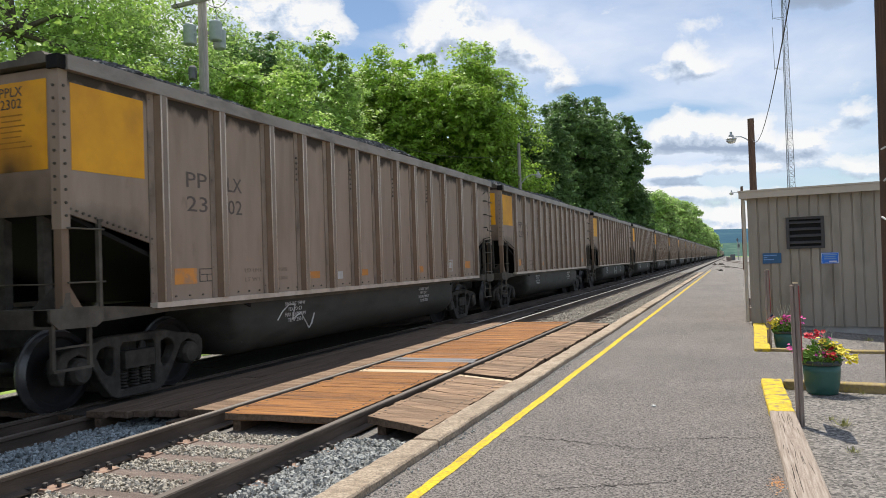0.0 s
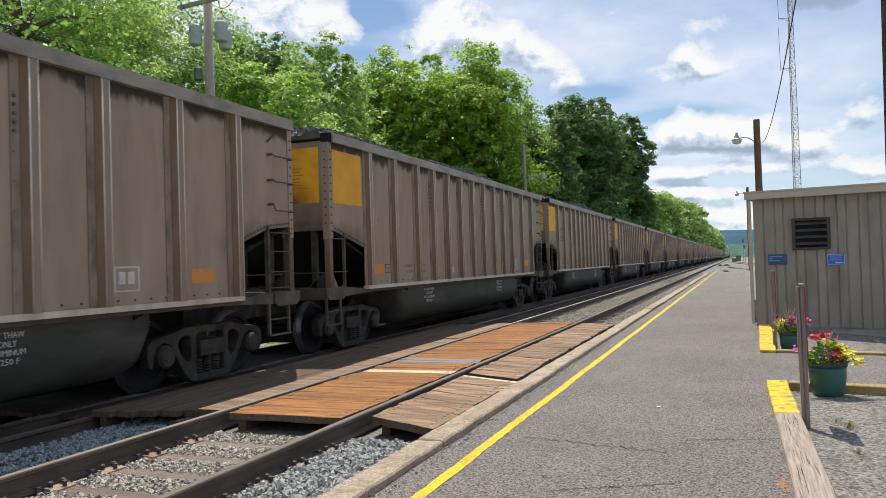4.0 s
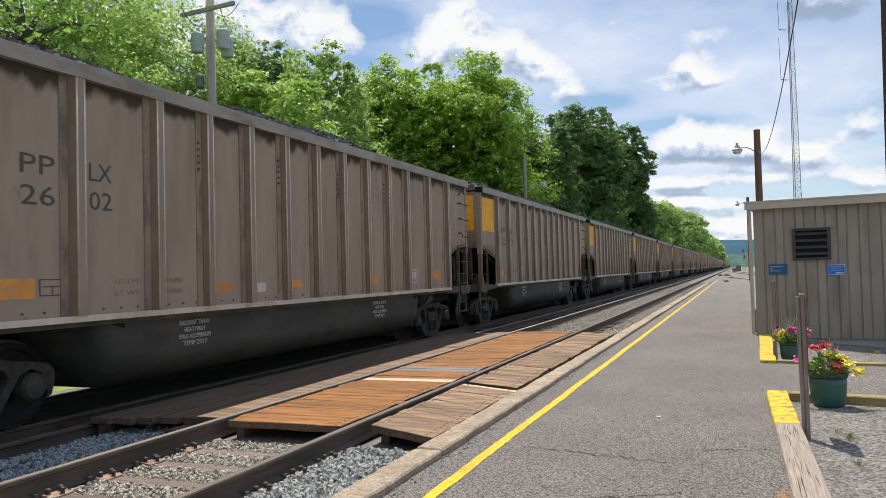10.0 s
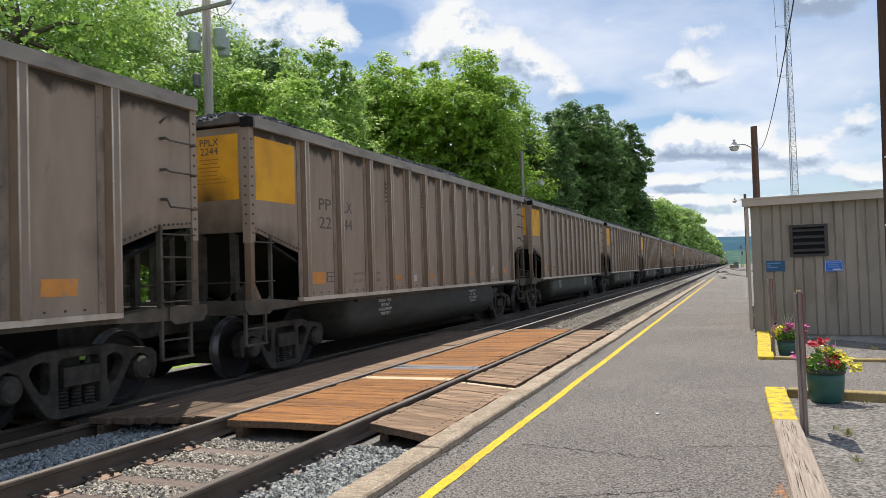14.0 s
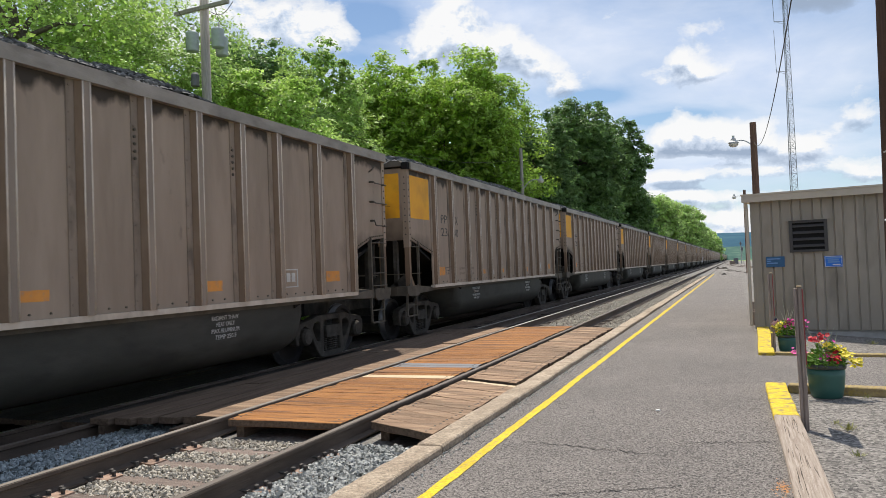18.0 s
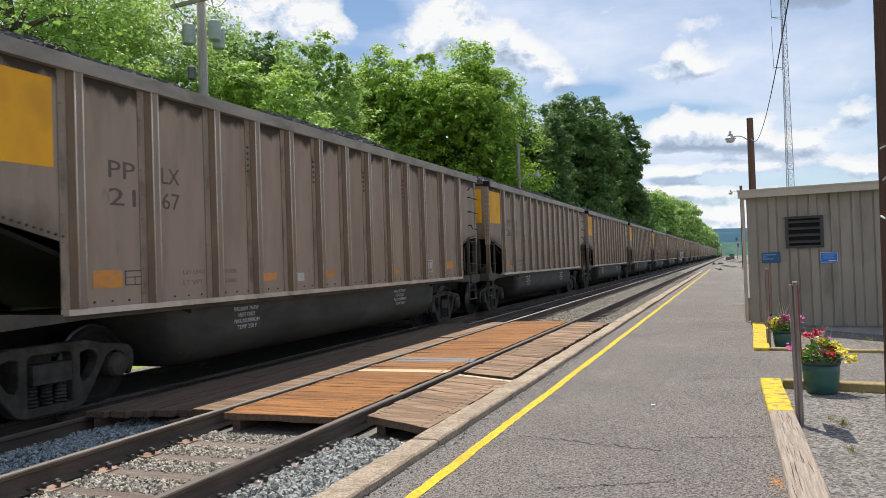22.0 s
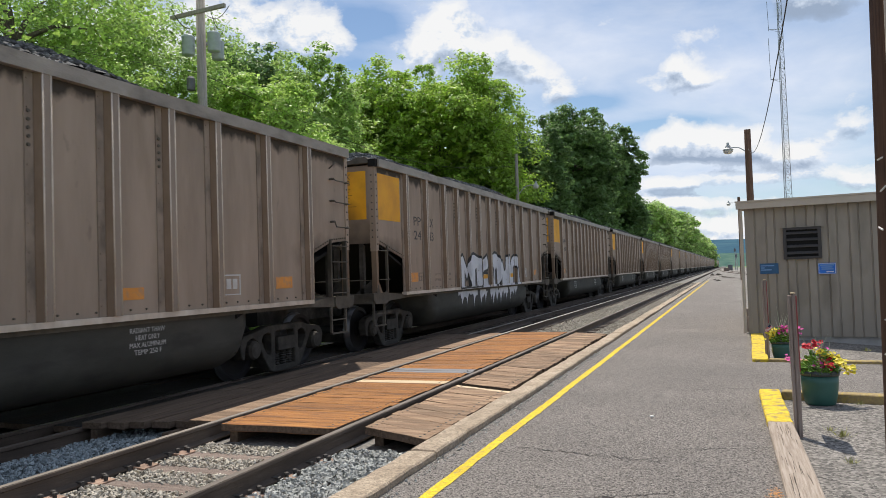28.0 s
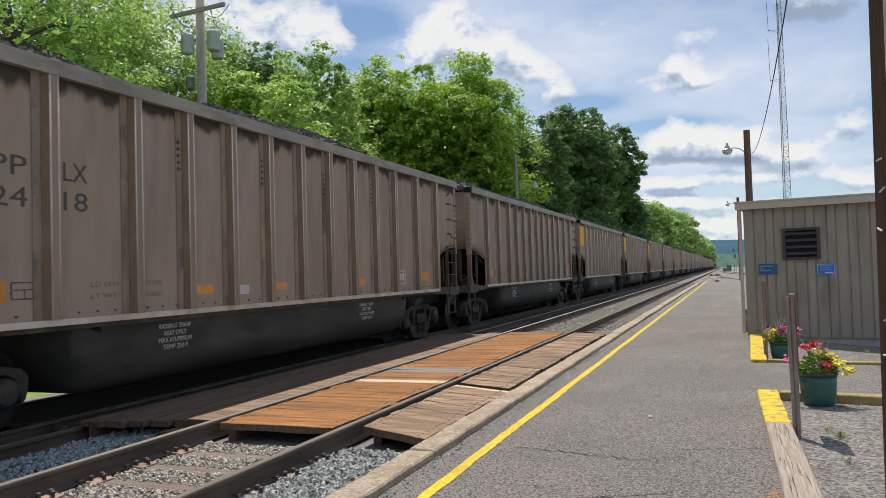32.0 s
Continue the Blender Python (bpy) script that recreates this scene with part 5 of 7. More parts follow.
def radio_tower():
    ob = empty("radio_tower", "tall grey lattice radio tower with whip antennas", "radio tower", pose(10.95, 160, -1, rz=12))
    H, n = 53.0, 44

    def leg(i, z):
        w = (0.98 - 0.50 * z / H) * 0.95
        a = math.radians(90 + 120 * i)
        return Vector((math.cos(a) * w, math.sin(a) * w, z))
    for i in range(3):
        bm = bmesh.new()
        rod(bm, leg(i, 0), leg(i, H), 0.05, 6)
        part("leg", bm, M_TOWER, ob)
    for k in range(n):
        bm = bmesh.new()
        z0, z1 = H * k / n, H * (k + 1) / n
        for i in range(3):
            j = (i + 1) % 3
            rod(bm, leg(i, z0), leg(j, z0), 0.022, 4)
            rod(bm, leg(i, z0), leg(j, z1), 0.022, 4)
            rod(bm, leg(j, z0), leg(i, z1), 0.018, 4)
        tagged(part("bracing", bm, M_TOWER, ob), kind="stuff")
    for z, l in ((47.5, 5.5), (37.8, 8.0)):
        bm = bmesh.new()
        rod(bm, (0, 0, z), (-2.1, -0.2, z), 0.05, 5)
        rod(bm, (0, 0, z - 0.6), (-2.1, -0.2, z), 0.03, 5)
        rod(bm, (-2.1, -0.2, z - 0.3), (-2.25, -0.2, z + l), 0.045, 5)
        part("antenna", bm, M_TOWER, ob, "thin whip antenna on a side arm")
    bm = bmesh.new()
    for x in (-0.3, 0.0, 0.35):
        rod(bm, (x, 0, H), (x, 0, H + 0.5), 0.06, 5)
    part("beacon", bm, M_TOWER, ob)


radio_tower()


def signal():
    ob = empty("signal_mast", "distant railway signal mast with dark heads", "railway signal", pose(1.45, 215, -0.2))
    bm = bmesh.new()
    rod(bm, (0, 0, 0), (0, 0, 5.6), 0.10, 8)
    part("mast", bm, M_LAMP, ob)
    bm = bmesh.new()
    rod(bm, (0.45, 0, 0), (0.45, 0, 4.6), 0.05, 6)
    for k in range(9):
        rod(bm, (0.0, 0, 0.5 + k * 0.48), (0.45, 0, 0.5 + k * 0.48), 0.035, 5)
    part("ladder", bm, M_LAMP, ob, "pale steel ladder")
    for x, z in ((-0.05, 5.3), (0.25, 3.8)):
        bm = bmesh.new()
        lathe(bm, [(0.18, -0.1), (0.30, -0.08), (0.30, 0.08), (0.18, 0.12)], 12, "y", (x, -0.2, z))
        box(bm, x - 0.14, x + 0.14, -0.12, 0.15, z - 0.5, z + 0.5)
        part("signal_head", bm, M_TOWER, ob, "dark round signal head")
    bm = bmesh.new()
    box(bm, -0.9, 0.3, -0.5, 0.5, 0, 1.5)
    thing("relay_cabinet", bm, M_TOWER, "grey relay cabinet beside the line", "cabinet", bevel=0.03, at=pose(0.4, 214, -0.2))
    bm = bmesh.new()
    box(bm, -0.6, 0.6, -0.5, 0.5, 0, 0.9)
    thing("relay_cabinet", bm, M_TIE, "brown wooden box beside the line", "cabinet", bevel=0.03, at=pose(-0.7, 190, -0.2))


signal()


# ---- far tracks, platform end ----
def yard_tracks():
    # a siding that swings in from the yard and joins beyond the platform
    for dx in (0, 1.505):
        bm = bmesh.new()
        pts = []
        for i in range(40):
            y = 72 + i * 6.0
            x = 9.5 * math.exp(-((y - 72) / 75.0) ** 1.3) - 3.4 + dx
            pts.append(Vector((x, y, -0.06)))
        for a, b in zip(pts, pts[1:]):
            rod(bm, a, b, 0.05, 4)
        thing("yard_rail", bm, M_RAIL, "rusty rail of a yard track joining the line", "rail")
    # small heaps of dirt and tie scraps where the platform ends
    rng = random.Random(12)
    for x, y, w, h in ((-1.97, 118, 1.0, 0.34), (-1.1, 76.6, 0.30, 0.16), (-0.35, 94.5, 0.55, 0.10), (0.2, 90, 0.45, 0.12), (-0.9, 101, 0.6, 0.14), (-1.5, 84, 0.25, 0.08), (0.9, 84, 0.4, 0.08)):
        bm = bmesh.new()
        for k in range(7):
            ring = [(w * q * rng.uniform(0.75, 1.15), h * (1 - q) * rng.uniform(0.6, 1.2)) for q in (0.02, 0.35, 0.7, 1.0)]
            lathe(bm, [(max(0.005, r * 0.45), z) for r, z in reversed(ring)], 7, centre=(rng.uniform(-0.6, 0.6) * w, rng.uniform(-0.8, 0.8) * w, 0))
        thing("debris_heap", bm, M_CINDER_BROWN, "low dark heap of dirt and tie scraps on the gravel", "debris", at=pose(x, y, -0.122), group="debris by the track")


yard_tracks()


def wayside_bits():
    # joint bars, spikes and scrap lying beside the rails, and a pebble on the platform
    rng = random.Random(31)
    for i in range(7):
        bm = bmesh.new()
        box(bm, -0.05, 0.05, -rng.uniform(0.15, 0.4), rng.uniform(0.15, 0.4), 0, rng.uniform(0.05, 0.12))
        thing("track_scrap", bm, M_CINDER, "dark greasy scrap beside the train's rail", "debris", bevel=0.01, at=pose(rng.uniform(-6.5, -6.2), rng.uniform(18, 23.5), -0.27, rz=rng.uniform(-25, 25)), group="scrap between the tracks")
    bm = bmesh.new()
    lathe(bm, [(0.012, 0), (0.026, 0.004), (0.024, 0.012), (0.01, 0.016)], 8)
    thing("pebble", bm, M_WHITE, "small white pebble on the asphalt", "stone", at=pose(-0.79, 7.91, Z_PLAT, rz=25))


wayside_bits()


def paint_spill():
    rng = random.Random(8)
    bm = bmesh.new()
    for _ in range(120):
        c = Vector((0.225 + rng.gauss(0, 0.028), 5.42 + rng.gauss(0, 0.08), Z_PLAT + 0.004))
        r = rng.uniform(0.002, 0.008)
        bm.faces.new([bm.verts.new(c + Vector((math.cos(k), math.sin(k), 0)) * r * rng.uniform(0.6, 1.3)) for k in (0, 1, 2.1, 3.1, 4.2, 5.3)])
    thing("paint_spill", bm, M_ORANGE, "worn orange-yellow paint spots on the asphalt", "paint", kind="stuff")


paint_spill()


def cracks():
    """Fine irregular cracks in the asphalt."""
    rng = random.Random(17)
    for x0, y0, x1, y1 in ((-1.75, 6.35, -0.55, 6.1), (-0.45, 6.55, 0.26, 6.75), (-0.5, 9.7, 0.26, 9.95), (-1.93, 14.9, 0.2, 14.2), (-1.9, 22, 0.25, 21.4), (-1.2, 4.9, -0.4, 5.3)):
        bm = bmesh.new()
        prev = None
        n = 30
        for i in range(n + 1):
            f = i / n
            x = x0 + (x1 - x0) * f
            y = y0 + (y1 - y0) * f + rng.gauss(0, 0.02)
            w = 0.006 * (0.3 + rng.random())
            a, b = bm.verts.new((x, y - w, Z_PLAT + 0.0042)), bm.verts.new((x, y + w, Z_PLAT + 0.0042))
            if prev:
                bm.faces.new((prev[0], prev[1], b, a))
            prev = (a, b)
        thing("crack", bm, M_DARK, "fine dark crack in the asphalt", "crack", kind="structure")


cracks()


# ---- distance ----
def hills():
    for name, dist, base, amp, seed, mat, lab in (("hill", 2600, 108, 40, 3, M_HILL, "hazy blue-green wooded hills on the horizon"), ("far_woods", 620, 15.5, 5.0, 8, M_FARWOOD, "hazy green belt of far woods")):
        bm = bmesh.new()
        rows = []
        n = 160
        for j in range(4):
            row = []
            for i in range(n + 1):
                a = math.radians(-75 + 150 * i / n)
                r = dist * (1 + 0.10 * j)
                h = base + amp * noise.noise((a * 3.0, seed, 0)) + amp * 0.35 * noise.noise((a * 11, seed, 2)) + amp * 0.10 * noise.noise((a * 60, seed, 4))
                row.append(bm.verts.new((math.sin(a) * r, math.cos(a) * r, -3 + (0, 0.62, 0.9, 1.0)[j] * h)))
            rows.append(row)
        for p, q in zip(rows, rows[1:]):
            for i in range(n):
                bm.faces.new((p[i], p[i + 1], q[i + 1], q[i]))
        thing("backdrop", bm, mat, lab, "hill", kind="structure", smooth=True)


hills()


# ---- trees ----
def tree(name, x, y, height, radius, mat, label, seed, leaves=9000, leaf=0.16, low=0.25, squash=1.0, z0=-0.5, fill=0.0, round_top=0.6, rough=1.0):
    rng = np.random.default_rng(seed)
    ob = empty(name, label, "tree", pose(x, y, z0))
    # trunk and limbs
    bm = bmesh.new()
    top = height * 0.72
    r0 = 0.018 * height + 0.05
    pts = [Vector((0, 0, 0))]
    for i in range(1, 6):
        pts.append(Vector((rng.normal(0, 0.04) * height * 0.3, rng.normal(0, 0.04) * height * 0.3, top * i / 5)))
    for i in range(5):
        rod(bm, pts[i], pts[i + 1], r0 * (1 - i / 6), 8, r0 * (1 - (i + 1) / 6))
    tips = []
    n_limbs = 26
    for i in range(n_limbs):
        h = low + (1 - low) * (i + 0.5) / n_limbs
        f = h * 0.95
        k = min(4, int(f / 0.72 * 5)) if f < 0.72 else 4
        base = pts[k].lerp(pts[k + 1], 0.5)
        a = i * 2.399 + rng.uniform(-0.4, 0.4)
        env = math.sin(math.pi * min(1, max(0.06, (h - low * 0.75) / (1.0 - low * 0.75)) ** 0.8)) ** 0.6
        rr = radius * env * rng.uniform(0.72, 1.05)
        tip = Vector((math.cos(a) * rr * 0.8, math.sin(a) * rr * 0.8 * squash, height * (h * 0.76 + 0.03)))
        rod(bm, base, base.lerp(tip, 0.55) + Vector((0, 0, 0.02 * height)), r0 * 0.35, 5, r0 * 0.2)
        rod(bm, base.lerp(tip, 0.55) + Vector((0, 0, 0.02 * height)), tip, r0 * 0.2, 5, r0 * 0.05)
        tips.append((tip, base))
    part("trunk", bm, M_BARK, ob, "rough brown bark")
    # crown: boughs on an uneven domed envelope, each bough a dome of leafy tufts
    n_b = max(40, int(20 + radius * 22))
    order = np.arange(n_b)
    a = order * 2.39996 + rng.normal(0, 0.35, n_b)
    h = ((order + 0.5) / n_b) ** 0.85
    env = np.where(h < 0.35, 0.80 + 0.57 * h, np.sqrt(np.clip(1 - ((h - 0.35) / 0.72) ** (2.0 / round_top), 0.02, 1)))
    inside = np.where(rng.random(n_b) < 0.72, rng.uniform(0.86, 1.0, n_b), rng.uniform(0.25, 0.86, n_b))
    reach = radius * env * inside * (0.86 + rough * rng.normal(0, 0.09, n_b))
    bough = np.stack([np.cos(a) * reach, np.sin(a) * reach * squash, height * (low + (0.93 - low) * h) + rough * rng.normal(0, 0.013, n_b) * height], 1)
    size = (0.30 + radius * 0.19) * rng.uniform(0.65, 1.25, n_b)
    # tufts on the upper and outer side of each bough
    n_t = n_b * 24
    of = rng.integers(0, n_b, n_t)
    out = bough * np.array([1, 1, 0])
    out /= np.linalg.norm(out, axis=1)[:, None] + 1e-6
    d = rng.normal(0, 1, (n_t, 3)) + out[of] * 0.5 + np.array([0, 0, 0.55])
    d /= np.linalg.norm(d, axis=1)[:, None]
    tuft = bough[of] + d * (size[of] * rng.uniform(0.55, 1.08, n_t))[:, None] * np.array([1, 1, 0.72])
    tsize = size[of] * rng.uniform(0.18, 0.40, n_t)
    pick = rng.integers(0, n_t, leaves)
    e = rng.normal(0, 1, (leaves, 3))
    e /= np.linalg.norm(e, axis=1)[:, None]
    p = tuft[pick] + e * (tsize[pick] * rng.uniform(0.1, 1.1, leaves) ** 0.5)[:, None] * np.array([1, 1, 0.6])
    s = leaf * rng.uniform(0.6, 1.35, leaves)
    d = d[pick] * 0.7 + e * 0.4
    # the shaded inner leaves lie deeper in the crown and overlap
    inner = rng.random(leaves) < fill
    p[inner, 0] *= 0.78
    p[inner, 1] *= 0.78
    p[inner, 2] = height * low + (p[inner, 2] - height * low) * 0.88
    s[inner] *= 2.2
    p[:, 2] = np.maximum(p[:, 2], height * low * 0.45)
    # leaf plane: mostly facing up and outwards
    nrm = d * 0.6 + np.array([0, 0, 0.65]) + rng.normal(0, 0.42, (leaves, 3))
    nrm /= np.linalg.norm(nrm, axis=1)[:, None]
    u = np.cross(nrm, rng.normal(0, 1, (leaves, 3)))
    u /= np.linalg.norm(u, axis=1)[:, None]
    v = np.cross(nrm, u)
    quad = np.stack([p + u * s[:, None], p + v * (s * 0.72)[:, None] + nrm * (s * 0.2)[:, None], p - u * s[:, None], p - v * (s * 0.72)[:, None] + nrm * (s * 0.2)[:, None]], 1)
    me = bpy.data.meshes.new("crown")
    me.vertices.add(leaves * 4)
    me.vertices.foreach_set("co", quad.reshape(-1).astype(np.float32))
    me.loops.add(leaves * 4)
    me.loops.foreach_set("vertex_index", np.arange(leaves * 4, dtype=np.int32))
    me.polygons.add(leaves)
    me.polygons.foreach_set("loop_start", np.arange(0, leaves * 4, 4, dtype=np.int32))
    me.polygons.foreach_set("loop_total", np.full(leaves, 4, dtype=np.int32))
    me.update(calc_edges=True)
    me.materials.append(mat)
    c = new("crown", me)
    c.parent = ob
    return ob



def woods():
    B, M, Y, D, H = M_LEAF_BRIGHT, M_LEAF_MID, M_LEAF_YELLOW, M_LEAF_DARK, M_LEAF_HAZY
    rows = [
        # x, y, height, radius, leaf, count, leaf size, low
        ("locust_tree", -20.2, 17, 14.5, 4.8, Y, 40000, 0.058, 0.15), ("ash_tree", -22.5, 21, 14.6, 4.6, M, 34000, 0.064, 0.15),
        ("locust_tree", -20.3, 20.6, 11.8, 3.7, M, 36000, 0.055, 0.15), ("ash_tree", -22.0, 26, 14.0, 4.2, M, 30000, 0.066, 0.15),
        ("pine_tree", -24.0, 34, 14.8, 3.0, D, 16000, 0.12, 0.2), ("locust_tree", -17.4, 26, 10.4, 3.4, Y, 46000, 0.08, 0.08),
        ("ash_tree", -21.6, 37, 15.0, 3.2, M, 28000, 0.09, 0.12), ("ash_tree", -23.0, 41, 13.2, 3.0, M, 26000, 0.09, 0.12),
        ("maple_tree", -19.3, 50.0, 16.6, 6.9, B, 190000, 0.105, 0.0), ("locust_tree", -26.3, 40, 16.4, 3.6, M, 30000, 0.09, 0.2), ("ash_tree", -24.0, 47, 15.2, 3.6, Y, 30000, 0.09, 0.2), ("locust_tree", -25.2, 35.5, 14.6, 3.0, Y, 24000, 0.085, 0.2),
        ("maple_tree", -15.0, 61, 14.4, 3.6, D, 50000, 0.11, 0.0), ("maple_tree", -14.7, 77, 19.0, 5.0, D, 80000, 0.13, 0.0),
        ("maple_tree", -14.3, 99, 21.2, 5.0, D, 70000, 0.15, 0.0), ("maple_tree", -14.6, 120, 13.6, 3.6, D, 16000, 0.20, 0.08),
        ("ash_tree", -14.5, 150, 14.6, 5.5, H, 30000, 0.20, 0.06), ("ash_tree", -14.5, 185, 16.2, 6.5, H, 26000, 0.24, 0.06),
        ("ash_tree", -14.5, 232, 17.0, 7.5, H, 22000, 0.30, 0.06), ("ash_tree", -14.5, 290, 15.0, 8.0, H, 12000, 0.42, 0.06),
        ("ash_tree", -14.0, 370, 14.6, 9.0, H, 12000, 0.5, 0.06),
    ]
    words = {"locust_tree": "yellow-green airy locust tree beyond the train", "ash_tree": "green leafy ash tree in the wood beyond the train",
             "pine_tree": "dark green dense tree above the wood", "maple_tree": "large round maple with dense leaves beside the line"}
    for i, (nm, x, y, h, r, m, n, s, low) in enumerate(rows):
        lab = words[nm]
        if m is D and nm == "maple_tree":
            lab = "dark green shaded maple with a dense crown"
        tree(nm, x, y, h, r, m, lab, 10 + i, n, s, low, fill=0.30 if nm == "maple_tree" else 0.05, round_top=0.55 if nm == "maple_tree" else 0.9, rough=0.8 if nm == "maple_tree" else 1.25)
    # undergrowth that closes the wood behind the train
    rng = random.Random(77)
    for i in range(13):
        y = 12 + i * 3.6
        tree("shrub", -13.6 - rng.uniform(0.0, 3.2) - (4.0 if y < 20 else 0), y, rng.uniform(4.6, 6.4), rng.uniform(2.1, 2.9), rng.choice((M, Y, B)), "dense green undergrowth shrub beyond the train", 60 + i, 15000, 0.08, 0.0)
    for i in range(9):
        tree("shrub", -26 - rng.uniform(0, 3), 14 + i * 4.2, rng.uniform(6.0, 8.5), rng.uniform(3.0, 3.8), rng.choice((M, Y)), "leafy young tree deep in the wood", 90 + i, 9000, 0.15, 0.0)


woods()


# ---- coal cars ----
M_BODY_DARK = material("faint_stencil_paint", [(0.20, 0.152, 0.115), (0.25, 0.192, 0.147)], 8, rough=0.8, spots=(0.31, 0.237, 0.18), spot_scale=16, spot_amount=0.8)
CAR_PITCH, CAR_LEN, HALF = 16.18, 14.95, 1.52
POST_Y = [1.53, 2.67, 3.86, 4.79, 5.71, 6.63, 7.56, 8.48, 9.40, 10.33, 11.25, 12.44, 13.63]
Z_TOP, Z_SIDE = 3.845, 1.175
LABEL_CAR = "dusty taupe aluminium coal car with yellow end panels, heaped with coal"


def plate(bm, outline, holes, x0, x1):
    """A cast plate in the yz plane with openings through it."""
    edges = []
    for loop in [outline] + holes:
        v = [bm.verts.new((x0, p[0], p[1])) for p in loop]
        edges += [bm.edges.new((v[i - 1], v[i])) for i in range(len(v))]
    faces = [f for f in bmesh.ops.triangle_fill(bm, use_beauty=True, use_dissolve=False, edges=edges)["geom"] if isinstance(f, bmesh.types.BMFace)]
    out = bmesh.ops.extrude_face_region(bm, geom=faces, use_keep_orig=True)["geom"]
    bmesh.ops.translate(bm, vec=(x1 - x0, 0, 0), verts=[g for g in out if isinstance(g, bmesh.types.BMVert)])
    bmesh.ops.recalc_face_normals(bm, faces=bm.faces[:])


def build_truck(car, y, spin):
    t = new("truck")
    t.parent = car
    t.location = (0, y, 0)
    for side in (-1, 1):
        bm = bmesh.new()
        # cast side frame: a bowed outline with two openings, built of members
        x0, x1 = side * 0.94, side * 1.10
        half = [(0.0, 0.80), (0.50, 0.80), (0.72, 0.745), (1.00, 0.71), (1.14, 0.68), (1.22, 0.60), (1.22, 0.46), (1.18, 0.34), (1.12, 0.32), (1.10, 0.46), (1.05, 0.585), (0.92, 0.64), (0.79, 0.585), (0.70, 0.44), (0.60, 0.28), (0.44, 0.09), (0.34, 0.05), (0.0, 0.05)]
        outline = half + [(-y2, z2) for y2, z2 in half[-2:0:-1]]
        window = [(0.40, 0.66), (0.50, 0.69), (0.61, 0.66), (0.66, 0.58), (0.60, 0.46), (0.52, 0.36), (0.44, 0.33), (0.40, 0.40)]
        nest = [(-0.29, 0.15), (0.29, 0.15), (0.29, 0.66), (0.24, 0.70), (-0.24, 0.70), (-0.29, 0.66)]
        plate(bm, outline, [window, [(-y2, z2) for y2, z2 in window], nest], x0, x1)
        part("side_frame", bm, M_TRUCK, t, bevel=0.012)
        for dy in (-0.19, 0.0, 0.19):
            bm = bmesh.new()
            prof = [(0.05 + 0.024 * (i % 2), 0.15 + i * 0.019) for i in range(13)]
            lathe(bm, prof, 10, centre=(side * 1.02, dy, 0))
            part("spring", bm, M_TRUCK, t)
        bm = bmesh.new()
        box(bm, side * 0.96, side * 1.13, -0.25, 0.25, 0.39, 0.60)
        part("bolster_end", bm, M_TRUCK, t, bevel=0.02)
        for dy in (-0.92, 0.92):
            bm = bmesh.new()
            lathe(bm, [(0.15, side * 0.98), (0.15, side * 1.13), (0.12, side * 1.17), (0.05, side * 1.18)], 16, "x", (0, dy, 0.457))
            b = part("bearing_cap", bm, M_TRUCK, t)
    bm = bmesh.new()
    prism(bm, [(-0.31, 0.12), (0.31, 0.12), (0.31, 0.46), (0.2, 0.50), (0.2, 0.68), (-0.2, 0.68), (-0.2, 0.50), (-0.31, 0.46)], -0.88, 0.88, "x")
    part("bolster", bm, M_TRUCK, t, bevel=0.02)
    for dy in (-0.92, 0.92):
        bm = bmesh.new()
        R = 0.457
        for side in (-1, 1):
            x = side * GAUGE / 2
            o = 1 if side > 0 else -1
            lathe(bm, [(0.10, x - o * 0.06), (R + 0.028, x - o * 0.066), (R + 0.028, x - o * 0.036), (R, x - o * 0.03), (R - 0.008, x + o * 0.066), (R - 0.065, x + o * 0.066),
                       (R - 0.09, x + o * 0.02), (0.17, x + o * 0.012), (0.13, x + o * 0.07), (0.09, x + o * 0.075)], 36, "x")
            rod(bm, (x, 0, 0), (x + o * 0.22, 0, 0), 0.075, 12)
        rod(bm, (-0.75, 0, 0), (0.75, 0, 0), 0.085, 12)
        # a chalk mark and bolts show that it turns
        w = part("wheelset", bm, [M_WHEEL, M_TREAD], t, "dark steel wheels with a bright tread", smooth=False)
        for p in w.data.polygons:
            c = p.center
            rr = math.hypot(c.y, c.z)
            if rr > 0.44 and abs(abs(c.x) - GAUGE / 2) < 0.06:
                p.material_index = 1
            p.use_smooth = abs(p.normal.x) < 0.6
        w.location = (0, dy, 0.457)
        spin.append(w)


def side_outline():
    """Side sheet with the raised cut-outs over the trucks."""
    return [(0.0, Z_TOP - 0.15), (0.0, 2.20), (1.30, 1.88), (1.30, Z_SIDE), (13.62, Z_SIDE), (13.62, 1.90), (14.30, 2.13), (CAR_LEN, 2.19), (CAR_LEN, Z_TOP - 0.15)]


def mark(name, car, y0, y1, z0, z1, mat, label="", proud=0.004):
    """A painted rectangle on the near side sheet."""
    bm = bmesh.new()
    box(bm, HALF - 0.01, HALF + proud, y0, y1, z0, z1)
    return part(name, bm, mat, car, label)


def heap(x, y):
    """Top of the coal: uneven ridges that fall off to the rim and the ends."""
    e = min(1.0, 1.7 * (1 - abs(x) / 1.62)) * max(0, min(1, (y - 0.05) / 1.3)) * max(0, min(1, (CAR_LEN - 0.05 - y) / 1.3))
    return Z_TOP - 0.14 + 0.52 * max(0, e) ** 0.55 * (0.80 + 0.22 * math.sin(y * 0.9 + 0.6) + 0.12 * math.sin(y * 2.1 + 1.0))


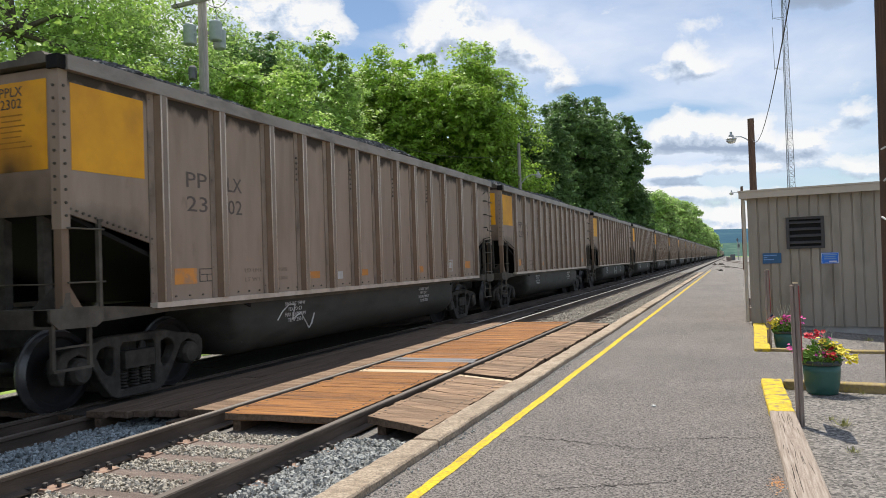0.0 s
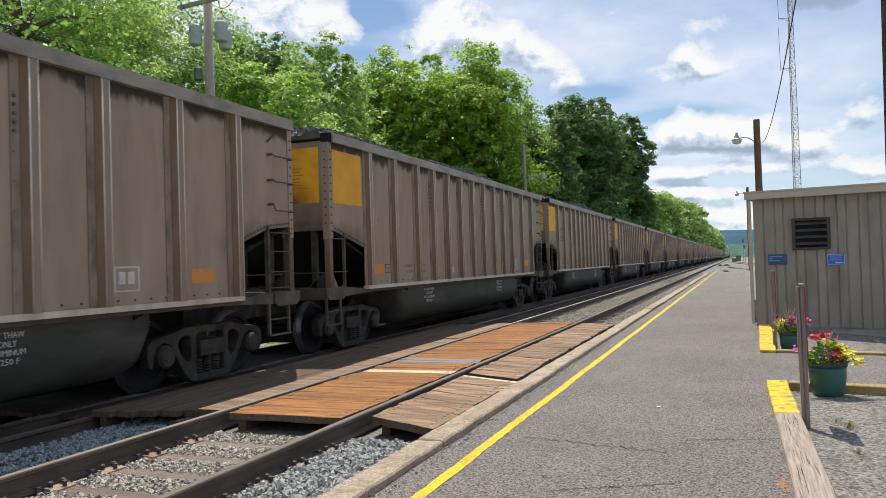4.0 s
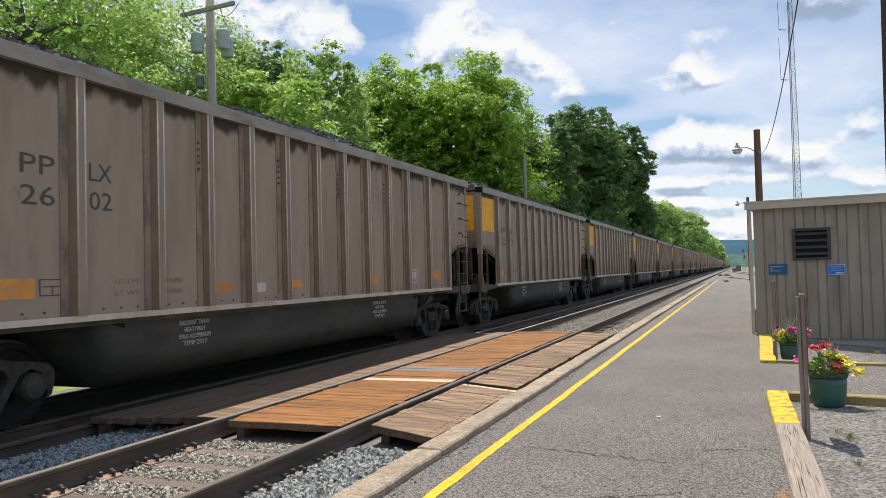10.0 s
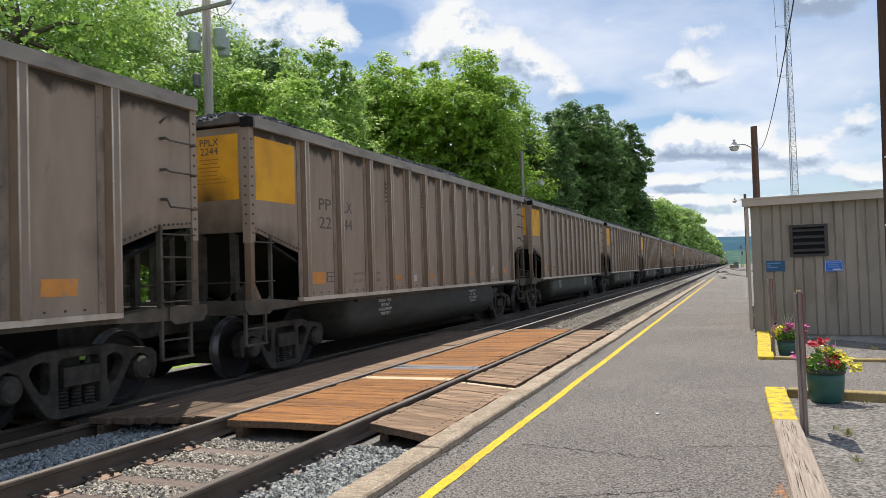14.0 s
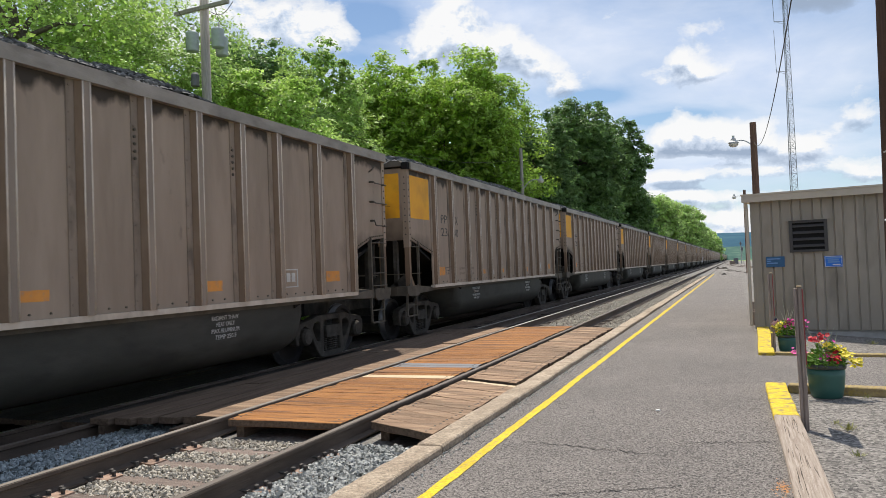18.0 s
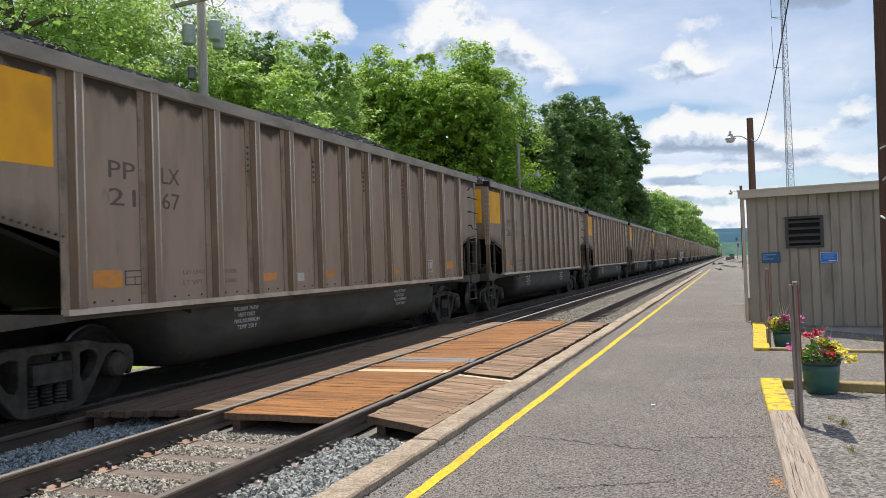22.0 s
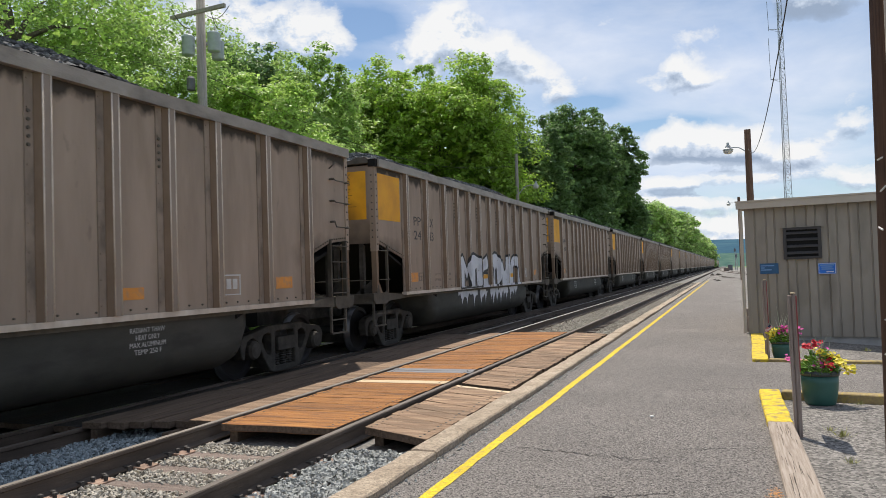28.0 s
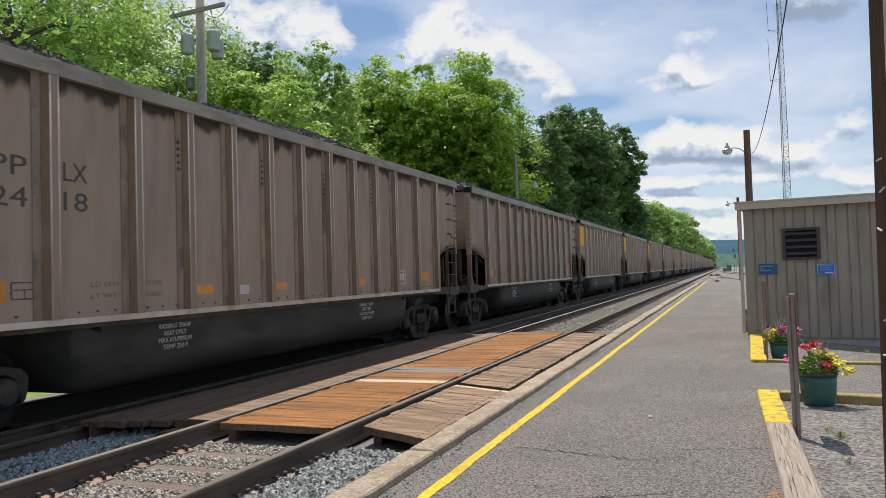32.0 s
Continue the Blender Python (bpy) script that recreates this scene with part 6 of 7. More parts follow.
def build_car():
    spin = []
    car = empty("coal_car", LABEL_CAR, "railway car", pose(TRAIN_X, 0, TRAIN_Z), "cars of the coal train")
    for side in (-1, 1):
        bm = bmesh.new()
        prism(bm, side_outline(), side * (HALF - 0.03), side * HALF, "x")
        # far sheet and legs go dark: shade of the end bays in their colour
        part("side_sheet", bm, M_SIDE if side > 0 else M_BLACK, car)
        bm = bmesh.new()
        c0, c1 = sorted((side * (HALF - 0.07), side * (HALF + 0.085)))
        box(bm, c0, c1, 0.02, CAR_LEN, Z_TOP - 0.16, Z_TOP)
        part("top_chord", bm, M_CHORD, car, "worn pale alloy rim", bevel=0.012)
        bm = bmesh.new()
        c0, c1 = sorted((side * (HALF - 0.05), side * (HALF + 0.06)))
        box(bm, c0, c1, 1.28, 13.64, Z_SIDE - 0.06, Z_SIDE + 0.005)
        part("side_sill", bm, M_POST_EDGE, car, "bare alloy sill", bevel=0.008)
        bm = bmesh.new()
        c0, c1 = sorted((side * (HALF - 0.25), side * (HALF - 0.02)))
        prism(bm, [(-0.18, 1.02), (0.5, 1.02), (1.6, 1.06), (13.4, 1.06), (14.4, 1.02), (CAR_LEN + 0.18, 1.02), (CAR_LEN + 0.18, 1.19), (14.2, 1.19), (13.5, 1.115), (1.5, 1.115), (0.5, 1.19), (-0.18, 1.19)], c0, c1, "x")
        part("underframe_rail", bm, M_FRAME, car, "grimy steel underframe", bevel=0.01)
        # corner posts with bolt heads
        for y, o in ((0.0, 1), (CAR_LEN, -1)):
            bm = bmesh.new()
            c0, c1 = sorted((side * (HALF - 0.115), side * (HALF + 0.015)))
            y0, y1 = sorted((y - o * 0.045, y + o * 0.07))
            box(bm, c0, c1, y0, y1, 2.02, Z_TOP - 0.15)
            p = part("corner_post", bm, M_BODY, car, bevel=0.01)
            bm = bmesh.new()
            c0, c1 = sorted((side * (HALF - 0.10), side * (HALF + 0.005)))
            y0, y1 = sorted((y - o * 0.04, y + o * 0.055))
            prism(bm, [(y0, 1.06), (y0, 2.02), (y1, 2.02), (y1, 1.42), (y1 + o * 0.16 if o > 0 else y1, 1.19), (y1 + o * 0.16 if o > 0 else y1, 1.06)], c0, c1, "x")
            part("corner_leg", bm, M_WEB if side > 0 else M_TRUCK, car, "sooty lower corner post", bevel=0.008)
            if side > 0:
                bm = bmesh.new()
                c0, c1 = HALF - 0.03, HALF + 0.008
                rim = [(-0.20, 1.195), (-0.20, 1.07), (-0.10, 0.985), (0.40, 0.975), (0.50, 1.04), (0.50, 1.195), (0.43, 1.195), (0.43, 1.235), (0.40, 1.20), (0.11, 1.20), (0.06, 1.25), (0.056, 1.36), (0.0, 1.36), (-0.05, 1.195)]
                prism(bm, [(y + o * a, b) for a, b in rim], c0, c1, "x")
                part("corner_bracket", bm, M_FRAME, car, "grimy steel corner bracket", bevel=0.006)
            bm = bmesh.new()
            for i in range(11):
                z = 2.16 + i * 0.136
                rod(bm, (side * (HALF + 0.012), y + o * 0.015, z), (side * (HALF + 0.028), y + o * 0.015, z), 0.016, 6)
                if i > 0:
                    rod(bm, (side * (HALF - 0.055), y - o * 0.04, z), (side * (HALF - 0.055), y - o * 0.06, z), 0.016, 6)
            if side > 0:
                tagged(part("bolt_row", bm, M_FRAME, car), kind="stuff")
    # bolts along the raised lower edges of the near side
    bm = bmesh.new()
    for i in range(15):
        y = 0.08 + i * 0.085
        z = 2.20 - 0.32 * y / 1.30 + 0.055
        rod(bm, (HALF - 0.002, y, z), (HALF + 0.016, y, z), 0.015, 6)
    tagged(part("bolt_row", bm, M_FRAME, car), kind="stuff")
    bm = bmesh.new()
    for i in range(16):
        y = 13.66 + i * 0.08
        z = (1.90 + 0.23 * (y - 13.62) / 0.68 if y < 14.3 else 2.13 + 0.06 * (y - 14.3) / 0.65) + 0.055
        rod(bm, (HALF - 0.002, y, z), (HALF + 0.016, y, z), 0.015, 6)
    tagged(part("bolt_row", bm, M_FRAME, car), kind="stuff")
    bm = bmesh.new()
    for i in range(48):
        y = 1.42 + i * 0.255
        if not any(p - 0.3 < y < p + 0.02 for p in POST_Y):
            rod(bm, (HALF - 0.002, y, 1.235), (HALF + 0.014, y, 1.235), 0.013, 6)
    tagged(part("bolt_row", bm, M_FRAME, car), kind="stuff")
    # posts on the side that faces the platform
    post_me = strip_me = bolts_me = None
    for i, y in enumerate(POST_Y):
        if post_me is None:
            bm = bmesh.new()
            z0, z1 = Z_SIDE + 0.005, Z_TOP - 0.158
            prism(bm, [(HALF - 0.005, -0.185), (HALF + 0.02, -0.185), (HALF + 0.075, -0.13), (HALF + 0.075, -0.012), (HALF - 0.005, 0.0)][::1], z0, z1, "z")
            post_me = finish(bm, "side_post", M_BODY)
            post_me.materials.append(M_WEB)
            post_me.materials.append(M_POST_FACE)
            # faces towards -y take the dark web colour, fronts a slightly darker taupe
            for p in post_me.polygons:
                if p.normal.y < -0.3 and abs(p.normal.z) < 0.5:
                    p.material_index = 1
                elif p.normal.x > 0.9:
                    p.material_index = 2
            bm = bmesh.new()
            # pale beads carry the highlight of the rolled post edges in their colour
            for y_bead in (-0.122, -0.020):
                rod(bm, (HALF + 0.072, y_bead, z0), (HALF + 0.072, y_bead, z1), 0.010, 8)
            strip_me = finish(bm, "post_edge", M_POST_EDGE, smooth=True)
            bm = bmesh.new()
            box(bm, HALF - 0.004, HALF + 0.012, -0.29, -0.185, z0, z1)
            for k in range(9):
                z = z0 + 0.12 + k * 0.29
                rod(bm, (HALF + 0.008, -0.255, z), (HALF + 0.022, -0.255, z), 0.014, 6)
            bolts_me = finish(bm, "post_flange", M_FLANGE)
            bm = bmesh.new()
            for k in range(5):
                z = 2.95 + k * 0.085
                rod(bm, (HALF + 0.008, -0.25, z), (HALF + 0.028, -0.25, z), 0.020, 6)
            dots_me = finish(bm, "bolt_group", M_FRAME)
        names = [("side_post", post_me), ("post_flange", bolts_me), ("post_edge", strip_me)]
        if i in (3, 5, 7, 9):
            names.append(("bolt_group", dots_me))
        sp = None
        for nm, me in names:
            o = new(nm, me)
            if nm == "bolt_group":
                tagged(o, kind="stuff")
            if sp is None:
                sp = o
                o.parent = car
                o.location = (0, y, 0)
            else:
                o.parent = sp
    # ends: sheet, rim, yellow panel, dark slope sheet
    for y, o, nm in ((0.0, 1, "front"), (CAR_LEN, -1, "rear")):
        bm = bmesh.new()
        y0, y1 = sorted((y, y + o * 0.03))
        box(bm, -HALF + 0.05, HALF - 0.05, y0, y1, 2.18, Z_TOP - 0.12)
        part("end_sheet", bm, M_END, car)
        bm = bmesh.new()
        y0, y1 = sorted((y - o * 0.092, y + o * 0.10))
        prism(bm, [(-HALF + 0.068, Z_TOP - 0.09), (HALF - 0.104, Z_TOP - 0.09), (HALF - 0.104, Z_TOP - 0.01), (HALF - 0.15, Z_TOP + 0.035), (HALF - 0.34, Z_TOP + 0.04), (HALF - 0.50, Z_TOP - 0.02),
                   (-HALF + 0.50, Z_TOP - 0.02), (-HALF + 0.34, Z_TOP + 0.04), (-HALF + 0.12, Z_TOP + 0.035), (-HALF + 0.068, Z_TOP - 0.01)], y0, y1, "y")
        part("end_chord", bm, M_FRAME, car, "dark grimy end rim", bevel=0.008)
        bm = bmesh.new()
        a = [(y + o * 0.03, 2.22), (y + o * 0.03, 2.17), (y + o * 3.3, 1.0), (y + o * 3.3, 1.06)]
        prism(bm, a, -HALF + 0.04, HALF - 0.04, "x")
        part("slope_sheet", bm, M_BLACK, car, "plain black slope sheet")
        bm = bmesh.new()
        y0, y1 = sorted((y - o * 0.18, y + o * 0.25))
        box(bm, -HALF + 0.02, HALF - 0.02, y0, y1, 0.99, 1.185)
        part("end_sill", bm, M_FRAME, car, "grimy steel end sill", bevel=0.015)
        bm = bmesh.new()
        y0, y1 = sorted((y - o * 0.62, y + o * 1.6))
        box(bm, -0.17, 0.17, y0, y1, 0.72, 1.0)
        part("draft_gear", bm, M_TRUCK, car, bevel=0.02)
        bm = bmesh.new()
        y0, y1 = sorted((y - o * 0.62, y - o * 0.40))
        box(bm, -0.13, 0.13, y0, y1, 0.70, 1.03)
        part("coupler", bm, M_TRUCK, car, bevel=0.04)
        for x in (-0.9, -0.35, 0.55, 1.12):
            bm = bmesh.new()
            c0, c1 = x, x + 0.09
            y0, y1 = sorted((y + o * 0.02, y + o * 0.12))
            box(bm, c0, c1, y0, y1, 1.18, 2.22)
            part("end_post", bm, M_TRUCK, car)
        bm = bmesh.new()
        prism(bm, [(1.0, 1.18), (1.45, 1.18), (1.45, 1.5)], y + o * 0.02, y + o * 0.05, "y")
        part("gusset", bm, M_TRUCK, car)
        bm = bmesh.new()
        rod(bm, (0.2, y + o * 0.0, 1.45), (1.45, y + o * 0.0, 1.45), 0.011, 6)
        rod(bm, (-1.45, y + o * 0.0, 1.45), (-0.3, y + o * 0.0, 1.45), 0.011, 6)
        part("handrail", bm, M_FRAME, car)
    # black block stands in for the shade in the rim's open corner
    bm = bmesh.new()
    box(bm, HALF - 0.10, HALF + 0.055, -0.088, 0.018, Z_TOP - 0.155, Z_TOP - 0.012)
    part("corner_cap", bm, M_BLACK, car, "black block for the shaded hollow at the rim's corner", bevel=0.006)
    # bulkhead: closes the body behind the truck bays
    bm = bmesh.new()
    box(bm, -1.38, 1.38, 3.18, 3.22, 0.5, 1.12)
    part("bulkhead", bm, M_TUB, car)
    bm = bmesh.new()
    box(bm, -1.38, 1.38, 11.72, 11.76, 0.5, 1.12)
    part("bulkhead", bm, M_TUB, car)
    # belly tub
    bm = bmesh.new()
    prof = [(-1.46, 1.13), (-1.46, 0.72)] + [(-1.46 + 0.42 * (1 - math.cos(a)), 0.72 - 0.42 * math.sin(a)) for a in [i * math.pi / 16 for i in range(1, 9)]]
    prof = prof + [(-x, z) for x, z in prof[::-1]]
    ends = [(2.95, 0.55), (3.12, 0.93), (3.35, 1.0), (11.55, 1.0), (11.80, 0.93), (11.98, 0.55)]
    rings = []
    for y, k in ends:
        rings.append([bm.verts.new((x * (0.9 + 0.1 * k), y, 1.13 - (1.13 - z) * k)) for x, z in prof])
    for a, b in zip(rings, rings[1:]):
        for i in range(len(prof) - 1):
            bm.faces.new((a[i], a[i + 1], b[i + 1], b[i]))
    bm.faces.new(rings[0])
    bm.faces.new(rings[-1][::-1])
    part("belly_tub", bm, M_TUB, car, "grimy dark grey belly tub", smooth=True)
    # floor over the trucks and centre sill
    bm = bmesh.new()
    box(bm, -0.25, 0.25, 1.0, 13.95, 0.72, 1.12)
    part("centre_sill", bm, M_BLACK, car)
    # coal
    rng = random.Random(21)
    bm = bmesh.new()
    nx, ny = 14, 70
    grid = []
    for j in range(ny + 1):
        y = 0.12 + (CAR_LEN - 0.24) * j / ny
        row = []
        for i in range(nx + 1):
            x = -1.44 + 2.88 * i / nx
            h = heap(x, y) + rng.uniform(-0.02, 0.03)
            row.append(bm.verts.new((x + rng.uniform(-0.04, 0.04), y + rng.uniform(-0.04, 0.04), h)))
        grid.append(row)
    for a, b in zip(grid, grid[1:]):
        for i in range(nx):
            bm.faces.new((a[i], a[i + 1], b[i + 1], b[i]))
    # loose lumps over the heap
    for _ in range(5200):
        x, y = rng.uniform(-0.1, 1.46), rng.uniform(0.2, CAR_LEN - 0.2)
        c = Vector((x, y, heap(x, y) + 0.01))
        r = rng.uniform(0.018, 0.042)
        v = [bm.verts.new(c + Vector(d) * r * rng.uniform(0.7, 1.3)) for d in ((1, 0.2, 0.1), (-0.3, 0.9, 0), (-0.6, -0.8, 0.1), (0.1, 0, 0.9), (0, 0.1, -0.8))]
        for i, j in ((0, 1), (1, 2), (2, 0)):
            bm.faces.new((v[i], v[j], v[3]))
            bm.faces.new((v[j], v[i], v[4]))
    part("coal_load", bm, M_COAL, car, "heaped black coal")
    # ladders, grab irons and steps on the platform side
    xs = HALF + 0.01
    lad = new("ladder")
    lad.parent = car
    bm = bmesh.new()
    box(bm, xs - 0.04, xs + 0.01, 0.44, 0.482, 1.19, 2.14)
    part("stile", bm, M_FRAME, lad)
    for z in (2.03, 1.46):
        bm = bmesh.new()
        rod(bm, (xs + 0.03, 0.0, z), (xs + 0.03, 0.50, z), 0.011, 6)
        part("rung", bm, M_FRAME, lad)
    lad = new("ladder")
    lad.parent = car
    for y in (14.30, 14.85):
        bm = bmesh.new()
        box(bm, xs - 0.05, xs + 0.02, y - 0.022, y + 0.022, 1.19, 2.18)
        part("stile", bm, M_FRAME, lad)
    for z in (2.08, 1.80, 1.50, 1.26):
        bm = bmesh.new()
        rod(bm, (xs + 0.045, 14.28, z), (xs + 0.045, 14.88, z), 0.011, 6)
        part("rung", bm, M_FRAME, lad)
    for k, z in enumerate((3.48, 3.22, 2.84, 2.48)):
        bm = bmesh.new()
        y0 = 14.33
        if k == 0:
            rod(bm, (xs, y0, z - 0.05), (xs + 0.07, y0, z), 0.014, 6)
            rod(bm, (xs + 0.07, y0, z), (xs + 0.07, y0 + 0.10, z + 0.06), 0.012, 6)
        else:
            drop = 0.07 if k == 3 else 0.0
            rod(bm, (xs, y0, z + 0.02), (xs + 0.09, y0, z + 0.02), 0.02, 6)
            rod(bm, (xs + 0.09, y0, z + 0.02), (xs + 0.09, y0 + 0.06, z - drop), 0.012, 6)
            rod(bm, (xs + 0.09, y0 + 0.06, z - drop), (xs + 0.09, 14.88, z - drop), 0.011, 6)
            rod(bm, (xs, 14.88, z - drop), (xs + 0.09, 14.88, z - drop), 0.014, 6)
        part("grab_iron", bm, M_FRAME, car)
    for y0, y1 in ((-0.15, 0.33), (14.34, 14.86)):
        bm = bmesh.new()
        for y in (y0, y1):
            box(bm, xs - 0.06, xs - 0.02, y - 0.02, y + 0.02, 0.55, 1.05)
        box(bm, xs - 0.065, xs + 0.0, y0 - 0.02, y1 + 0.02, 0.545, 0.57)
        box(bm, xs - 0.055, xs - 0.02, y0, y1, 0.78, 0.80)
        part("step", bm, M_FRAME, car, "grimy steel sill step")
    build_truck(car, 1.47, spin)
    build_truck(car, 13.48, spin)
    # paint
    mark("yellow_panel", car, 0.115, 1.18, 2.65, 3.575, M_YELLOW, "faded yellow paint panel")
    bm = bmesh.new()
    box(bm, 0.32, 1.32, -0.004, 0.01, 2.66, 3.62)
    part("yellow_panel", bm, M_YELLOW_END, car, "faded yellow end panel with a soot smudge")
    rngs = random.Random(4)
    for i in range(7):
        w = rngs.uniform(0.25, 0.62)
        bm = bmesh.new()
        box(bm, 0.81 - w / 2, 0.81 + w / 2, -0.0065, 0.0, 3.26 - i * 0.058, 3.275 - i * 0.058)
        part("stencil_line", bm, M_SOOT, car, "small worn stencilled line")
    mark("stencil", car, 11.31, 11.70, 1.335, 1.35, M_WHITE_STENCIL)
    bm = bmesh.new()
    for a in ((11.31, 11.335, 1.335, 1.62), (11.675, 11.70, 1.335, 1.62), (11.335, 11.675, 1.60, 1.62), (11.38, 11.48, 1.42, 1.56), (11.52, 11.62, 1.42, 1.56)):
        box(bm, HALF - 0.01, HALF + 0.005, *a)
    part("stencil", bm, M_WHITE_STENCIL, car, "white framed stencil box")
    mark("data_plate", car, 5.74, 6.02, 1.325, 1.455, M_WHITE_STENCIL, "small white data plate")
    for y0, y1, z0, z1 in ((1.66, 2.08, 1.38, 1.58), (4.80, 5.22, 1.36, 1.475), (6.60, 7.02, 1.36, 1.475), (9.40, 9.80, 1.35, 1.49), (12.60, 13.06, 1.39, 1.57)):
        mark("orange_stripe", car, y0, y1, z0, z1, M_ORANGE, "faded orange reflector stripe")
    for i in range(4):
        w = (0.46, 0.30, 0.55, 0.40)[i]
        for y, nm in ((4.50, "thaw_line"), (9.92, "stencil_line")):
            bm = bmesh.new()
            box(bm, 1.455, 1.4635, y - w / 2, y + w / 2, 0.985 - i * 0.085 - 0.011, 0.985 - i * 0.085 + 0.011)
            part(nm, bm, M_WHITE_STENCIL, car, "worn white stencilled line")
    for a in ((2.90, 3.30, 1.50), (3.88, 4.22, 1.50), (2.90, 3.25, 1.37), (3.93, 4.22, 1.37)):
        bm = bmesh.new()
        box(bm, HALF - 0.01, HALF + 0.003, a[0], a[1], a[2], a[2] + 0.055)
        part("load_line", bm, M_BODY_DARK, car, "faint worn stencilled line")
    return car, spin


CAR0, SPIN0 = build_car()
CARS = {0: CAR0}
N_NEAR, N_CARS = 31, 58


def joined_copy(car):
    """The same car for the far end of the train, its small pieces joined by material."""
    far = empty("coal_car", LABEL_CAR, "railway car", pose(TRAIN_X, 0, TRAIN_Z), "cars of the coal train")
    keep = {"coal_load", "belly_tub", "yellow_panel"}
    groups = {}
    bpy.context.view_layer.update()
    for o in car.children_recursive:
        if o.type == "MESH":
            groups.setdefault(o.name.split(".")[0] if o.name.split(".")[0] in keep else o.data.materials[0].name, []).append(o)
    names = {"dusty_taupe_car_paint": "body", "worn_alloy_chord": "top_chord", "bare_alloy_edge": "post_edge", "grimy_frame_paint": "underframe", "black_slope_sheet": "slope_sheet",
             "grimy_cast_iron": "truck", "dark_wheel_steel": "wheelset", "faded_orange_stripe": "orange_stripe", "faded_white_stencil": "stencil", "faint_stencil_paint": "stencil", "soot_stain": "stencil", "grimy_dark_tub": "bulkhead", "sooty_taupe_car_paint": "side_sheet", "sooty_end_paint": "end_sheet", "coal_dusted_post_web": "corner_leg"}
    inv = car.matrix_world.inverted()
    for key, obs in groups.items():
        bm = bmesh.new()
        for o in obs:
            n0 = len(bm.verts)
            bm.from_mesh(o.data)
            bm.verts.ensure_lookup_table()
            m = inv @ o.matrix_world
            for v in bm.verts[n0:]:
                v.co = m @ v.co
        tagged(part(names.get(key, key), bm, list(obs[0].data.materials), far), kind="stuff" if len(obs) > 1 else "")
    return far


for k in range(-1, N_NEAR):
    if k:
        CARS[k] = copy_thing(CAR0, pose(TRAIN_X, k * CAR_PITCH, TRAIN_Z))
CAR_FAR = joined_copy(CAR0)
CARS[N_NEAR] = CAR_FAR
for k in range(N_NEAR + 1, N_CARS):
    CARS[k] = copy_thing(CAR_FAR, pose(TRAIN_X, k * CAR_PITCH, TRAIN_Z))

# reporting marks that can be read, car by car
NUMBERS = {0: "2302", 1: "2327", 2: "2162", 3: "2275", 5: "2166", 6: "2439", 7: "2211", 8: "2040", 9: "2602", 10: "2222", 11: "2535", 12: "2174", 13: "2244", 15: "2293",
           16: "2065", 17: "2300", 18: "2566", 19: "2103", 20: "2167", 21: "2609", 22: "2260", 23: "2126", 25: "2591", 26: "2443", 27: "2405", 28: "2583", 29: "2418"}
SIDE = Matrix(((0, 0, 1, 0), (1, 0, 0, 0), (0, 1, 0, 0), (0, 0, 0, 1)))
END = Matrix(((1, 0, 0, 0), (0, 0, -1, 0), (0, 1, 0, 0), (0, 0, 0, 1)))
LETTERS = {}


def lettering(body, size, mat, parent, where, turn, width=None, label=""):
    """Text whose lower left corner is at where, fitted to a width."""
    key = (body, size, mat.name)
    if key not in LETTERS:
        me = text_mesh(body, size)
        me.materials.append(mat)
        LETTERS[key] = me
    me = LETTERS[key]
    ob = new("lettering", me)
    ob.parent = parent
    xs = [v.co.x for v in me.vertices]
    k = width / (max(xs) - min(xs)) if width else 1.0
    ob.matrix_basis = Matrix.Translation(where) @ turn @ Matrix.Diagonal((k, 1, 1, 1)) @ Matrix.Translation((-min(xs), 0, 0))
    if label:
        tagged(ob, label)
    return ob


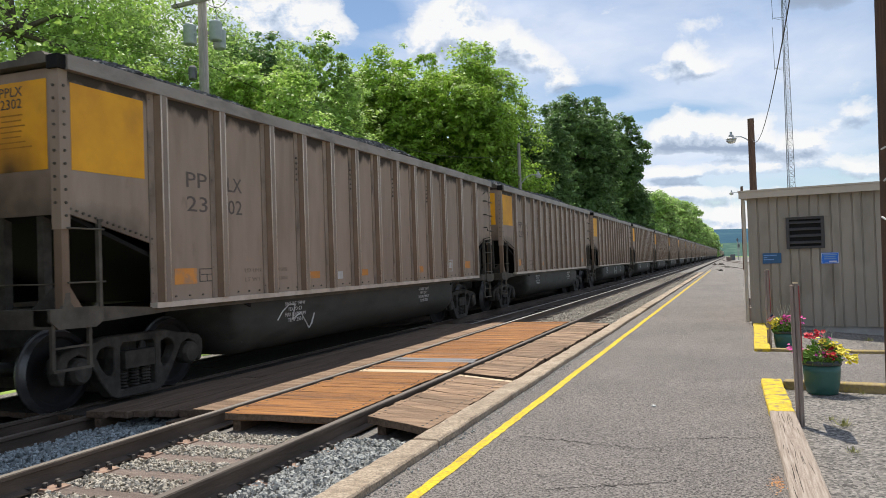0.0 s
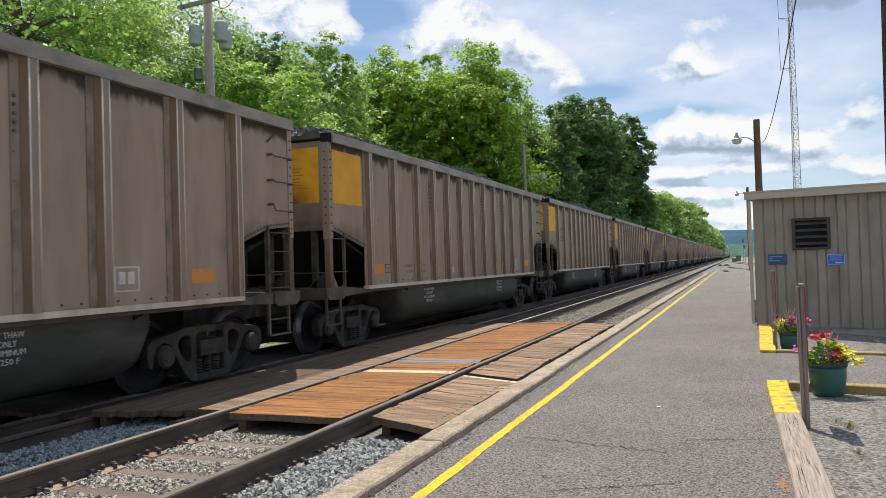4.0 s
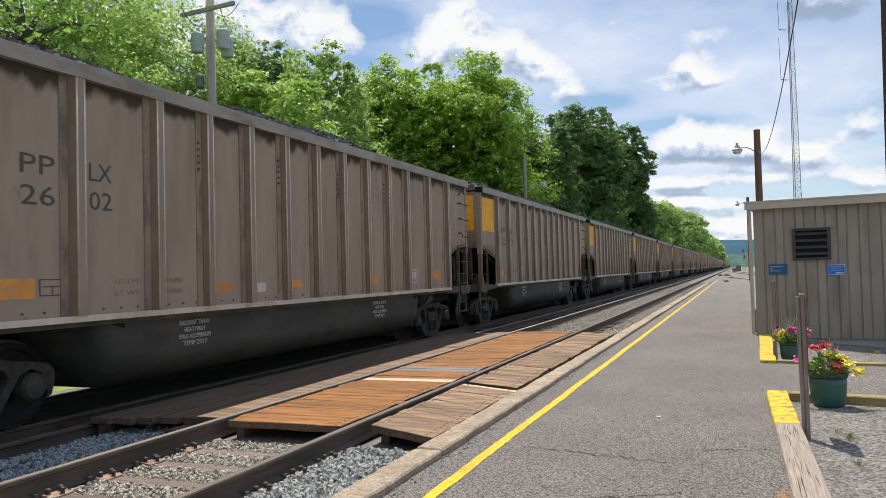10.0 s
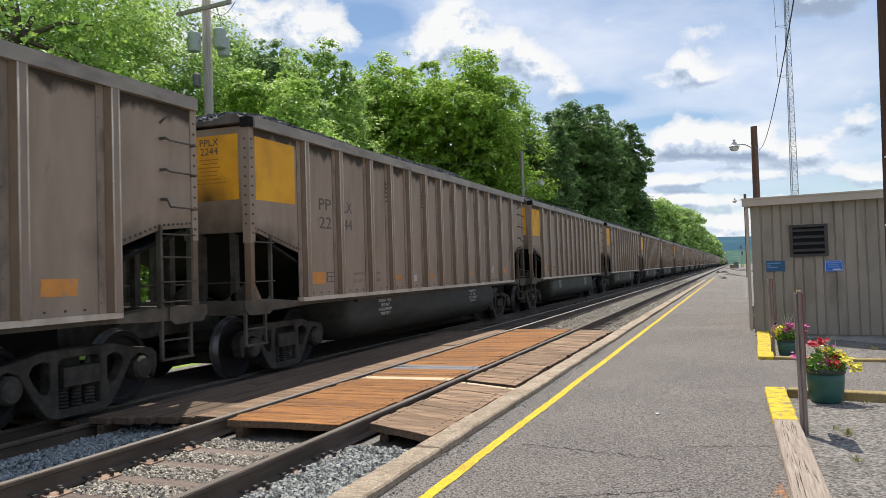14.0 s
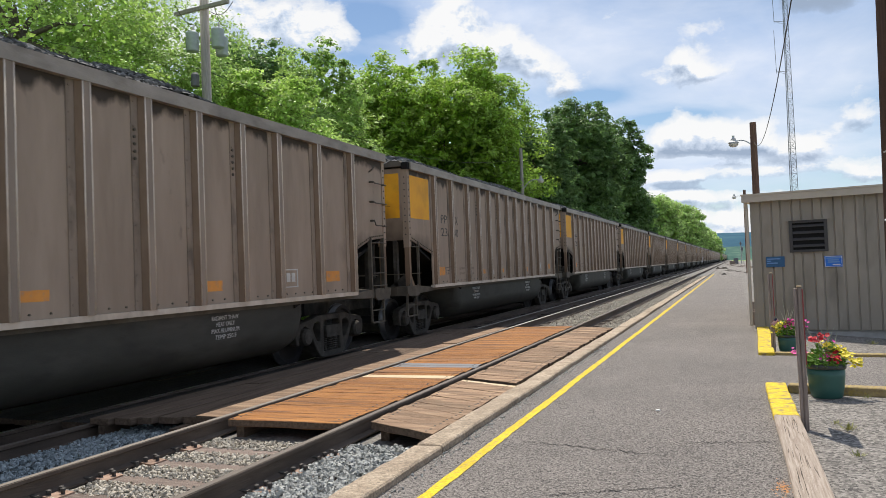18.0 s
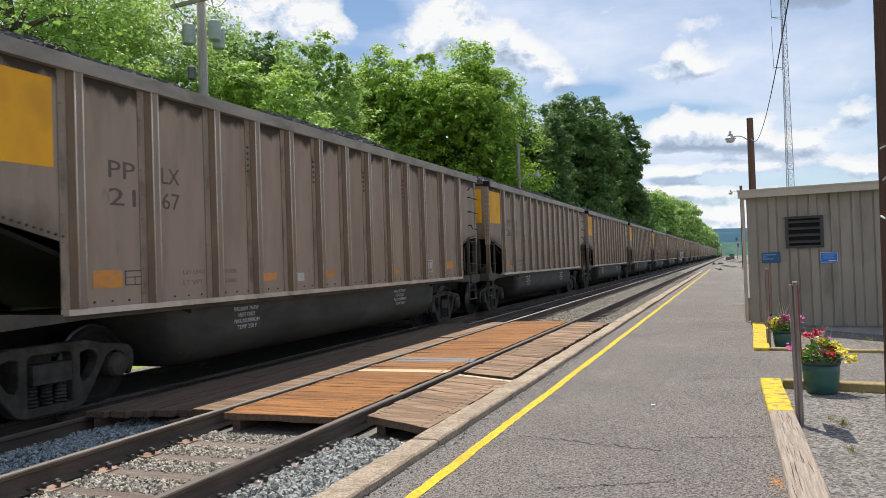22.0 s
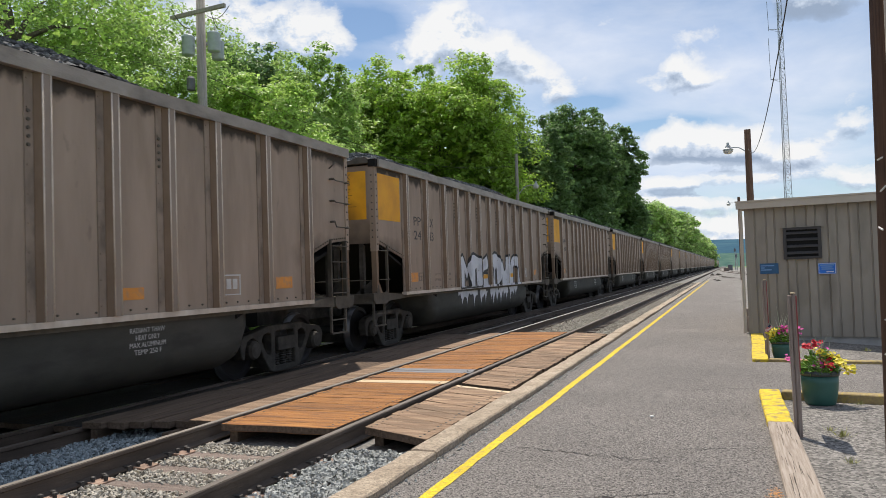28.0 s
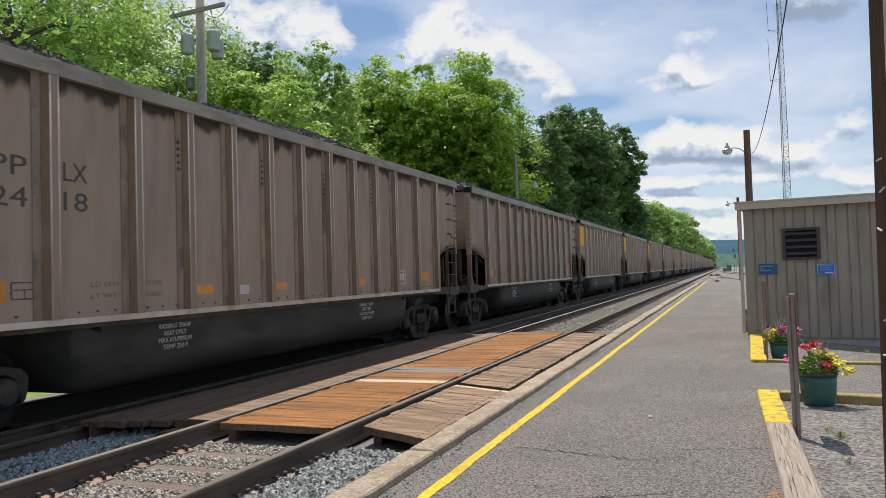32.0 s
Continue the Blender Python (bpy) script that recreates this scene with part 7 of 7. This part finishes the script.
def letter_cars():
    faded = {0, 1, 12, 13, 20, 25, 5, 6, 23}
    for k, num in NUMBERS.items():
        car = CARS[k]
        ink = M_FADED_INK if k in faded else M_INK
        x = HALF + 0.002
        for y, a, b, w in ((1.92, "PP", num[:2], 0.41), (2.77, "LX", num[2:], 0.32)):
            lettering(a, 0.285, ink, car, (x, y, 2.62), SIDE, w, "dark stencilled mark")
            lettering(b, 0.285, ink, car, (x, y, 2.31), SIDE, w, "dark stencilled number")
        lettering("PPLX", 0.15, M_INK, car, (0.65, -0.006, 3.47), END, 0.33, "dark stencilled mark")
        lettering(num, 0.15, M_INK, car, (0.66, -0.006, 3.34), END, 0.31, "dark stencilled number")
    car = CARS[8]
    for o in list(car.children):
        if o.name.startswith("load_line"):
            bpy.data.objects.remove(o)
    for body, y, z, w in (("LD LMT", 2.82, 1.50, 0.66), ("243400", 3.82, 1.50, 0.42), ("LT WT", 2.82, 1.35, 0.60), ("42600", 3.88, 1.35, 0.36)):
        lettering(body, 0.105, M_INK, car, (HALF + 0.006, y, z), SIDE, w, "dark stencilled line")
    # finger-drawn letters in the dust: strokes along the side
    for stroke in (
            [(4.26, 2.06), (4.13, 2.06), (4.01, 2.00), (3.95, 1.89), (3.94, 1.76), (3.99, 1.66), (4.08, 1.60), (4.18, 1.60), (4.29, 1.68), (4.36, 1.78)],
            [(4.72, 2.11), (4.73, 1.94), (4.72, 1.57)],
            [(4.72, 1.76), (4.79, 1.87), (4.86, 1.89), (4.90, 1.80), (4.92, 1.59)],
            [(5.03, 1.76), (5.15, 1.78), (5.28, 1.87), (5.24, 1.95), (5.14, 1.95), (5.06, 1.87), (5.04, 1.75), (5.10, 1.62), (5.24, 1.58)],
            [(5.63, 1.84), (5.68, 1.73), (5.76, 1.58), (5.84, 1.77), (5.92, 1.81), (5.96, 1.71), (6.00, 1.58), (6.09, 1.85), (6.17, 2.09)],
            [(6.72, 2.06), (6.67, 1.81), (6.64, 1.52)],
            [(6.55, 1.90), (6.82, 1.94)],
            [(7.05, 1.90), (6.92, 1.85), (6.86, 1.72), (6.90, 1.59), (7.02, 1.60), (7.09, 1.75)],
            [(7.08, 1.99), (7.09, 1.72), (7.14, 1.55)],
            [(7.52, 1.95), (7.54, 1.77), (7.58, 1.61), (7.67, 1.77), (7.71, 1.65), (7.76, 1.82), (7.78, 1.93)],
            [(8.39, 1.92), (8.52, 1.77), (8.59, 1.60)]):
        bm = bmesh.new()
        for (y0, z0), (y1, z1) in zip(stroke, stroke[1:]):
            rod(bm, (HALF + 0.006, y0, z0), (HALF + 0.006, y1, z1), 0.013, 5)
        part("scrawl_stroke", bm, M_SCRAWL, car, "faint finger-drawn stroke in the dust")
    thaw = (("RADIANT THAW", 0.58), ("HEAT ONLY", 0.40), ("MAX ALUMINUM", 0.60), ("TEMP 250 F", 0.46))
    for k in range(-1, N_NEAR):
        car = CARS[k]
        for o in list(car.children):
            kind = o.name.split(".")[0]
            white = kind == "stencil_line" and o.data.materials[0] == M_WHITE_STENCIL
            if kind == "thaw_line" or white:
                bpy.data.objects.remove(o)
            elif kind == "load_line" and o.data.vertices[0].co.y < 3.5:
                bpy.data.objects.remove(o)
        if k != 26:
            for y in (4.52, 9.92):
                for i, (body, w) in enumerate(thaw):
                    lettering(body, 0.085, M_WHITE_STENCIL, car, (1.4645, y - w / 2, 0.955 - i * 0.085), SIDE, w, "worn white stencilled line")
        if k != 8:
            for body, z, w in (("LD LMT", 1.50, 0.42), ("LT WT", 1.37, 0.38)):
                lettering(body, 0.085, M_BODY_DARK if k != 11 else M_INK, car, (HALF + 0.003, 3.12, z), SIDE, w, "worn stencilled line")
        bm = bmesh.new()
        for q in ((2.13, 2.45, 1.56, 1.572), (2.13, 2.45, 1.40, 1.412), (2.13, 2.145, 1.412, 1.56), (2.435, 2.45, 1.412, 1.56), (2.17, 2.41, 1.49, 1.50), (2.28, 2.29, 1.412, 1.49)):
            box(bm, HALF - 0.004, HALF + 0.004, *q)
        part("stencil_frame", bm, M_INK, car, "small dark stencilled frame")
    for body, y, z, w in (("243600", 3.92, 1.50, 0.36), ("42400", 3.95, 1.37, 0.31)):
        lettering(body, 0.085, M_INK, CARS[11], (HALF + 0.006, y, z), SIDE, w, "dark stencilled line")
    for o in list(CARS[11].children):
        if o.name.startswith("load_line"):
            bpy.data.objects.remove(o)


letter_cars()


# spray-painted letters on one car: silver fill with black edges, running over posts and sill
def spray(car):
    fills = [
        [(4.83, 1.17), (4.86, 1.92), (5.10, 1.98), (5.42, 1.62), (5.66, 1.99), (6.02, 2.02), (6.50, 1.92), (6.52, 1.17)],
        [(6.68, 1.82), (7.21, 2.01), (7.30, 1.72), (7.23, 1.63), (6.95, 1.60), (6.75, 1.51), (7.23, 1.46), (7.29, 1.12), (6.65, 1.12)],
        [(7.61, 1.12), (7.62, 1.80), (7.66, 1.93), (7.78, 2.03), (7.99, 2.08), (8.18, 2.05), (8.33, 1.95), (8.45, 1.78), (8.49, 1.62), (8.45, 1.42), (8.25, 1.12)],
        [(8.53, 1.12), (8.52, 1.84), (8.76, 1.86), (8.93, 1.53), (9.09, 1.61), (9.16, 1.99), (9.40, 2.0), (9.47, 2.13), (9.52, 1.47), (9.60, 1.24), (9.55, 1.12)],
        [(9.62, 1.12), (9.65, 1.69), (9.72, 1.82), (9.82, 1.92), (9.96, 1.99), (10.12, 2.02), (10.28, 2.0), (10.42, 1.92), (10.55, 1.76), (10.66, 1.5), (10.73, 1.24), (10.72, 1.12)],
    ]
    holes = [[(5.18, 1.17), (5.22, 1.60), (5.38, 1.38), (5.52, 1.56), (5.60, 1.17)], [(6.08, 1.17), (6.10, 1.62), (6.22, 1.66), (6.26, 1.17)],
             [(6.75, 1.51), (6.99, 1.60), (6.97, 1.49), (6.77, 1.46)], [(7.78, 1.64), (7.83, 1.70), (7.88, 1.66), (7.87, 1.30), (7.80, 1.34)],
             [(7.96, 1.55), (8.0, 1.68), (8.04, 1.60), (8.10, 1.70), (8.14, 1.62), (8.18, 1.12), (7.95, 1.12)], [(9.94, 1.12), (9.95, 1.64), (10.02, 1.71), (10.11, 1.73), (10.22, 1.71), (10.30, 1.64), (10.31, 1.12)]]
    step, y_0, z_0 = 0.008, 4.6, 0.55
    ys = y_0 + (np.arange(788) + 0.5) * step
    zs = z_0 + (np.arange(213) + 0.5) * step
    Y, Z = np.meshgrid(ys, zs, indexing="ij")

    def mask(poly):
        m = np.zeros(Y.shape, bool)
        for (a, b), (c, d) in zip(poly, poly[1:] + poly[:1]):
            if b != d:
                m ^= ((b > Z) != (d > Z)) & (Y < (c - a) * (Z - b) / (d - b) + a)
        return m

    def grow(m, r):
        g = m.copy()
        for i in range(-r, r + 1):
            for j in range(-r, r + 1):
                if i * i + j * j <= r * r + 1:
                    g |= np.roll(np.roll(m, i, 0), j, 1)
        return g

    pit = np.zeros(Y.shape, bool)
    for h in holes:
        pit |= mask(h)
    letters = []
    rng = np.random.default_rng(5)
    for poly in fills:
        m = mask(poly) & ~pit
        # drips run down over the tub and end in points
        lo, hi = min(p[0] for p in poly), max(p[0] for p in poly)
        rim = 0.93 + 0.05 * np.sin(7.0 * Y + lo) + 0.03 * np.sin(19.0 * Y)
        m |= (Y > lo + 0.05) & (Y < hi - 0.05) & (Z < 1.13) & (Z > rim)
        for i in range(3):
            c = lo + (hi - lo) * (i + 0.5 + rng.uniform(-0.3, 0.3)) / 3
            w = rng.uniform(0.10, 0.21)
            end = rng.uniform(0.60, 0.82)
            m |= (np.abs(Y - c - 0.25 * (Z - 0.95)) < w * np.clip((Z - end) / (0.98 - end), 0, 1) ** 1.5) & (Z < 1.0)
        letters.append(m)
    every = np.any(letters, axis=0)
    taken = np.zeros(Y.shape, bool)

    def proud(y):
        """How far the post or its flange stands out at y."""
        for p in POST_Y:
            r = y - p
            if -0.185 < r <= -0.136:
                return 0.022 + (r + 0.185) / 0.055 * 0.055
            if -0.136 < r < -0.008:
                return 0.0835
        return 0.0135

    for m in letters:
        edge = grow(m, 9) & ~every & ~taken
        taken |= edge
        for nm, cells, mat, lab, off in (("spray_outline", edge, M_SPRAY_BLACK, "black sprayed outline", 0.0), ("spray_letter", m, M_GRAFFITI, "silver sprayed letter with drips", 0.0012)):
            verts, faces = [], []
            for iy, y in enumerate(ys):
                run = None
                for iz in range(len(zs) + 1):
                    z = z_0 + iz * step
                    band = 0 if z < Z_SIDE - 0.06 else 1 if z < Z_SIDE + 0.005 else 2
                    on = iz < len(zs) and cells[iy, iz]
                    if run and (not on or band != run[1]):
                        x0, x1 = [off + (1.462, HALF + 0.0625, HALF + proud(y + d))[run[1]] for d in (-step / 2, step / 2)]
                        k = len(verts)
                        verts += [(x0, y - step / 2, run[0]), (x1, y + step / 2, run[0]), (x1, y + step / 2, z), (x0, y - step / 2, z)]
                        faces.append((k, k + 1, k + 2, k + 3))
                        run = None
                    if on and not run:
                        run = (z, band)
            o = new(nm, raw_mesh(nm, verts, faces, mat))
            o.parent = car
            tagged(o, lab)


spray(CARS[26])
for yy in ((6.74, 7.23), (9.45, 9.93)):
    mark("orange_stripe", CARS[26], yy[0], yy[1], 1.36, 1.475, M_YELLOW, "bright yellow reflector stripe", 0.018)


def scribble(car, y, z, s, seed):
    rng = random.Random(seed)
    bm = bmesh.new()
    p = Vector((1.466, y, z))
    for _ in range(9):
        q = Vector((1.466, p.y + rng.uniform(-0.2, 0.55) * s, z + rng.uniform(-0.5, 0.5) * s))
        rod(bm, p, q, 0.012, 4)
        p = q
    part("scrawl", bm, M_WHITE_STENCIL, car, "white sprayed scrawl")


scribble(CARS[2], 7.2, 0.80, 0.55, 3)
scribble(CARS[0], 4.0, 0.75, 0.5, 5)

# the car that follows the last numbered one is plain, with no yellow panels
for o in list(CARS[30].children_recursive):
    if o.name.startswith(("yellow_panel", "stencil")) and o.name.startswith("yellow"):
        bpy.data.objects.remove(o)
tagged(CARS[30], "dusty taupe aluminium coal car without yellow panels, heaped with coal")
tagged(CARS[26], "dusty taupe coal car with large silver spray-painted letters")


# small unevenness of the train's run: seconds, metres
RUN = ((0, 0.06), (1, -0.05), (2, -0.02), (3, 0.10), (6, 0.25), (7, 0.21), (8, 0.18), (9, 0.0), (10, 0.02), (11, -0.03), (12, -0.06), (13, 0.01), (14, 0.06), (17, -0.03), (18, -0.05), (19, 0.02),
       (20, 0.02), (21, 0.07), (22, 0.08), (23, 0.11), (24, 0.13), (25, -0.14), (28, 0.13), (29, 0.19), (30, 0.18), (31, 0.26), (32, 0.21))


def train_y(t):
    """Where the front of the first car stands at t seconds."""
    return 5.9455 - 14.86314 * t + 0.0061878 * t * t - 8.559e-5 * t ** 3 + float(np.interp(t, *zip(*RUN)))


# ---- what moves ----
def motions():
    for k, car in CARS.items():
        walk(car, [(t, pose(TRAIN_X, train_y(t) + k * CAR_PITCH, TRAIN_Z)) for t in range(33)])
    # the wheelsets roll with the train: one spin, shared by all that turn alike
    steps = [i / FPS for i in range(int(32 * FPS) + 1)]
    for i, lead in enumerate(SPIN0):
        at = lead.location.copy()
        walk(lead, [(t, Matrix.Translation(at) @ Matrix.Rotation((train_y(t) - train_y(0)) / 0.457, 4, "X")) for t in steps])
    for k in range(-1, N_NEAR):
        if k:
            mine = [o for o in CARS[k].children_recursive if o.name.split(".")[0] == "wheelset"]
            for lead, o in zip(SPIN0, mine):
                o.rotation_mode = "QUATERNION"
                o.animation_data_create()
                o.animation_data.action = lead.animation_data.action
                o.animation_data.action_slot = lead.animation_data.action_slot


motions()
